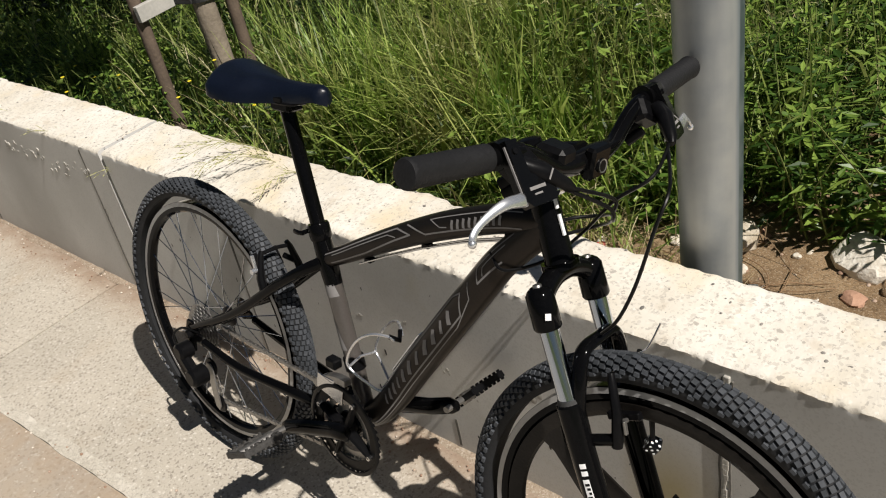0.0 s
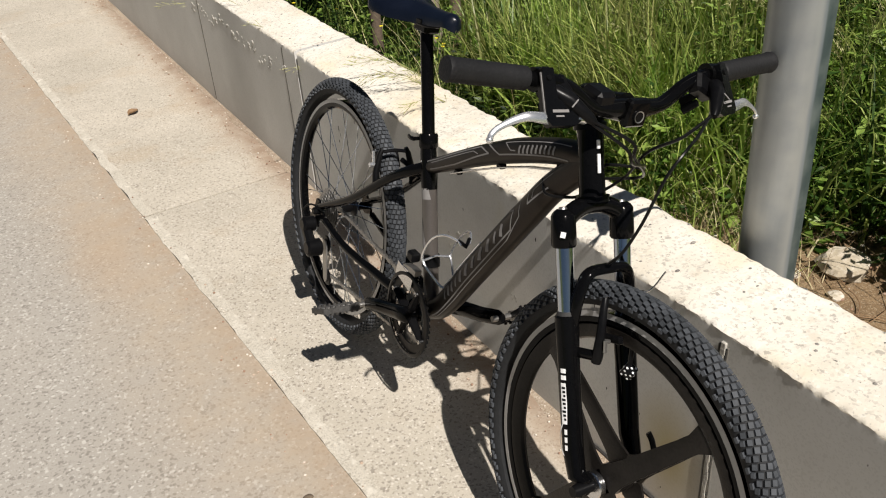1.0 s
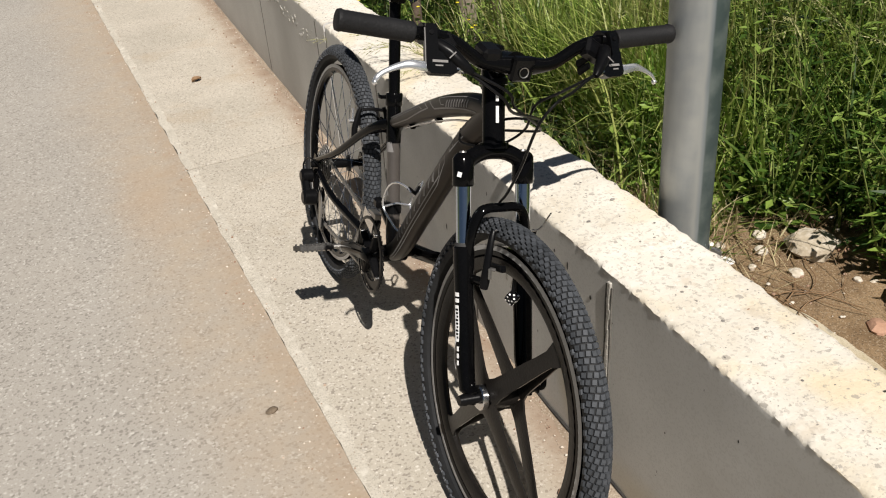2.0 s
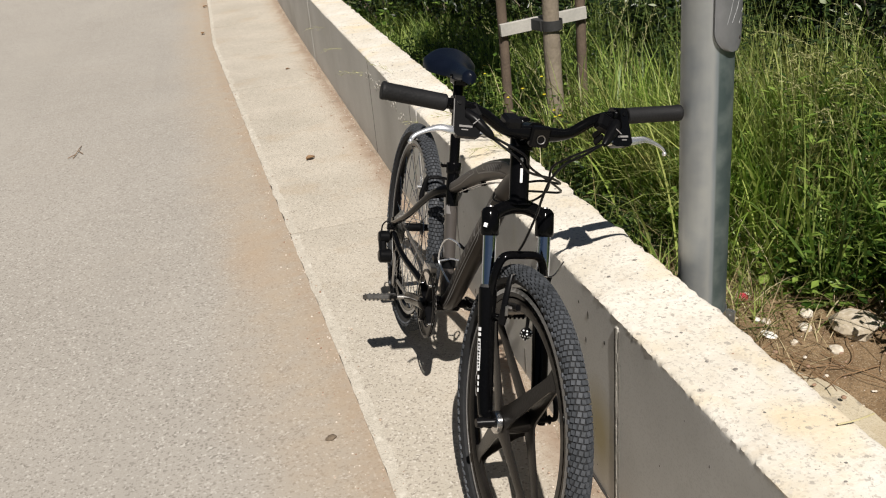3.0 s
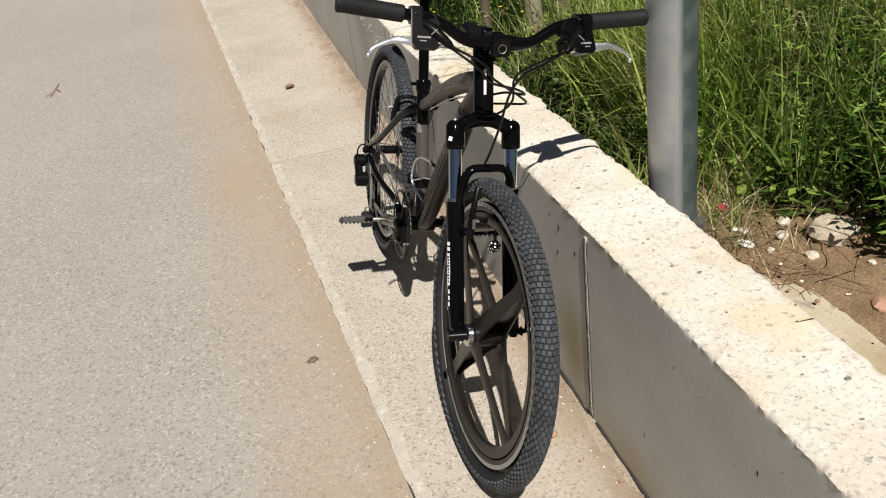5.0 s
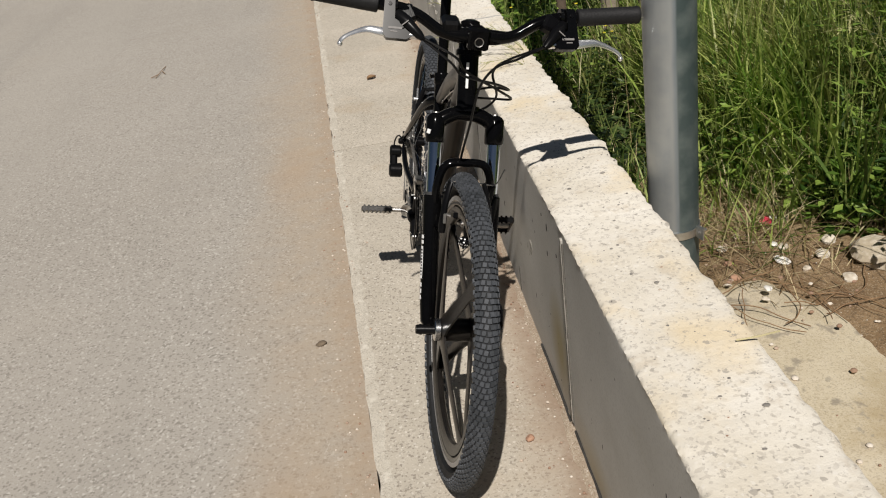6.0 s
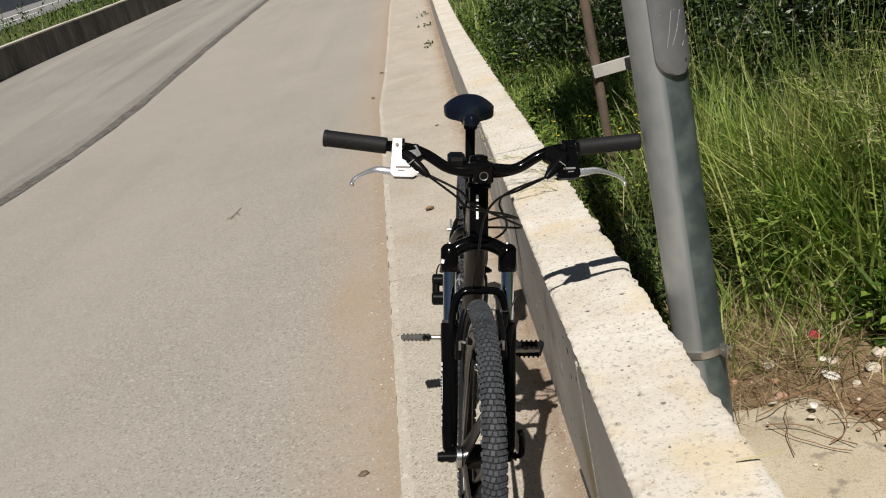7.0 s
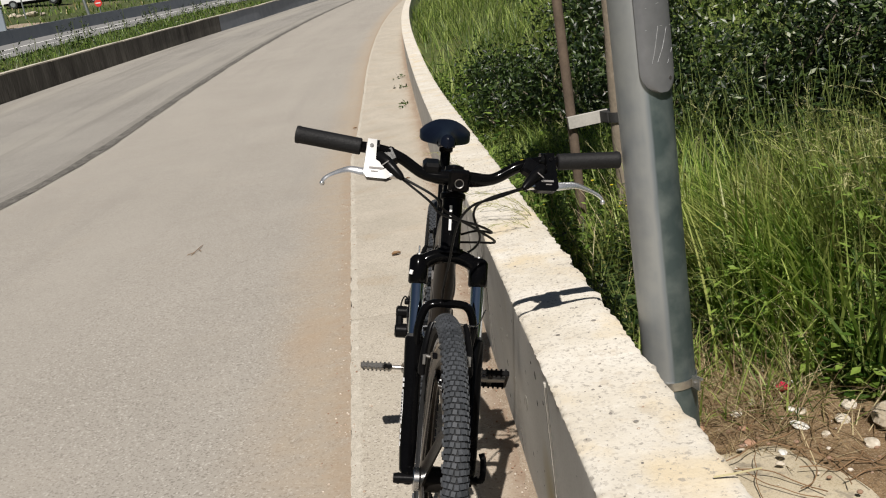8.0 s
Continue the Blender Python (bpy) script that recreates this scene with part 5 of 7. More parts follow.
# bottle cage of bright wire on the down tube
cg = Build()
for s in (-1, 1):
    cg.tube(spline([(0.622, s * 0.008, 0.556), (0.560, s * 0.010, 0.470), (0.512, s * 0.012, 0.400), (0.506, s * 0.014, 0.392), (0.494, s * 0.018, 0.394), (0.462, s * 0.030, 0.414), (0.446, s * 0.034, 0.426), (0.444, s * 0.036, 0.440),
                    (0.458, s * 0.037, 0.470), (0.482, s * 0.036, 0.500), (0.512, s * 0.030, 0.518), (0.536, s * 0.016, 0.516), (0.544, s * 0.010, 0.508)], 6), 0.0027, 8)
cg.tube([(0.446, -0.034, 0.428), (0.440, 0.0, 0.432), (0.446, 0.034, 0.428)], 0.0027, 8)
cage_w = part("bottle_cage", cg, M["bright_wire"], bike, "bright wire bottle cage")
part("plate", Build().box((0.120, 0.016, 0.003), Matrix.Translation((0.568, 0, 0.492)) @ pose(0, 0, 0, 0, -54), 0.3), M["bright_wire"], cage_w, "bright mounting plate")
part("end_cap", Build().tube([(0.536, -0.014, 0.515), (0.548, 0.0, 0.506), (0.536, 0.014, 0.515)], 0.0048, 10), M["matt_black"], cage_w, "black plastic end cap")

# fork
fork = part("fork", Build().tube([HT_B - SD * 0.006, HT_B + SD * 0.004], 0.0275, 20), M["black"], bike, "black suspension fork with chrome stanchions", STEER)
part("headset_cup", Build().tube([HT_T + SD * 0.004, HT_T - SD * 0.006, HT_T - SD * 0.010], [0.0265, 0.0265, 0.022], 20), M["matt_black"], fork)
LEG = 0.062
ax_pt = lambda d, s=0.0: HT_B + SD * d + Vector((0, s, 0))     # d metres down the steering axis
crown = Build()
crown.tube(spline([ax_pt(0.036, -LEG), ax_pt(0.020, -0.046), ax_pt(0.010, -0.022), ax_pt(0.008, 0), ax_pt(0.010, 0.022), ax_pt(0.020, 0.046), ax_pt(0.036, LEG)], 5), 0.0155, 14, 0.95, up=(-SD.x, 0, -SD.z))
part("crown", crown, M["black"], fork, "gloss black fork crown")
for s in (-1, 1):
    part("leg_cap", Build().tube([ax_pt(0.010, s * LEG), ax_pt(0.014, s * LEG), ax_pt(0.020, s * LEG), ax_pt(0.066, s * LEG), ax_pt(0.070, s * LEG)], [0.010, 0.0155, 0.0195, 0.0205, 0.018], 20), M["black"], fork)
    part("cap_bolt", Build().tube([ax_pt(0.012, s * LEG), ax_pt(0.007, s * LEG)], [0.0075, 0.006], 14), M["steel"], fork, "grey cap bolt")
    part("stanchion", Build().tube([ax_pt(0.06, s * LEG), ax_pt(0.21, s * LEG)], 0.0140, 20), M["chrome"], fork, "chrome stanchion")
    low = part("lower_leg", Build().tube([ax_pt(0.178, s * LEG), ax_pt(0.181, s * LEG), ax_pt(0.205, s * LEG), ax_pt(0.24, s * LEG), ax_pt(0.40, s * LEG) + Vector((0.004, 0, 0)), ax_pt(0.440, s * LEG) + Vector((0.012, 0, 0)), Vector(AX_F) + Vector((-0.006, s * 0.060, 0.006)), Vector(AX_F) + Vector((0.0, s * 0.060, -0.012))],
                                         [0.0170, 0.0195, 0.0195, 0.0185, 0.0175, 0.0155, 0.0120, 0.008], 18), M["black"], fork, "gloss black lower leg")
    part("wiper", Build().tube([ax_pt(0.172, s * LEG), ax_pt(0.181, s * LEG)], [0.0155, 0.0175], 18), M["rubber_dark"], low)
    if s < 0:
        legp = [ax_pt(0.262, s * LEG), ax_pt(0.41, s * LEG)]
        panel = part("decal", on_tube(legp, lambda q: 0.0186, 1.0, 0.16, 0.62, lambda q: 54 + 14 * abs(q - 0.4), 84, 8, wide=6), M["white"], low, "white decal panel with dark lettering bars")
        for k in range(9):
            q0 = 0.20 + 0.044 * k
            part("lettering_bar", on_tube(legp, lambda q: 0.0190, 1.0, q0, q0 + 0.026, 60, 79 - 4 * (k % 3), 2, wide=3), M["matt_black"], panel)
        for k in range(2):
            part("decal", on_tube(legp, lambda q: 0.0185, 1.0, 0.0 + 0.075 * k, 0.05 + 0.075 * k, 55, 82, 3, wide=4), M["white"], low, "white decal bar")
        part("decal", on_tube(legp, lambda q: 0.0181, 1.0, 0.62, 0.98, lambda q: 78 + 26 * math.sin((q - 0.62) / 0.36 * math.pi), lambda q: 85 + 28 * math.sin((q - 0.62) / 0.36 * math.pi), 10, wide=2), M["white"], low, "white decal arc")
        for k in range(3):
            part("decal", on_tube(legp, lambda q: 0.0181, 1.0, 0.68 + 0.09 * k, 0.74 + 0.09 * k, 56, 74, 3, wide=4), M["white"], low, "white decal bar")
        part("decal", Build().box((0.002, 0.008, 0.009), Matrix.Translation(ax_pt(0.048, s * LEG) + Vector((0.0225 * 0.72, -0.0160, 0.006))) @ pose(0, 0, 0, 0, -20, -46), 0.2), M["white"], fork, "small white square mark")
    else:
        legp = [ax_pt(0.262, s * LEG), ax_pt(0.41, s * LEG)]
        part("decal", on_tube(legp, lambda q: 0.0183, 1.0, 0.02, 0.7, -114, -107, 6, wide=2), M["white"], low, "white decal line")
    part("brake_boss", Build().tube([ax_pt(0.235, s * 0.052) + Vector((0.012, 0, 0)), ax_pt(0.235, s * 0.046) + Vector((0.046, 0, 0.012))], 0.0085, 12), M["black"], low)
arch = spline([ax_pt(0.198, -LEG) + Vector((0.006, 0.004, 0)), ax_pt(0.150, -0.056) + Vector((0.020, 0, 0.004)), ax_pt(0.110, -0.040) + Vector((0.028, 0, 0.006)), ax_pt(0.104, 0) + Vector((0.030, 0, 0.006)), ax_pt(0.110, 0.040) + Vector((0.028, 0, 0.006)), ax_pt(0.150, 0.056) + Vector((0.020, 0, 0.004)), ax_pt(0.198, LEG) + Vector((0.006, -0.004, 0))], 6)
part("arch", Build().tube(arch, 0.0115, 12, 0.75, up=(1, 0, 0)), M["black"], fork, "gloss black brake arch")
for s in (-1, 1):
    b0 = ax_pt(0.235, s * 0.047) + Vector((0.050, 0, 0.014))
    arm_ = part("front_brake", Build().tube([b0 + Vector((0, 0, -0.012)), b0, b0 + Vector((-0.006, -s * 0.002, 0.040)), b0 + Vector((-0.020, -s * 0.010, 0.078)), b0 + Vector((-0.025, -s * 0.014, 0.088))], [0.008, 0.009, 0.007, 0.006, 0.005], 10, 0.8), M["matt_black"], fork, "black linear-pull brake arm")
    part("pad", Build().box((0.052, 0.010, 0.012), Matrix.Translation(b0 + Vector((-0.004, -s * 0.022, 0.026))) @ pose(0, 0, 0, 0, -20), 0.35), M["matt_black"], arm_)
    part("spring", Build().box((0.004, 0.006, 0.020), Matrix.Translation(b0 + Vector((0.009, -s * 0.002, 0.022))) @ pose(0, 0, 0, 0, -14), 0.4).tube([b0 + Vector((0.002, -s * 0.004, 0.028)), b0 + Vector((0.004, -s * 0.014, 0.026))], 0.0036, 8), M["steel"], arm_, "bright spring and bolt")
nt_ = ax_pt(0.235, 0.047) + Vector((0.026, -0.012, 0.100))
part("brake_cable", Build().tube(spline([nt_ + Vector((0, -0.064, 0.004)), nt_ + Vector((0.004, -0.03, 0.006)), nt_, nt_ + Vector((0.006, 0.022, 0.004)), nt_ + Vector((0.016, 0.034, 0.040))], 5), 0.0016, 6), M["alloy"], fork, "bare steel brake cable")
part("noodle_boot", Build().tube([nt_ + Vector((-0.01, 0.016, -0.05)), nt_ + Vector((-0.004, 0.020, -0.004))], 0.0048, 8), M["cable"], fork)

# cockpit
TOP = HT_T - SD * 0.050
stem = part("stem", Build().tube([HT_T - SD * 0.008, HT_T - SD * 0.054], [0.0225, 0.0220], 18).tube([TOP + Vector((-0.010, 0, -0.012)), TOP + Vector((0.012, 0, -0.010)), Vector((0.880, 0, 0.905)), Vector((0.908, 0, 0.910))], [0.016, 0.0240, 0.0215, 0.0225], 16), M["black"], bike, "gloss black handlebar stem", STEER)
part("spacer", Build().tube([HT_T - SD * 0.009, HT_T - SD * 0.024], 0.0202, 20), M["matt_black"], stem)
part("top_cap", Build().tube([HT_T - SD * 0.054, HT_T - SD * 0.064, HT_T - SD * 0.068], [0.0205, 0.0195, 0.010], 20), M["black"], stem)
BAR = Vector((0.914, 0, 0.911))
part("face_plate", Build().box((0.016, 0.042, 0.044), Matrix.Translation(BAR + Vector((0.015, 0, -0.002))) @ pose(0, 0, 0, 0, 8), 0.5), M["black"], stem)
part("face_badge", Build().tube([BAR + Vector((0.0225, 0, -0.006)), BAR + Vector((0.0250, 0, -0.006))], [0.0100, 0.0095], 16), M["matt_black"], stem, "round black badge")
part("badge_ring", Build().lathe([(0.0075, 0.0), (0.0092, 0.0008), (0.0092, -0.0008)], tuple(BAR + Vector((0.0252, 0, -0.006))), (1, 0, 0), 24, close=True), M["steel"], stem, "thin silver ring")
part("stem_pad", Build().box((0.044, 0.036, 0.024), Matrix.Translation(BAR + Vector((-0.012, -0.054, 0.018))) @ pose(0, 0, 0, 0, 8), 0.5), M["matt_black"], stem, "black clamp-on mount beside the stem")
bar_pts = lambda s: [BAR, BAR + Vector((0, s * 0.045, 0)), BAR + Vector((-0.002, s * 0.075, 0.006)), BAR + Vector((-0.005, s * 0.115, 0.030)), BAR + Vector((-0.008, s * 0.150, 0.042)), BAR + Vector((-0.011, s * 0.20, 0.047)), BAR + Vector((-0.018, s * 0.322, 0.060))]
line = [p for p in reversed(spline(bar_pts(-1), 6))] + spline(bar_pts(1), 6)[1:]
bar = part("handlebar", Build().tube(line, [0.0112 + 0.0045 * math.exp(-(p.y / 0.05) ** 4) for p in line], 16), M["black"], bike, "gloss black riser handlebar", STEER)
for s in (-1, 1):
    g0, g1 = BAR + Vector((-0.0108, s * 0.196, 0.0467)), BAR + Vector((-0.0182, s * 0.325, 0.0603))
    dgr = (g1 - g0).normalized()
    part("grip", Build().tube([g0, g0 + dgr * 0.002, g0 + dgr * 0.120, g1 - dgr * 0.006, g1 - dgr * 0.001, g1], [0.0150, 0.0168, 0.0168, 0.0180, 0.0165, 0.012], 20), M["grip"], bar, "black rubber grip")
    c0 = BAR + Vector((-0.010, s * 0.172, 0.0452))
    yaw_l = -6.5 if s < 0 else 14
    lm = Matrix.Translation(c0) @ pose(0, 0, 0, 0, 0, yaw_l) @ Matrix(((0, 0.515, 0.857, 0), (s, 0, 0, 0), (0, -0.857, 0.515, 0), (0, 0, 0, 1)))   # outwards, down the face, off the face
    at = lambda o, d, n, lm=lm: lm @ Vector((o, d, n))
    shf = part("brake_lever", Build().tube([c0 + Vector((0, -s * 0.012, 0)), c0 + Vector((0, s * 0.012, 0))], 0.0172, 18).prism([(0.010, -0.010), (0.011, 0.062), (0.004, 0.070), (-0.034, 0.070), (-0.044, 0.064), (-0.042, 0.050), (-0.010, 0.032), (-0.008, -0.010)], 0.016, lm @ Matrix.Translation((0, 0, 0.016))), M["lever_black"], bike, "gloss black brake lever body with shifter", STEER)
    part("edge_trim", Build().box((0.0015, 0.060, 0.003), lm @ Matrix.Translation((0.0110, 0.026, 0.020)), 0.3), M["stripe"], shf, "thin bright edge")
    part("bolt", Build().tube([at(0.001, 0.004, 0.022), at(0.001, 0.004, 0.026)], 0.0038, 12), M["matt_black"], shf, "black clamp bolt")
    kl = 0.83 if s < 0 else 1.07
    blade = spline([at(o * kl, d, n_) for o, d, n_ in ((0.000, 0.058, 0.016), (0.020, 0.058, 0.020), (0.046, 0.056, 0.020), (0.070, 0.060, 0.014), (0.094, 0.068, 0.008), (0.106, 0.076, 0.005), (0.109, 0.083, 0.002))], 5)
    nb = len(blade)
    part("lever_blade", Build().tube(blade, [0.0096 - 0.0052 * min(1.0, 1.6 * i / (nb - 1)) for i in range(nb)], 12, 0.5, up=(-0.5, 0, 0.85)).ball(tuple(blade[-1]), 0.0052, 6, 10), M["bright_wire"], shf, "bright alloy lever blade")
    part("shifter", Build().tube([at(-0.014, 0.020, 0.010), at(-0.030, 0.034, 0.020), at(-0.058, 0.060, 0.024), at(-0.066, 0.067, 0.024)], [0.012, 0.0125, 0.0085, 0.005], 12).box((0.046, 0.034, 0.026), lm @ Matrix.Translation((-0.026, 0.016, -0.006)) @ pose(0, 0, 0, 0, 0, 30), 0.4), M["matt_black"], shf, "black gear shifter pod")
    part("name_bar", Build().box((0.016, 0.0020, 0.001), lm @ Matrix.Translation((-0.030, 0.042, 0.034)) @ pose(0, 0, 0, 0, 0, 42), 0.2), M["stripe"], shf, "pale lettering bar")
    for dz in (0.0, 0.013):
        part("thumb_lever", Build().tube([at(-0.030, 0.026 + dz, -0.016), at(-0.026, 0.030 + dz, -0.046)], [0.006, 0.008], 8, 0.5), M["matt_black"], shf)
    for o, d, wd, hh in ((-0.012, 0.050, 0.026, 0.0040), (-0.010, 0.057, 0.013, 0.0022)):
        part("name_bar", Build().box((wd, hh, 0.001), lm @ Matrix.Translation((o, d, 0.0245)), 0.2), M["stripe"], shf, "small pale bar of lettering")
    part("cable_adjuster", Build().tube([at(-0.040, 0.060, 0.018), at(-0.052, 0.061, 0.018), at(-0.060, 0.062, 0.018)], [0.0065, 0.0065, 0.004], 12), M["alloy"], shf, "bright cable adjuster")
part("name_bar", Build().box((0.022, 0.001, 0.005), Matrix.Translation((0.868, -0.0228, 0.914)) @ pose(0, 0, 0, 0, -8), 0.2), M["stripe"], stem, "small pale bar of lettering")
part("name_bar", Build().box((0.005, 0.001, 0.014), Matrix.Translation((0.884, -0.0220, 0.908)), 0.2), M["stripe"], stem, "small pale bar of lettering")

# outer cables
cab = {
    "front": [(0.964, 0.125, 0.911), (1.000, 0.065, 0.893), (1.022, 0.020, 0.880), (1.020, -0.005, 0.840), (1.004, -0.012, 0.762), (0.984, -0.016, 0.706), (0.960, -0.014, 0.675)],
    "rear": [(0.956, -0.116, 0.911), (0.985, -0.060, 0.876), (0.975, -0.030, 0.848), (0.930, 0.046, 0.822), (0.890, 0.082, 0.800), (0.850, 0.056, 0.792), (0.800, 0.018, 0.766)],
    "gear": [(0.962, -0.112, 0.912), (0.984, -0.050, 0.885), (0.972, -0.026, 0.856), (0.925, 0.054, 0.808), (0.880, 0.092, 0.778), (0.845, 0.060, 0.766), (0.800, 0.016, 0.752)],
    "gear_2": [(0.970, 0.122, 0.912), (0.984, 0.050, 0.886), (0.940, 0.034, 0.848), (0.880, 0.060, 0.780), (0.840, 0.032, 0.736), (0.800, -0.020, 0.726), (0.768, -0.010, 0.742)],
}
for pts in cab.values():
    part("cable", Build().tube(spline(pts, 8), 0.0026, 8), M["cable"], bike, "black cable housing", STEER)

# ---- the steel pole on its footing ----
POLE = Vector((0.557, 0.170))
PR = 0.0545
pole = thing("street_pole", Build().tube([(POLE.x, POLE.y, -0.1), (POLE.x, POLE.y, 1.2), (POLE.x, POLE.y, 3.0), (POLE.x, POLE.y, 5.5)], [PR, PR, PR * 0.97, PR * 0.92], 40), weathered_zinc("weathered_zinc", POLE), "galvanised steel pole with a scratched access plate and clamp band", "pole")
PN = radians(22)                                       # the plate looks towards -y and a little to +x
pn = Vector((math.sin(PN), -math.cos(PN), 0))
pt = Vector((math.cos(PN), math.sin(PN), 0))
pl = Build()
zs = [1.005 + 0.046 * (k / 14) ** 1.7 for k in range(14)] + [1.051 + 0.36 * k / 14 for k in range(15)]
wide = lambda z: 0.70 * math.sqrt(max(0.0, 1 - max(0.0, (1.051 - z) / 0.0465) ** 2)) + 0.02
rowp = 9
for lay, r in ((0, PR + 0.011), (1, PR - 0.003)):
    for z in zs:
        for j in range(rowp):
            an = PN + wide(z) * (-1 + 2 * j / (rowp - 1))
            rr = r - (0.003 if lay == 0 and j in (0, rowp - 1) else 0)
            pl.v.append((POLE.x + rr * math.sin(an), POLE.y - rr * math.cos(an), z))
nz = len(zs)
for i in range(nz - 1):
    for j in range(rowp - 1):
        a = i * rowp + j
        pl.f.append((a, a + 1, a + rowp + 1, a + rowp))
    for j, o in ((0, 0), (rowp - 1, 0)):
        a = i * rowp + j
        pl.f.append((a, a + rowp, a + rowp + nz * rowp, a + nz * rowp))
pl.f.append(tuple(range(rowp)) + tuple(nz * rowp + j for j in reversed(range(rowp))))
plate = part("access_plate", pl, M["plate"], pole, "dull grey access plate with scratches", smooth=50)


def on_pole(u, z, r=PR + 0.0122):
    an = PN + u
    return Vector((POLE.x + r * math.sin(an), POLE.y - r * math.cos(an), z))


for pts in ([(-0.45, 1.125), (0.05, 1.130), (0.5, 1.128)], [(-0.05, 1.130), (-0.22, 1.085), (-0.33, 1.062)], [(0.28, 1.126), (0.06, 1.090), (-0.15, 1.064), (0.2, 1.058), (0.5, 1.085)], [(-0.4, 1.165), (0.0, 1.172), (0.5, 1.170)], [(-0.3, 1.19), (-0.2, 1.21), (-0.1, 1.19), (0.0, 1.21), (0.1, 1.19)], [(0.2, 1.19), (0.2, 1.215), (0.4, 1.21)]):
    part("scratch", Build().tube([on_pole(u, z, PR + 0.0110) for u, z in pts], 0.00055, 5), M["scratch"], plate, "bright scratched line")
part("screw_hole", Build().tube([on_pole(0.28, 1.030, PR + 0.008), on_pole(0.28, 1.030, PR + 0.0118)], 0.0035, 10), M["joint"], plate)
bandm = Build().lathe([(PR + 0.001, -0.009), (PR + 0.003, -0.009), (PR + 0.003, 0.009), (PR + 0.001, 0.009)], (POLE.x, POLE.y, 0.387), (0, 0, 1), 48, close=True)
band = part("clamp_band", bandm, M["band"], pole, "worn steel clamp band")
ba = radians(20)
bp = Vector((POLE.x + (PR + 0.008) * math.sin(ba), POLE.y - (PR + 0.008) * math.cos(ba), 0.390))
part("clamp_end", Build().box((0.003, 0.018, 0.022), Matrix.Translation(bp + Vector((0.018, -0.004, 0.006))) @ pose(0, 0, 0, 0, 8, 24), 0.2).box((0.003, 0.026, 0.026), Matrix.Translation(bp + Vector((0.014, -0.008, 0.004))) @ pose(0, 0, 0, 0, 4, 16), 0.2).tube([bp + Vector((0.008, -0.010, 0.006)), bp + Vector((0.030, -0.002, 0.008))], 0.003, 8), M["band"], band, "bent ends of the steel band with a screw")

sl, n = Build(), 44
for j in range(n + 1):
    y = -2.2 + 2.64 * j / n
    far_ = 1.03 + 0.07 * bumps(3, y, 2.2) + 0.03 * bumps(4, y, 9)
    for i in range(13):
        x = 0.455 + (far_ - 0.455) * i / 12
        yy = y + (0.03 * bumps(x, 2, 5) if j == n else 0)
        sl.v.append((x, yy, 0.050 + 0.004 * bumps(x, y, 5) + 0.003 * bumps(x, y, 16, 1) - 0.034 * max(0.0, i / 12 - 0.72) / 0.28 - (0.03 * max(0, j - n + 4) / 4)))
for j in range(n):
    for i in range(12):
        sl.f.append((j * 13 + i, j * 13 + i + 1, (j + 1) * 13 + i + 1, (j + 1) * 13 + i))
for j in range(n):
    a = len(sl.v)
    sl.v += [(sl.v[j * 13 + 12][0], sl.v[j * 13 + 12][1], -0.06), (sl.v[(j + 1) * 13 + 12][0], sl.v[(j + 1) * 13 + 12][1], -0.06)]
    sl.f.append((j * 13 + 12, a, a + 1, (j + 1) * 13 + 12))
for i in range(12):
    a = len(sl.v)
    sl.v += [(sl.v[n * 13 + i][0], sl.v[n * 13 + i][1], -0.06), (sl.v[n * 13 + i + 1][0], sl.v[n * 13 + i + 1][1], -0.06)]
    sl.f.append((n * 13 + i, n * 13 + i + 1, a + 1, a))
thing("footing", sl, M["slab"], "stained ochre concrete footing behind the wall", "concrete footing", kind="structure", smooth=60)

# ---- the staked young tree ----
rt = random.Random(11)
tr = thing("young_tree", None, None, "young tree with a slim ridged trunk tied between stakes", "tree", m=pose(1.016, 2.270, bank(1.02, 2.27) - 0.05))
tk = [Vector((0.012 * bumps(0, z, 1.2), 0.012 * bumps(2, z, 1.2), z)) for z in [0.12 * k for k in range(22)]]
trunk = Build().tube(tk, [0.044 - 0.0010 * k + 0.0015 * math.sin(k * 2.7) for k in range(22)], 14)
part("trunk", trunk, M["bark"], tr, "grey-brown ridged trunk")
# Crown is out of view; shifted and thickened for the shade it casts.
leaf_pts = []
for k in range(14):
    a, z0 = k * 2.4, 1.70 + 0.07 * k
    p0 = Vector((0, 0, z0))
    p1 = p0 + Vector((math.cos(a) * 0.20 - 0.12, math.sin(a) * 0.24, 0.28))
    p2 = p0 + Vector((math.cos(a) * 0.24 - 0.20, math.sin(a) * 0.50, 0.42 + 0.1 * rt.random()))
    part("limb", Build().tube(spline([p0, p1, p2], 4), [0.011, 0.010, 0.009, 0.0085, 0.008, 0.007, 0.006, 0.005, 0.003], 7), M["bark"], tr)
    leaf_pts += [p0.lerp(p1, 0.5 + 0.5 * rt.random()) for _ in range(12)] + [p1.lerp(p2, rt.random() * 1.1) for _ in range(95)]


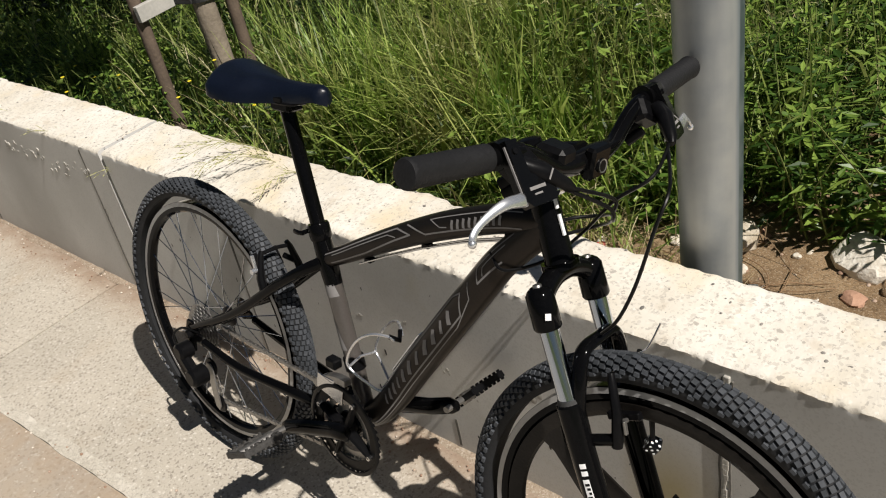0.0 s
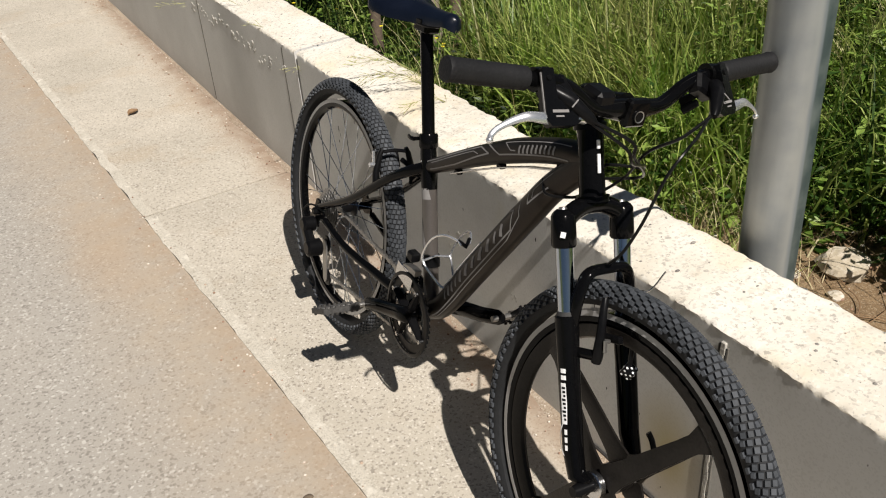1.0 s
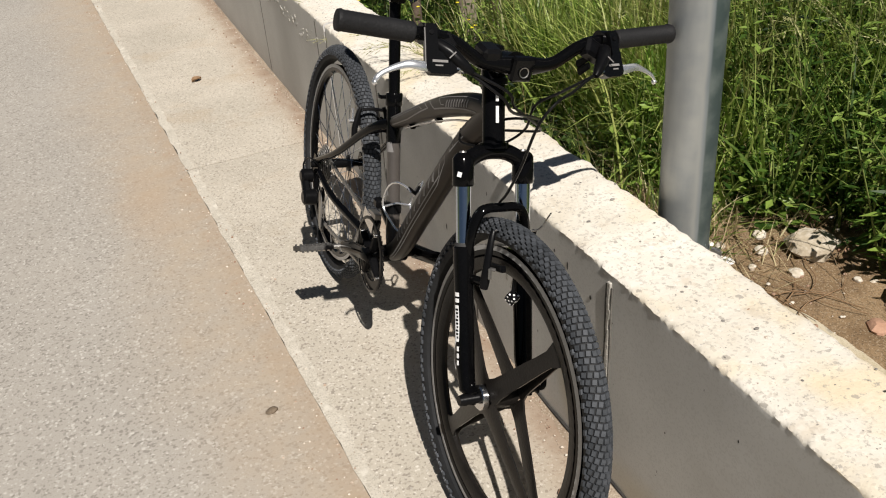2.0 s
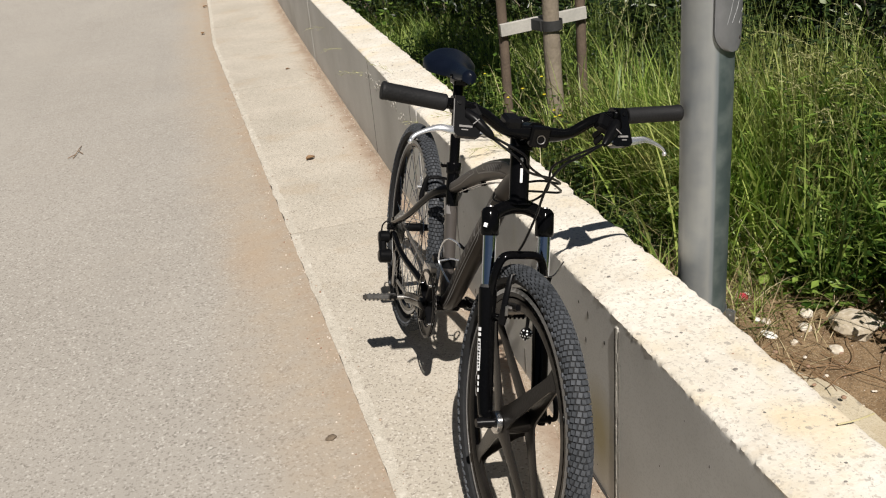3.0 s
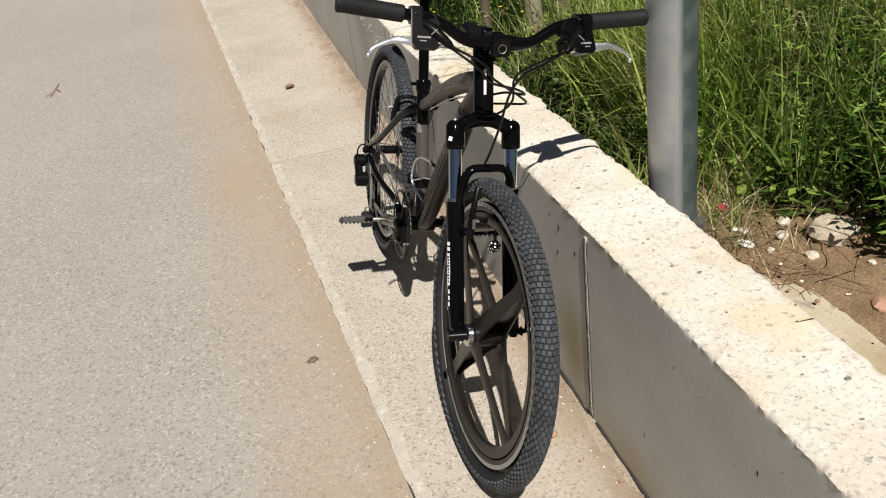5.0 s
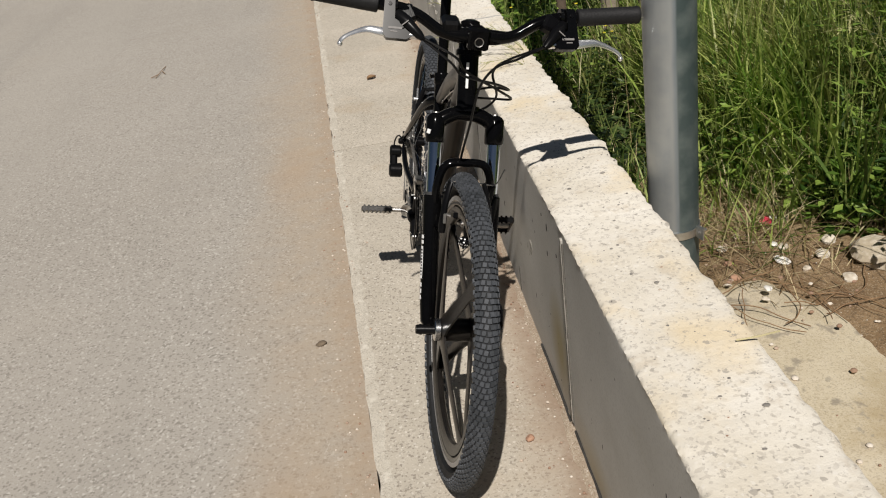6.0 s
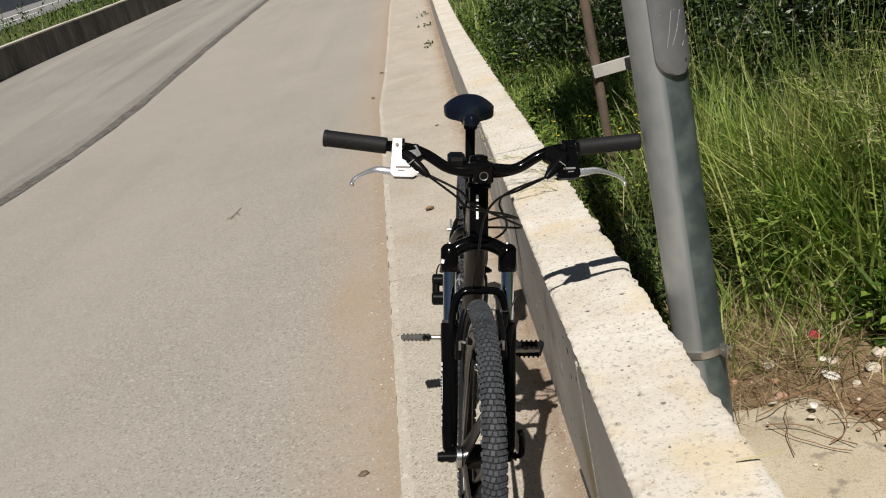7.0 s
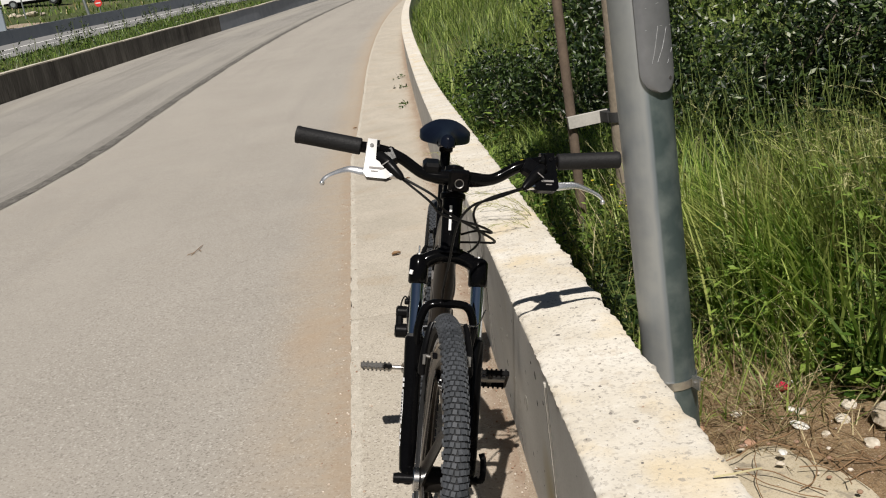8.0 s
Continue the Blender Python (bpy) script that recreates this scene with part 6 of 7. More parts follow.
def leaf_mesh(places, r):
    """Many small pointed leaves, each folded along its middle. places: (point, way, length, width, roll)."""
    V, F = [], []
    for p, d, ln, wd, roll in places:
        d = d.normalized()
        s = d.cross(Vector((0, 0, 1)))
        if s.length < 0.05:
            s = d.orthogonal()
        s.normalize()
        nrm = s.cross(d)
        s, nrm = s * math.cos(roll) + nrm * math.sin(roll), nrm * math.cos(roll) - s * math.sin(roll)
        o = len(V)
        mid = p + d * ln * 0.45 - nrm * wd * 0.18
        V += [p, mid + s * wd / 2 + nrm * wd * 0.15, p + d * ln - nrm * ln * 0.12, mid - s * wd / 2 + nrm * wd * 0.15, mid]
        F += [(o, o + 1, o + 4), (o + 1, o + 2, o + 4), (o + 2, o + 3, o + 4), (o + 3, o, o + 4)]
    b = Build()
    b.v, b.f = [tuple(v) for v in V], F
    return b


rv = lambda r: Vector((r.gauss(0, 1), r.gauss(0, 1), r.gauss(0, 1))).normalized()
pl_ = []
for p in leaf_pts:
    for _ in range(5):
        d = rv(rt)
        pl_.append((p + rv(rt) * 0.10 * rt.random(), Vector((d.x, d.y, d.z * 0.5 - 0.25)), rt.uniform(0.06, 0.10), rt.uniform(0.03, 0.05), rt.uniform(-0.6, 0.6)))
part("crown", leaf_mesh(pl_, rt), M["weed"], tr, "unseen leafy crown added to shade the weeds behind", smooth=0)
for x, y, r in ((0.823, 2.390, 0.023), (1.205, 2.396, 0.024)):
    thing("stake", Build().tube([(x, y, bank(x, y) - 0.15), (x + 0.003, y, 0.6), (x - 0.002, y + 0.004, 1.2), (x, y, 1.86), (x, y, 1.88)], [r, r, r * 0.97, r * 0.95, r * 0.8], 12), M["stake"], "round weathered brown tree stake", "stake", group="tree stakes")
thing("stake_rail", Build().box((0.42, 0.022, 0.055), pose(1.012, 2.362, 0.674, 0, -3, 1), 0.12), M["board"], "pale grey timber rail nailed across the stakes", "rail")
thing("tree_tie", Build().lathe([(0.045, -0.022), (0.049, -0.022), (0.049, 0.022), (0.045, 0.022)], (1.018, 2.274, 0.672), (0, 0, 1), 24, close=True).box((0.03, 0.09, 0.050), pose(0.970, 2.318, 0.672, 0, 0, 12), 0.2), M["rubber_dark"], "black rubber tie round the trunk", "tree tie")

# ---- grass, weeds and shrubs ----
rng = np.random.default_rng(3)


def blade_mesh(name, roots, length, width, tilt, curve, mat, label, az=None, seg=4):
    """Grass blades: roots (n, 3); all other numbers one per blade."""
    n = len(roots)
    if az is None:
        az = rng.uniform(0, 2 * np.pi, n)
    dx, dy = np.cos(az), np.sin(az)
    twist = rng.uniform(-0.5, 0.5, n)
    sx_, sy_ = -np.sin(az + twist), np.cos(az + twist)
    V = np.zeros((n, 2 * seg + 1, 3))
    p = roots.copy()
    for k in range(seg + 1):
        s = k / seg
        w = width * (1 - s ** 1.7) * (0.65 + 0.35 * min(1, s * 4)) / 2
        if k < seg:
            V[:, 2 * k, 0], V[:, 2 * k, 1], V[:, 2 * k, 2] = p[:, 0] - sx_ * w, p[:, 1] - sy_ * w, p[:, 2]
            V[:, 2 * k + 1, 0], V[:, 2 * k + 1, 1], V[:, 2 * k + 1, 2] = p[:, 0] + sx_ * w, p[:, 1] + sy_ * w, p[:, 2]
        else:
            V[:, 2 * seg] = p
        a = tilt + curve * (s + 0.5 / seg) ** 1.5
        st = length / seg
        p = p + np.stack([dx * np.sin(a) * st, dy * np.sin(a) * st, np.cos(a) * st], 1)
    q = 2 * seg + 1
    base = (np.arange(n) * q)[:, None]
    quads = np.concatenate([base + np.array([2 * k, 2 * k + 1, 2 * k + 3, 2 * k + 2]) for k in range(seg - 1)])
    tris = base + np.array([2 * seg - 2, 2 * seg - 1, 2 * seg])
    me = bpy.data.meshes.new(name)
    me.from_pydata(V.reshape(-1, 3).tolist(), [], quads.tolist() + tris.tolist())
    me.materials.append(mat)
    return thing(name, me, None, label, "grass", kind="stuff")


def spread(n, x0, x1, y0, y1, clump=0.0, clumps=60, keep=None):
    """Root places on the bank, in tufts where clump is set."""
    if clump:
        cx_, cy_ = rng.uniform(x0, x1, clumps), rng.uniform(y0, y1, clumps)
        i = rng.integers(0, clumps, n)
        x, y = cx_[i] + rng.normal(0, clump, n), cy_[i] + rng.normal(0, clump, n)
    else:
        x, y = rng.uniform(x0, x1, n), rng.uniform(y0, y1, n)
    pts = []
    for a, b in zip(x, y):
        a += bend(b)
        if a < 0.485 + bend(b) or (keep and not keep(a, b)):
            continue
        pts.append((a, b, bank(a, b) - 0.01))
    return np.array(pts)


def flow(pts, spread_=1.3, s=1.4):
    """The way each blade bows: alike within a tuft."""
    return np.array([3.0 + 4.2 * bumps(x, y, s, 6) + 1.6 * bumps(x, y, s * 4, 8) for x, y, _ in pts]) + rng.normal(0, spread_, len(pts))


def bare(a, b):
    """Whether grass grows there: not on the footing, thinly on the stony patch."""
    if (a - 1.02) ** 2 + (b - 0.68) ** 2 < 0.036:
        return False
    edge = 0.50 + 0.35 * max(0.0, 1 - abs(a - 0.95) / 0.5) + 0.12 * bumps(a, b, 3)
    if b < edge - 0.1 and a < 1.45:
        return False
    if a < 1.04 and b < 2.0 + 0.25 * bumps(a, b, 4):
        return rng.random() < 0.04
    if b > 1.95 + 0.2 * bumps(a, b, 3) and a < 1.25 and b < 3.4:
        return rng.random() < 0.35
    if a > 1.45 and b < 1.15 + 0.15 * bumps(a, b, 3):
        return rng.random() < 0.22
    if b < 1.08 + 0.2 * bumps(a, b, 4) and a < 1.46:
        return rng.random() < 0.22
    return True


def U(a, b, n):
    return rng.uniform(a, b, n)


r0 = spread(12500, 0.49, 2.1, 0.35, 3.6, 0.075, 270, lambda a, b: bare(a, b) and (b < 1.8 or a < 1.15 or rng.random() < 0.55))
n = len(r0)
near = np.clip((r0[:, 0] - 0.45) / 0.8, 0.55, 1.0)
blade_mesh("tall_grass", r0, U(0.22, 0.70, n) * near, U(0.006, 0.0165, n), U(0.0, 0.55, n), U(0.15, 1.6, n), M["grass"], "tall tangled green grass on the bank", flow(r0, 1.9))
r0 = spread(5000, 0.49, 2.0, 0.40, 3.2, 0, 0, bare)
n = len(r0)
blade_mesh("short_grass", r0, U(0.10, 0.34, n), U(0.005, 0.012, n), U(0.0, 0.9, n), U(0.2, 1.9, n), M["grass"], "short green grass between the tufts")
r0 = spread(2400, 0.5, 2.0, 0.15, 2.6, 0.12, 150, bare)
n = len(r0)
blade_mesh("dry_grass", r0, U(0.15, 0.60, n), U(0.0025, 0.0060, n), U(0.0, 0.6, n), U(0.1, 1.2, n), M["straw"], "dry straw-coloured grass blades", flow(r0, 1.0))
r0 = spread(19000, 0.49, 3.4, 3.3, 9.5, 0.16, 520)
n = len(r0)
near = np.clip((r0[:, 0] - 0.30) / 0.9, 0.5, 1.0)
blade_mesh("tall_grass", r0, U(0.22, 0.58, n) * near, U(0.005, 0.011, n), U(0.0, 0.5, n), U(0.3, 2.1, n), M["grass"], "tall green grass further along the bank", flow(r0))
r0 = spread(9000, 0.49, 8.0, 9.5, 34.0, 0.5, 300)
n = len(r0)
blade_mesh("far_grass", r0, U(0.35, 0.7, n), U(0.012, 0.03, n), U(0.0, 0.5, n), U(0.3, 1.8, n), M["grass"], "tall green grass far along the bank", seg=3)
r0 = spread(4000, 3.2, 7.5, -2.5, 2.0, 0.25, 160)
n = len(r0)
blade_mesh("tall_grass", r0, U(0.3, 0.6, n), U(0.005, 0.010, n), U(0.0, 0.5, n), U(0.3, 1.8, n), M["grass"], "tall green grass high on the bank", seg=3)
# Blades in the brighter grass colour, added to lift the sunlit tufts.
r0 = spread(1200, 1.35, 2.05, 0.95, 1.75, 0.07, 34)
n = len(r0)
blade_mesh("rye_grass", r0, U(0.40, 0.80, n), U(0.008, 0.017, n), U(0.15, 0.75, n), U(0.4, 1.5, n), M["lit_grass"], "long grass in a sunlit colour arching over the stony patch", U(2.3, 4.3, n), seg=5)
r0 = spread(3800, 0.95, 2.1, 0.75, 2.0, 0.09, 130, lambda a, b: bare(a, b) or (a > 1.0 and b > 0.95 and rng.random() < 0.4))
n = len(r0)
blade_mesh("rye_grass", r0, U(0.30, 0.68, n), U(0.007, 0.016, n), U(0.0, 0.38, n), U(0.1, 1.1, n), M["lit_grass"], "grass in a sunlit colour mixed into the tufts", flow(r0, 1.9), seg=5)
r0 = spread(8500, 0.55, 2.1, 0.60, 2.6, 0.10, 220, lambda a, b: (b > 1.0 and a > 0.98) or a > 1.35 or b > 2.0 or rng.random() < 0.10)
n = len(r0)
blade_mesh("dry_undergrowth", r0, U(0.05, 0.24, n), U(0.003, 0.008, n), U(0.2, 1.2, n), U(0.2, 1.4, n), M["straw"], "short yellow-brown dry grass under the green blades", seg=3)
# dry stalks lying on the stony soil
r0 = spread(700, 0.58, 1.6, 0.46, 1.05, 0.09, 60)
r0[:, 2] += 0.05
n = len(r0)
blade_mesh("fallen_straw", r0, U(0.06, 0.22, n), U(0.0012, 0.0026, n), U(1.15, 1.5, n), U(0.05, 0.5, n), M["dead_straw"], "dead straw lying on the soil", seg=3)


r0 = spread(1100, 0.56, 1.5, 0.36, 1.15, 0.07, 70)
n = len(r0)
blade_mesh("straw_tangle", r0, U(0.07, 0.26, n), U(0.0016, 0.0042, n), U(0.5, 1.45, n), U(0.1, 0.9, n), M["dead_straw"], "tangled dead straw over the soil by the pole", seg=4)
r0 = spread(700, 0.62, 1.55, 0.58, 1.25, 0.06, 60)
n = len(r0)
blade_mesh("sparse_grass", r0, U(0.08, 0.30, n), U(0.003, 0.008, n), U(0.2, 1.2, n), U(0.2, 1.4, n), M["grass"], "thin green grass creeping over the soil", seg=4)


# More of the brighter blades, light put into their colour.
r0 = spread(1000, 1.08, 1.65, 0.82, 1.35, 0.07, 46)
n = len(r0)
blade_mesh("rye_grass", r0, U(0.14, 0.42, n), U(0.005, 0.012, n), U(0.0, 0.8, n), U(0.2, 1.5, n), M["lit_grass"], "yellowing grass in a sunlit colour behind the stony patch", seg=4)
r0 = spread(900, 1.05, 1.65, 0.80, 1.30, 0.08, 46)
n = len(r0)
blade_mesh("dry_grass", r0, U(0.12, 0.40, n), U(0.002, 0.005, n), U(0.1, 1.0, n), U(0.1, 1.2, n), M["straw"], "dry straw behind the stony patch", seg=4)


def seed_stalks(name, specs, label):
    """Arching stalks with open seed heads; specs: (root, way, length, arch)."""
    st, hd = Build(), []
    r = random.Random(21)
    for root, az, ln, arch in specs:
        p, pts = Vector(root), []
        for k in range(11):
            pts.append(p.copy())
            a = 0.12 + arch * (k / 10) ** 1.4
            p += Vector((math.cos(az) * math.sin(a), math.sin(az) * math.sin(a), math.cos(a))) * ln / 10
        st.tube(pts, [0.0013 - 0.00008 * k for k in range(11)], 4, caps=False)
        for k in range(5, 11):
            d = (pts[k] - pts[k - 1]).normalized()
            for _ in range(5):
                q = pts[k - 1].lerp(pts[k], r.random())
                o = (d + rv(r) * 0.55).normalized()
                for e in range(3):
                    hd.append((q + o * (0.004 + 0.010 * e), o, 0.013, 0.0032, r.uniform(-1, 1)))
    ob = thing(name, st, M["seed"], label, "grass", kind="stuff")
    part("seed_head", leaf_mesh(hd, r), M["seed"], ob, "pale seed heads", smooth=0)["kind"] = "stuff"


rs = random.Random(8)
sp = []
for x, y, az, ln, arch in ((0.50, 1.26, 172, 0.42, 1.75), (0.50, 1.22, 160, 0.40, 1.8), (0.51, 1.30, 178, 0.46, 1.7), (0.50, 1.16, 190, 0.36, 1.9), (0.52, 1.36, 165, 0.40, 1.6), (0.50, 0.50, 215, 0.24, 2.4), (0.50, 0.47, 235, 0.22, 2.5),
                           (0.52, 1.9, 200, 0.62, 1.3), (0.55, 2.1, 170, 0.66, 1.2), (0.52, 2.35, 150, 0.7, 1.2), (0.51, 3.1, 175, 0.6, 1.7), (0.51, 3.9, 185, 0.6, 1.7), (0.51, 4.6, 180, 0.6, 1.7)):
    sp.append(((x, y, bank(x, y) + (0.30 if ln < 0.5 else 0.0)), radians(az), ln, arch))
seed_stalks("seed_grass", sp, "seeding grass stalks bowing over the wall top")
sp = []
for k in range(34):
    x, y = rs.uniform(0.7, 2.0), rs.uniform(0.6, 4.5)
    if bare(x, y):
        sp.append(((x, y, bank(x, y)), rs.uniform(0, 6.28), rs.uniform(0.5, 0.95), rs.uniform(0.5, 1.4)))
for k in range(40):
    x, y = rs.uniform(1.35, 2.0), rs.uniform(0.5, 1.5)
    sp.append(((x, y, bank(x, y)), rs.uniform(2.6, 4.4), rs.uniform(0.6, 1.0), rs.uniform(0.9, 1.7)))
seed_stalks("seed_grass", sp, "tall seeding grass stalks among the green blades")


def weed_patch(name, spots, label, size, mat, r, slim=1.0):
    """Leafy weeds: spots (x, y, height, leaves); slim: how narrow the leaves are."""
    st, lv = Build(), []
    for x, y, h, k in spots:
        root = Vector((x, y, bank(x, y) - 0.01))
        lean = Vector((r.gauss(0, 0.16), r.gauss(0, 0.16), 1)) * h
        mid = root + lean * 0.5 + Vector((r.gauss(0, 0.03), r.gauss(0, 0.03), 0))
        st.tube([root, mid, root + lean], [0.0032, 0.0024, 0.0012], 4, caps=False)
        for i in range(k):
            t = 0.1 + 0.9 * (i + r.random()) / k
            p = root.lerp(mid, t * 2) if t < 0.5 else mid.lerp(root + lean, t * 2 - 1)
            a = i * 2.4 + r.uniform(-0.5, 0.5)
            s = size * (1.15 - 0.55 * t) * r.uniform(0.7, 1.25)
            d = Vector((math.cos(a), math.sin(a), r.uniform(-0.35, 0.55)))
            lv.append((p + d.normalized() * 0.015, d, s, s * slim * r.uniform(0.40, 0.62), r.uniform(-0.4, 0.4)))
    ob = thing(name, st, M["stem"], label, "weeds", kind="stuff")
    part("leaf", leaf_mesh(lv, r), mat, ob, smooth=0)["kind"] = "stuff"


rw = random.Random(17)
weed_patch("leafy_weeds", [(rw.uniform(1.3, 2.9), rw.uniform(-0.7, 1.25), rw.uniform(0.16, 0.60), 28) for _ in range(680)], "upright leafy green weeds by the stony patch", 0.068, M["weed"], rw, 0.58)
weed_patch("leafy_weeds", [(rw.uniform(0.52, 1.4), rw.uniform(1.95, 4.4), rw.uniform(0.14, 0.42), 17) for _ in range(420)], "leafy green weeds round the tree stakes", 0.055, M["weed"], rw)
weed_patch("leafy_weeds", [(rw.gauss(1.36, 0.12), rw.gauss(0.74, 0.09), rw.uniform(0.06, 0.24), 11) for _ in range(90)], "low broad-leaved weeds on the soil", 0.066, M["weed"], rw)
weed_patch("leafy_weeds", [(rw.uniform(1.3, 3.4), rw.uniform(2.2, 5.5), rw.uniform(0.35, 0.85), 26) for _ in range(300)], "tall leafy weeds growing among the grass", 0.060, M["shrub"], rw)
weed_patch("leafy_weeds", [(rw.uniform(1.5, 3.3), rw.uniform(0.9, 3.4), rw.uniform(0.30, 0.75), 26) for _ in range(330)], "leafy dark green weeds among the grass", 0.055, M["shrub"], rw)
weed_patch("leafy_weeds", [(rw.uniform(0.95, 1.9), rw.uniform(0.9, 2.4), rw.uniform(0.15, 0.48), 20) for _ in range(240)], "small leafy weeds in the tall grass", 0.042, M["weed"], rw)
# Dark leaves fill the gap by the pole, standing in for shade.
weed_patch("leafy_weeds", [(rw.uniform(0.5, 0.64), rw.uniform(0.55, 1.3), rw.uniform(0.08, 0.26), 14) for _ in range(60)], "low weeds darkened for the shade behind the wall", 0.040, M["shrub"], rw)
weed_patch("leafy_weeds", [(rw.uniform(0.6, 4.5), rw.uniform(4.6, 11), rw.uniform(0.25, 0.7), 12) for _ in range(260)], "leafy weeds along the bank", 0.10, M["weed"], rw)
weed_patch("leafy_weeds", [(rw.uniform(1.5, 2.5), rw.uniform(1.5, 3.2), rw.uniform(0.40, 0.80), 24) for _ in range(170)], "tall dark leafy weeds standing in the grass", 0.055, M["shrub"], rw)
# Same dark leaf colour, painted in where the bank lies in shade.
weed_patch("leafy_weeds", [(rw.uniform(0.58, 0.98), rw.uniform(1.1, 2.1), rw.uniform(0.10, 0.34), 16) for _ in range(90)], "low weeds with dark leaves for the shade behind the wall", 0.045, M["shrub"], rw)

fl = Build()
for k in range(38):
    x, y = (rw.uniform(0.55, 1.05), rw.uniform(1.95, 3.0)) if k < 30 else (rw.uniform(0.6, 2.5), rw.uniform(2.8, 5.0))
    z = bank(x, y) + rw.uniform(0.22, 0.46)
    for i in range(5):
        a = i * 1.2566
        fl.ball((x + 0.0045 * math.cos(a), y + 0.0045 * math.sin(a), z), 0.0040, 3, 5, (1, 1, 0.4))
ob = thing("yellow_flowers", fl, M["petal"], "small yellow wild flowers among the weeds", "flowers", kind="stuff")
fs = Build()
for i in range(0, len(fl.v), 5 * 20):
    x, y, z = fl.v[i]
    fs.tube([(x, y, bank(x, y)), (x, y, z)], 0.0011, 3, caps=False)
part("stem", fs, M["stem"], ob)["kind"] = "stuff"


def shrub(x, y, rx_, ry_, h, leaves, size, mat, label, seed, pale=0):
    r = random.Random(seed)
    z0 = bank(x, y)
    ob = thing("shrub", None, None, label, "shrub", m=pose(x, y, z0 - 0.03), group="shrubs on the bank")
    br, tips = Build(), []
    for k in range(16):
        a, o = r.uniform(0, 6.28), r.uniform(0.25, 1.0)
        tip = Vector((math.cos(a) * rx_ * o * 0.9, math.sin(a) * ry_ * o * 0.9, h * (1 - 0.45 * o * o) * r.uniform(0.7, 1.0)))
        m1 = tip * 0.5 + Vector((r.gauss(0, 0.08), r.gauss(0, 0.08), 0.08))
        br.tube(spline([(0.06 * math.cos(a), 0.06 * math.sin(a), 0), m1, tip], 3), [0.014, 0.012, 0.010, 0.008, 0.006, 0.005, 0.003], 5, caps=False)
        tips += [m1, tip, m1.lerp(tip, 0.5)]
    part("branch", br, M["bark"], ob)
    sets = [[], []]
    knots = [t + rv(r) * 0.12 for t in tips for _ in range(4)]
    for i in range(leaves):
        c = knots[r.randrange(len(knots))]
        p = c + rv(r) * r.uniform(0.05, 0.30)
        p.z = max(0.04, p.z)
        d = rv(r) + Vector((p.x, p.y, p.z * 0.3)).normalized() * 0.6
        s = size * r.uniform(0.6, 1.3)
        sets[1 if pale and r.random() < pale else 0].append((p, d, s, s * r.uniform(0.35, 0.55), r.uniform(-1, 1)))
    part("foliage", leaf_mesh(sets[0], r), mat, ob, smooth=0)
    if pale:
        part("pale_foliage", leaf_mesh(sets[1], r), M["pale_leaf"], ob, "grey-white small leaves", smooth=0)


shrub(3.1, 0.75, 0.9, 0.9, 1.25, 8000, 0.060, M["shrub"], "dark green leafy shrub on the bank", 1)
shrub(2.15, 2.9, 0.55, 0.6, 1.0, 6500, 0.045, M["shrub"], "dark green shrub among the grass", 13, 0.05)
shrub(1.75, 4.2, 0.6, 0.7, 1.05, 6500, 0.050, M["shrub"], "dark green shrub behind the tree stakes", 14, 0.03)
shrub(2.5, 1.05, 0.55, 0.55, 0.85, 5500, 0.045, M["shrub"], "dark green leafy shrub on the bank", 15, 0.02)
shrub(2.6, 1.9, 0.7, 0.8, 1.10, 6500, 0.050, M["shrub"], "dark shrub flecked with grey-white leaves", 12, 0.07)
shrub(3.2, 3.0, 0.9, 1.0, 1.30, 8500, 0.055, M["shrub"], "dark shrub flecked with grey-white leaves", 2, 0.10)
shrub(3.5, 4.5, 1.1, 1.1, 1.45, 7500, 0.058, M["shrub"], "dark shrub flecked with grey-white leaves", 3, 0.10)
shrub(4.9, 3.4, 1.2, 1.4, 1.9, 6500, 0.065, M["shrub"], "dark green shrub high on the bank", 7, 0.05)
# Near-black leaves here also carry the shade behind the stakes.
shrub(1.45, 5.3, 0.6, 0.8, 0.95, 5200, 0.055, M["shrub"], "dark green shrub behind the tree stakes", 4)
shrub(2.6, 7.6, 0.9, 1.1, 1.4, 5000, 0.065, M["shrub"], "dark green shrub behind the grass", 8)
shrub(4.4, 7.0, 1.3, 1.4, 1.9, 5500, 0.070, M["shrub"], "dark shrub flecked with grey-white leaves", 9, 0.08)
# Two low shrubs kept dark to stand in for shade on the bank.
shrub(1.0, 6.4, 0.42, 0.7, 0.55, 3600, 0.050, M["shrub"], "low shrub darkened for the shade behind the wall", 31)
shrub(1.15, 8.6, 0.5, 0.9, 0.7, 3600, 0.060, M["shrub"], "low shrub darkened for the shade behind the wall", 32)
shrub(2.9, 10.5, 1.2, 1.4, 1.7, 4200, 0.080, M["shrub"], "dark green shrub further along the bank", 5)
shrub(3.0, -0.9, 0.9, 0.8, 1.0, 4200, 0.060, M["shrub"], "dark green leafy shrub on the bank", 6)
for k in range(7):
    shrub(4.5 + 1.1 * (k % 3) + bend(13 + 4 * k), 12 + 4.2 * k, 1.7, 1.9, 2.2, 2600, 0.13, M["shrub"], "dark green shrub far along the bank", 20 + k)

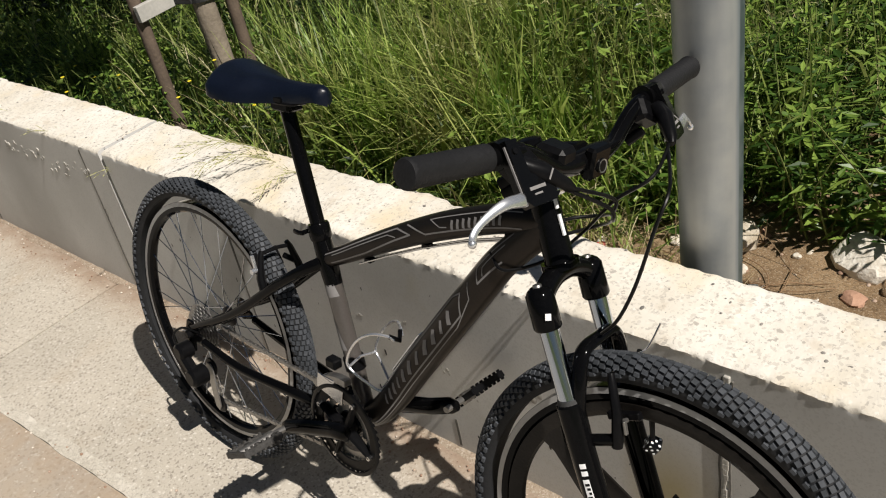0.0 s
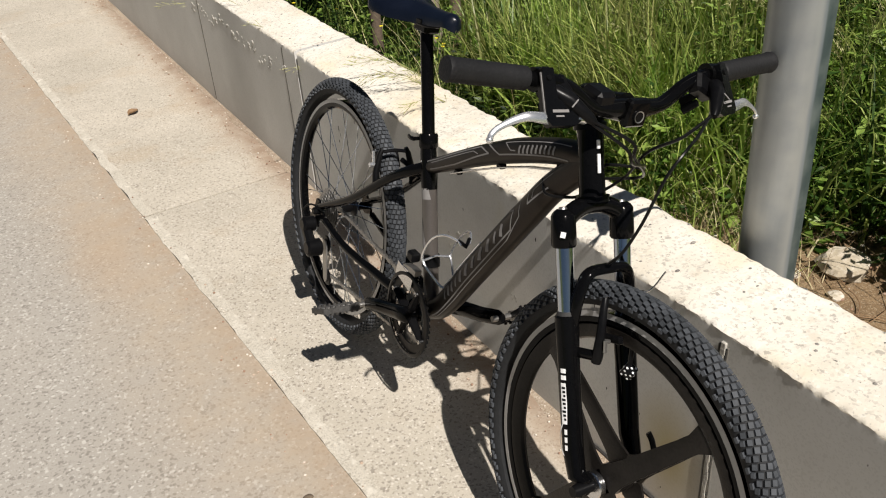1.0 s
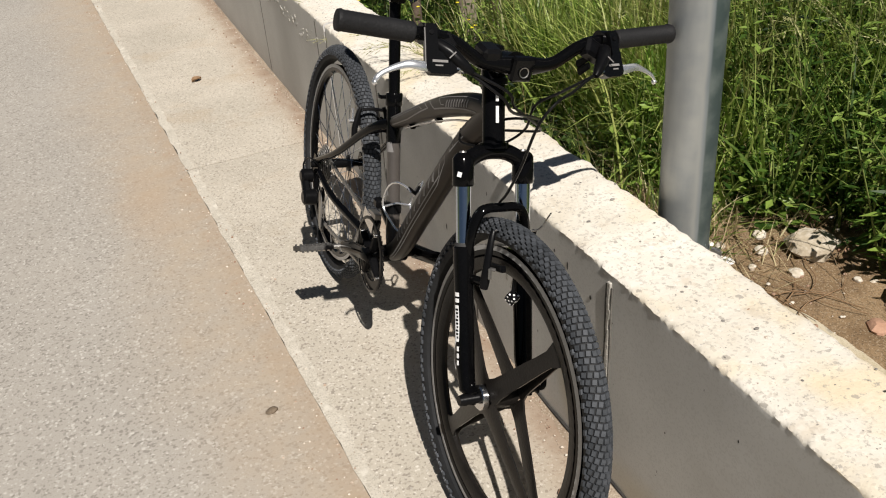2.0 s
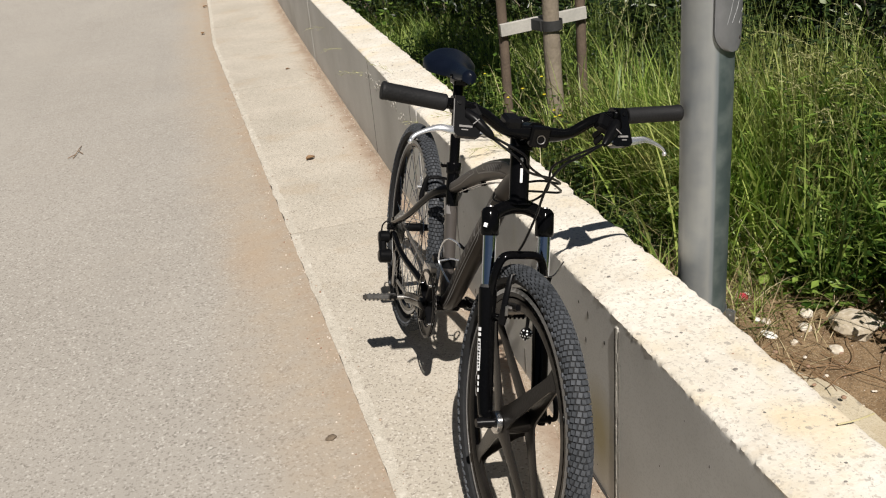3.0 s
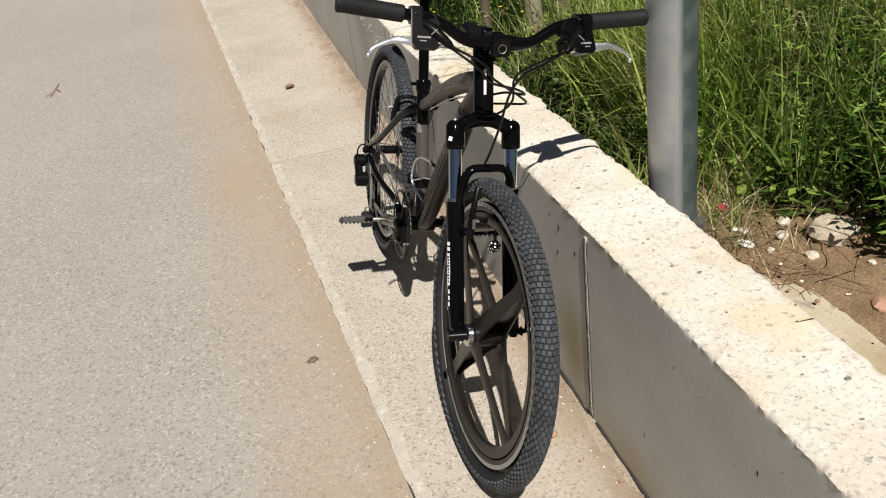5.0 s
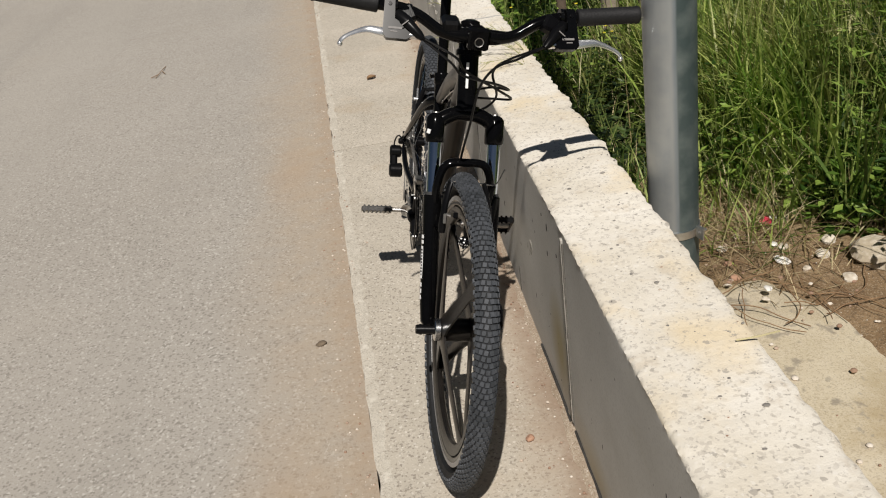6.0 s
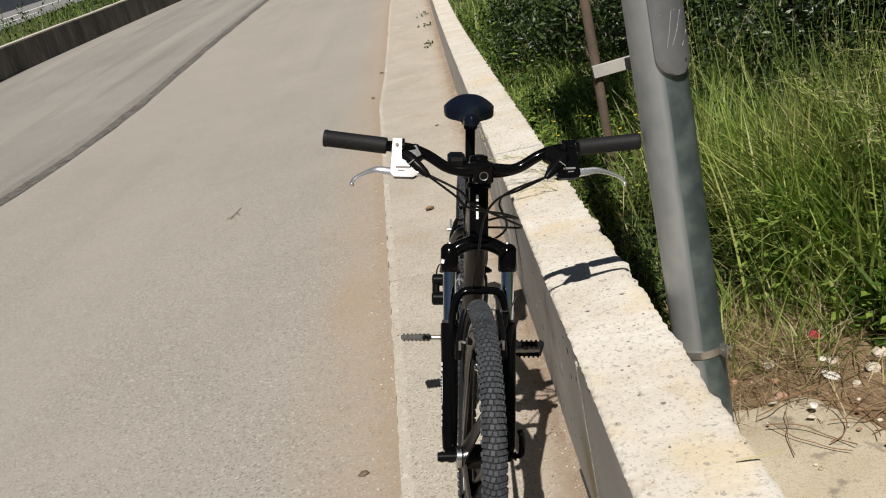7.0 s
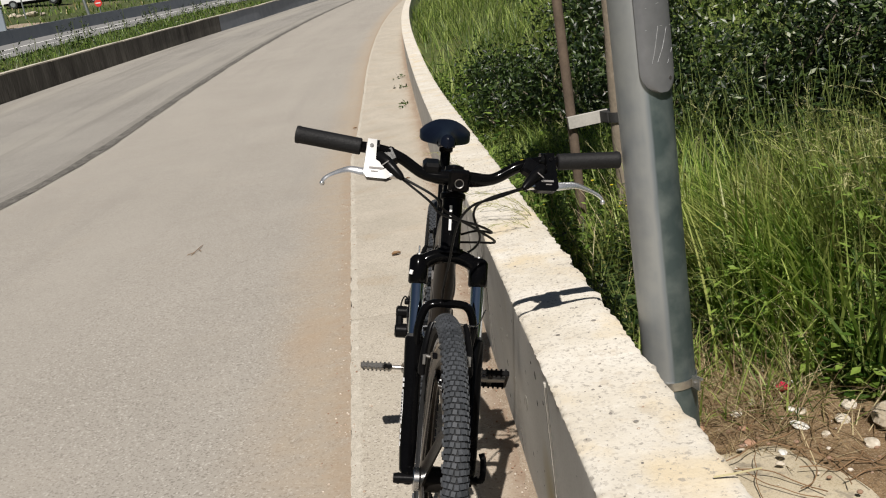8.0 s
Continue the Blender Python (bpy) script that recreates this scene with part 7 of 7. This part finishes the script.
# ---- stones, litter and loose grit ----
def stone_mesh(r, seed, flat=0.6):
    """A broken stone: a ball cut by random planes, roughened."""
    b, q = Build().ball((0, 0, 0), 1.0, 9, 14), random.Random(seed)
    cuts_ = [(Vector((q.gauss(0, 1), q.gauss(0, 1), q.gauss(0, 1))).normalized(), q.uniform(0.62, 0.95)) for _ in range(11)]
    o, sx_, sy_ = Vector((q.uniform(0, 50), q.uniform(0, 50), q.uniform(0, 50))), q.uniform(0.8, 1.35), q.uniform(0.7, 1.1)
    out = []
    for x, y, z in b.v:
        d = Vector((x, y, z))
        k = min([1.0] + [c / d.dot(nn) for nn, c in cuts_ if d.dot(nn) > 0.05])
        k *= 1 + 0.10 * noise.noise(d * 2.6 + o) + 0.06 * noise.noise(d * 7 + o)
        out.append((x * k * r * sx_, y * k * r * sy_, z * k * r * flat))
    b.v = out
    return b


rg = random.Random(31)
for x, y, r, mat, label in ((1.215, 0.425, 0.078, "stone", "large pale limestone chunk on the soil"), (1.150, 0.565, 0.026, "stone", "pale stone on the soil"), (1.090, 0.490, 0.022, "stone", "pale stone on the soil"), (1.02, 0.58, 0.016, "stone", "pale stone on the soil"),
                            (1.10, 0.36, 0.022, "stone", "pale stone on the soil"), (1.27, 0.11, 0.085, "stone", "rough pale limestone boulder"), (1.50, 0.08, 0.050, "stone", "rough pale limestone boulder"), (1.10, 0.075, 0.032, "brick_bit", "reddish brown stone on the soil"),
                            (1.12, 0.76, 0.026, "dirt", "brown clod beside the litter"), (0.86, 0.63, 0.018, "stone", "pale stone on the soil"), (0.93, 0.70, 0.015, "stone", "pale stone on the soil"), (1.3, 0.42, 0.024, "stone", "pale stone on the soil"), (0.62, 0.60, 0.016, "stone", "pale stone on the soil"),
                            (1.42, 0.55, 0.03, "stone", "pale stone on the soil"), (0.84, 0.30, 0.010, "stone", "white pebble on the footing"), (0.80, 0.44, 0.013, "stone", "white pebble on the footing"), (0.56, 1.05, 0.03, "stone", "pale stone behind the wall"), (0.62, 0.86, 0.022, "stone", "pale stone behind the wall")):
    zb = max(bank(x, y), 0.05 if x < 0.98 and y < 0.42 else -9)
    thing("stone", stone_mesh(r, int(x * 1000 + y * 77)), M[mat], label, "stone", m=pose(x, y, zb + r * 0.15, 0, 0, rg.uniform(0, 360)), group="stones on the soil", smooth=28)

gv = Build()
for k in range(600):
    x, y = rg.uniform(0.5, 1.7), rg.uniform(-0.9, 1.0)
    r = 0.002 + 0.007 * rg.random() ** 3
    zb = max(bank(x, y), 0.052 if x < 0.98 and y < 0.42 else -9)
    if x < 0.98 and y < 0.42 and rg.random() < 0.6:
        continue
    gv.ball((x, y, zb + r * 0.2), r, 4, 6, (1, rg.uniform(0.6, 1.2), 0.6))
thing("gravel", gv, M["grit"], "loose gravel scattered over the soil", "gravel", kind="stuff", smooth=60)
for k in range(34):
    x, y = rg.uniform(0.70, 1.5), rg.uniform(0.42, 0.95)
    if k % 3 == 0:
        x, y = rg.uniform(1.02, 1.5), rg.uniform(-0.1, 0.5)
    r = 0.006 + 0.016 * rg.random() ** 2
    thing("stone", stone_mesh(r, 400 + k), M[("stone", "stone", "dirt", "soil", "brick_bit")[k % 5]], "small stone lying on the brown soil", "stone", m=pose(x, y, max(bank(x, y), 0.046 if x < 0.95 and y < 0.4 else -9) + r * 0.2, 0, 0, rg.uniform(0, 360)), group="stones on the soil", smooth=60)
rt_ = Build()
for k in range(26):
    x, y, a = rg.uniform(0.62, 1.15), rg.uniform(0.12, 0.75), rg.uniform(0, 6.28)
    pts = []
    for i in range(6):
        pts.append((x, y, max(bank(x, y), 0.052 if x < 0.95 and y < 0.42 else -9) + 0.006 + 0.010 * rg.random()))
        a += rg.uniform(-0.5, 0.5)
        x, y = x + 0.045 * math.cos(a), y + 0.045 * math.sin(a)
    rt_.tube(spline(pts, 3), 0.0009 + 0.0008 * rg.random(), 5)
thing("dead_roots", rt_, M["leaf_dry"], "dead brown roots and stems across the soil and footing", "roots", kind="stuff")
gr = Build()
for k in range(2600):
    y = rg.uniform(-1.4, 5.5)
    x = WALL_X - abs(rg.gauss(0, 0.055)) if k % 3 else edge_x(y) + rg.gauss(0.0, 0.035) - 0.03
    r = 0.0009 + 0.0035 * rg.random() ** 3
    gr.ball((x, y, rise(y) + 0.008 + r * 0.3 if k % 3 else rise(y) + (0.007 if x > edge_x(y) else 0.0) + r * 0.3), r, 4, 5, (1, 1, 0.7))
thing("grit", gr, M["grit"], "fine grit along the gutter's edges", "grit", kind="stuff", smooth=60)
thing("brick_chip", stone_mesh(0.013, 4), M["brick_bit"], "small red brick chip in the gutter", "brick chip", m=pose(0.150, -0.01, 0.012), smooth=60)

# red and white wrapper
wr = thing("wrapper", None, None, "crumpled red and white litter wrapper on the soil", "litter", m=pose(1.05, 0.745, bank(1.05, 0.745) + 0.020, 8, 14, 30))
for nm, mat, dx, sc, sd in (("red_half", "red", -0.010, 0.024, 3), ("white_half", "paper", 0.024, 0.027, 9)):
    b = stone_mesh(sc, sd, 0.5)
    b.v = [(x + dx, y * 0.7, z + 0.006 * bumps(x, y, 90)) for x, y, z in b.v]
    part(nm, b, M[mat], wr, smooth=25)
for x, y, r in ((0.986, 0.51, 0.028), (0.862, 0.335, 0.016), (1.00, 0.60, 0.016)):
    b = stone_mesh(r, int(r * 9000), 0.25)
    thing("paper_scrap", b, M["paper"], "dirty white scrap of paper on the soil", "litter", m=pose(x, y, max(bank(x, y), 0.052 if y < 0.4 else -9) + 0.008, 10, 5, 40), smooth=25)


def dry_leaf(x, y, z, s, rz, label="curled dry brown leaf"):
    b = Build()
    for i in range(7):
        u = i / 6
        w = s * 0.42 * math.sin(math.pi * min(1, u * 0.9 + 0.08))
        for j in range(5):
            v = -1 + j / 2
            b.v.append((s * (u - 0.5), w * v, s * 0.22 * (v * v) + s * 0.10 * math.sin(u * 3) + 0.002 * bumps(u * 3, v, 2)))
    for i in range(6):
        for j in range(4):
            a = i * 5 + j
            b.f.append((a, a + 1, a + 6, a + 5))
    thing("dry_leaf", b, M["leaf_dry"], label, "leaf", m=pose(x, y, z, 0, 0, rz), group="fallen leaves", smooth=60)


dry_leaf(-0.088, 3.04, 0.010, 0.050, 20, "curled dry brown leaf in the gutter")
thing("clod", stone_mesh(0.015, 7, 0.5), M["clod"], "small brown clod of earth on the asphalt", "clod", m=pose(-0.336, 0.555, 0.004), smooth=60)
for x, y, s, rz in ((-0.55, 9.2, 0.05, 30), (-0.6, 7.6, 0.05, 70), (0.02, 5.4, 0.03, 0)):
    dry_leaf(x, y, rise(y) + 0.008, s, rz, "scrap of dry leaf by the gutter")
tw = Build()
for pts in ([(-1.38, 4.12, 0.006), (-1.385, 4.0, 0.012), (-1.40, 3.86, 0.006)], [(-1.385, 4.0, 0.012), (-1.35, 3.92, 0.010)], [(-1.39, 3.93, 0.010), (-1.43, 3.88, 0.008)]):
    tw.tube(spline(pts, 4), 0.0021, 6)
thing("twig", tw, M["leaf_dry"], "thin dry twig lying on the asphalt", "twig")
wt = thing("twig", Build().tube(spline([(0.43, -0.47, 0.526), (0.46, -0.475, 0.529), (0.50, -0.468, 0.526)], 5), 0.0016, 6), M["straw"], "short dry stalk on the wall top", "twig")
for y in (10.5, 12.3, 13.6):
    b, lv = Build(), []
    for k in range(14):
        lv.append((Vector((0.10 + rg.gauss(0, 0.05), y + rg.gauss(0, 0.10), rise(y) + 0.02 + abs(rg.gauss(0, 0.03)))), rv(rg), 0.06, 0.03, rg.uniform(-1, 1)))
    thing("leaf_heap", leaf_mesh(lv, rg), M["shrub"], "small heap of withered green leaves in the gutter", "leaves", kind="stuff", smooth=0)

# ---- the verge across the road and what stands beyond ----
def far_spread(n, xr0, xr1, y0, y1):
    x, y = rng.uniform(xr0, xr1, n), rng.uniform(y0, y1, n)
    return np.array([(a + bend(b), b, field(a + bend(b), b) - 0.02) for a, b in zip(x, y)])


r0 = far_spread(9000, -14.9, -10.1, 16, 62)
n = len(r0)
blade_mesh("verge_grass", r0, U(0.12, 0.42, n), U(0.02, 0.045, n), U(0.0, 0.4, n), U(0.2, 1.2, n), M["weed"], "green grass on the verge between the roads", seg=2)
r0 = far_spread(4200, -60, -18.6, 30, 110)
n = len(r0)
blade_mesh("field_grass", r0, U(0.2, 0.6, n), U(0.06, 0.14, n), U(0.0, 0.4, n), U(0.2, 1.2, n), M["weed"], "rough green grass on the far slope", seg=2)
r0 = far_spread(350, -50, -18.6, 30, 110)
n = len(r0)
blade_mesh("field_grass", r0, U(0.3, 0.8, n), U(0.06, 0.14, n), U(0.0, 0.4, n), U(0.2, 1.2, n), M["straw"], "yellowed grass on the far slope", seg=2)
st, lv = Build(), []
for k in range(60):
    y = rg.uniform(20, 56)
    x = rg.uniform(-14.6, -11) + bend(y)
    z, h = field(x, y), rg.uniform(0.5, 1.2)
    st.tube([(x, y, z), (x + rg.gauss(0, 0.1), y, z + h)], [0.02, 0.006], 4, caps=False)
    for i in range(26):
        lv.append((Vector((x + rg.gauss(0, 0.10), y + rg.gauss(0, 0.1), z + h * rg.uniform(0.25, 1.05))), rv(rg), 0.12, 0.06, rg.uniform(-1, 1)))
ob = thing("verge_weeds", st, M["stem"], "tall straggly weeds on the verge", "weeds", kind="stuff")
part("leaf", leaf_mesh(lv, rg), M["shrub"], ob, smooth=0)["kind"] = "stuff"

z = field(-17.1, 52.2)
thing("lamp_post", Build().tube([(-17.1, 52.2, z - 0.3), (-17.4, 52.2, z + 2.2), (-17.65, 52.2, z + 4)], [0.09, 0.08, 0.07], 12), M["galv"], "leaning grey metal post beyond the far barrier", "post")
z = field(-23.8, 60)
thing("lamp_post", Build().tube([(-23.8, 60, z - 0.3), (-23.9, 60, z + 4)], 0.05, 10), M["galv"], "thin grey metal post on the far slope", "post")
thing("path", strip(-25.0, -19.8, 50.5, 54.5, 0.05, 0.8), M["dirt"], "pale bare earth path beyond the far barrier", "path", kind="structure")
for k in range(9):
    x, y = rg.gauss(-24.6, 0.9), rg.gauss(62.0, 0.8)
    r = rg.uniform(0.15, 0.38)
    thing("rubble", stone_mesh(r, 700 + k), M["stone"], "white lump of rubble on the far slope", "rubble", m=pose(x, y, field(x, y) + r * 0.2, 0, 0, rg.uniform(0, 360)), group="rubble on the far slope", smooth=28)
z = field(-18.9, 60) - 1.35
sg = thing("road_sign", None, None, "round red no-entry sign on a grey post", "road sign", m=pose(-18.9, 60, z))
part("post", Build().tube([(0, 0, -0.3), (0, 0, 2.4)], 0.045, 10), M["galv"], sg)
part("disc", Build().tube([(0, -0.03, 2.1), (0, -0.06, 2.1)], 0.24, 28), M["sign_red"], sg, "red disc")
part("bar", Build().box((0.33, 0.012, 0.075), pose(0, -0.068, 2.1), 0.1), M["line"], sg, "white bar")
z = field(-20.6, 47.3)
cb = thing("street_cabinet", None, None, "blue-grey metal street cabinet on the slope", "cabinet", m=pose(-20.6, 47.3, z, 0, 0, 20))
part("body", Build().box((1.1, 0.6, 1.35), pose(0, 0, 0.6), 0.06), M["cabinet"], cb)
part("door", Build().box((0.5, 0.03, 1.1), pose(-0.26, -0.31, 0.62), 0.2), M["cabinet"], cb)
part("door", Build().box((0.5, 0.03, 1.1), pose(0.26, -0.31, 0.62), 0.2), M["cabinet"], cb)
part("roof", Build().box((1.2, 0.7, 0.07), pose(0, 0, 1.31), 0.3), M["cabinet"], cb)


def van(x, y, rz, label):
    z = field(x, y)
    v = thing("parked_van", None, None, label, "van", m=pose(x, y, z + 0.02, 0, 0, rz), group="vehicles on the far slope")
    side_ = [(-2.6, 0.45), (2.5, 0.45), (2.62, 0.75), (2.55, 1.15), (1.75, 1.35), (1.15, 2.15), (0.9, 2.28), (-2.45, 2.32), (-2.62, 2.1)]
    part("body", Build().prism(side_, 1.9, pose(0, 0, 0, 90)), M["vehicle"], v, smooth=20)
    for sy in (-0.96, 0.96):
        part("window", Build().prism([(0.2, 1.4), (1.45, 1.4), (1.0, 2.05), (0.2, 2.05)], 0.02, Matrix.Translation((0, sy, 0)) @ pose(0, 0, 0, 90)), M["glass_dark"], v)
        for wx in (-1.7, 1.6):
            w = part("wheel", Build().tube([(wx, sy - 0.1, 0.34), (wx, sy + 0.1, 0.34)], 0.36, 24), M["tyre"], v)
            part("rim", Build().tube([(wx, sy - 0.11, 0.34), (wx, sy + 0.11, 0.34)], 0.2, 16), M["galv"], w)
    part("sill", Build().box((4.9, 1.92, 0.12), pose(0, 0, 0.45), 0.2), M["matt_black"], v)


van(-30.2, 79.6, 10, "white parked van on the far slope")
van(-36.4, 81.6, 8, "white parked van on the far slope")
van(-24.4, 83.0, 12, "white parked van by the field's edge")
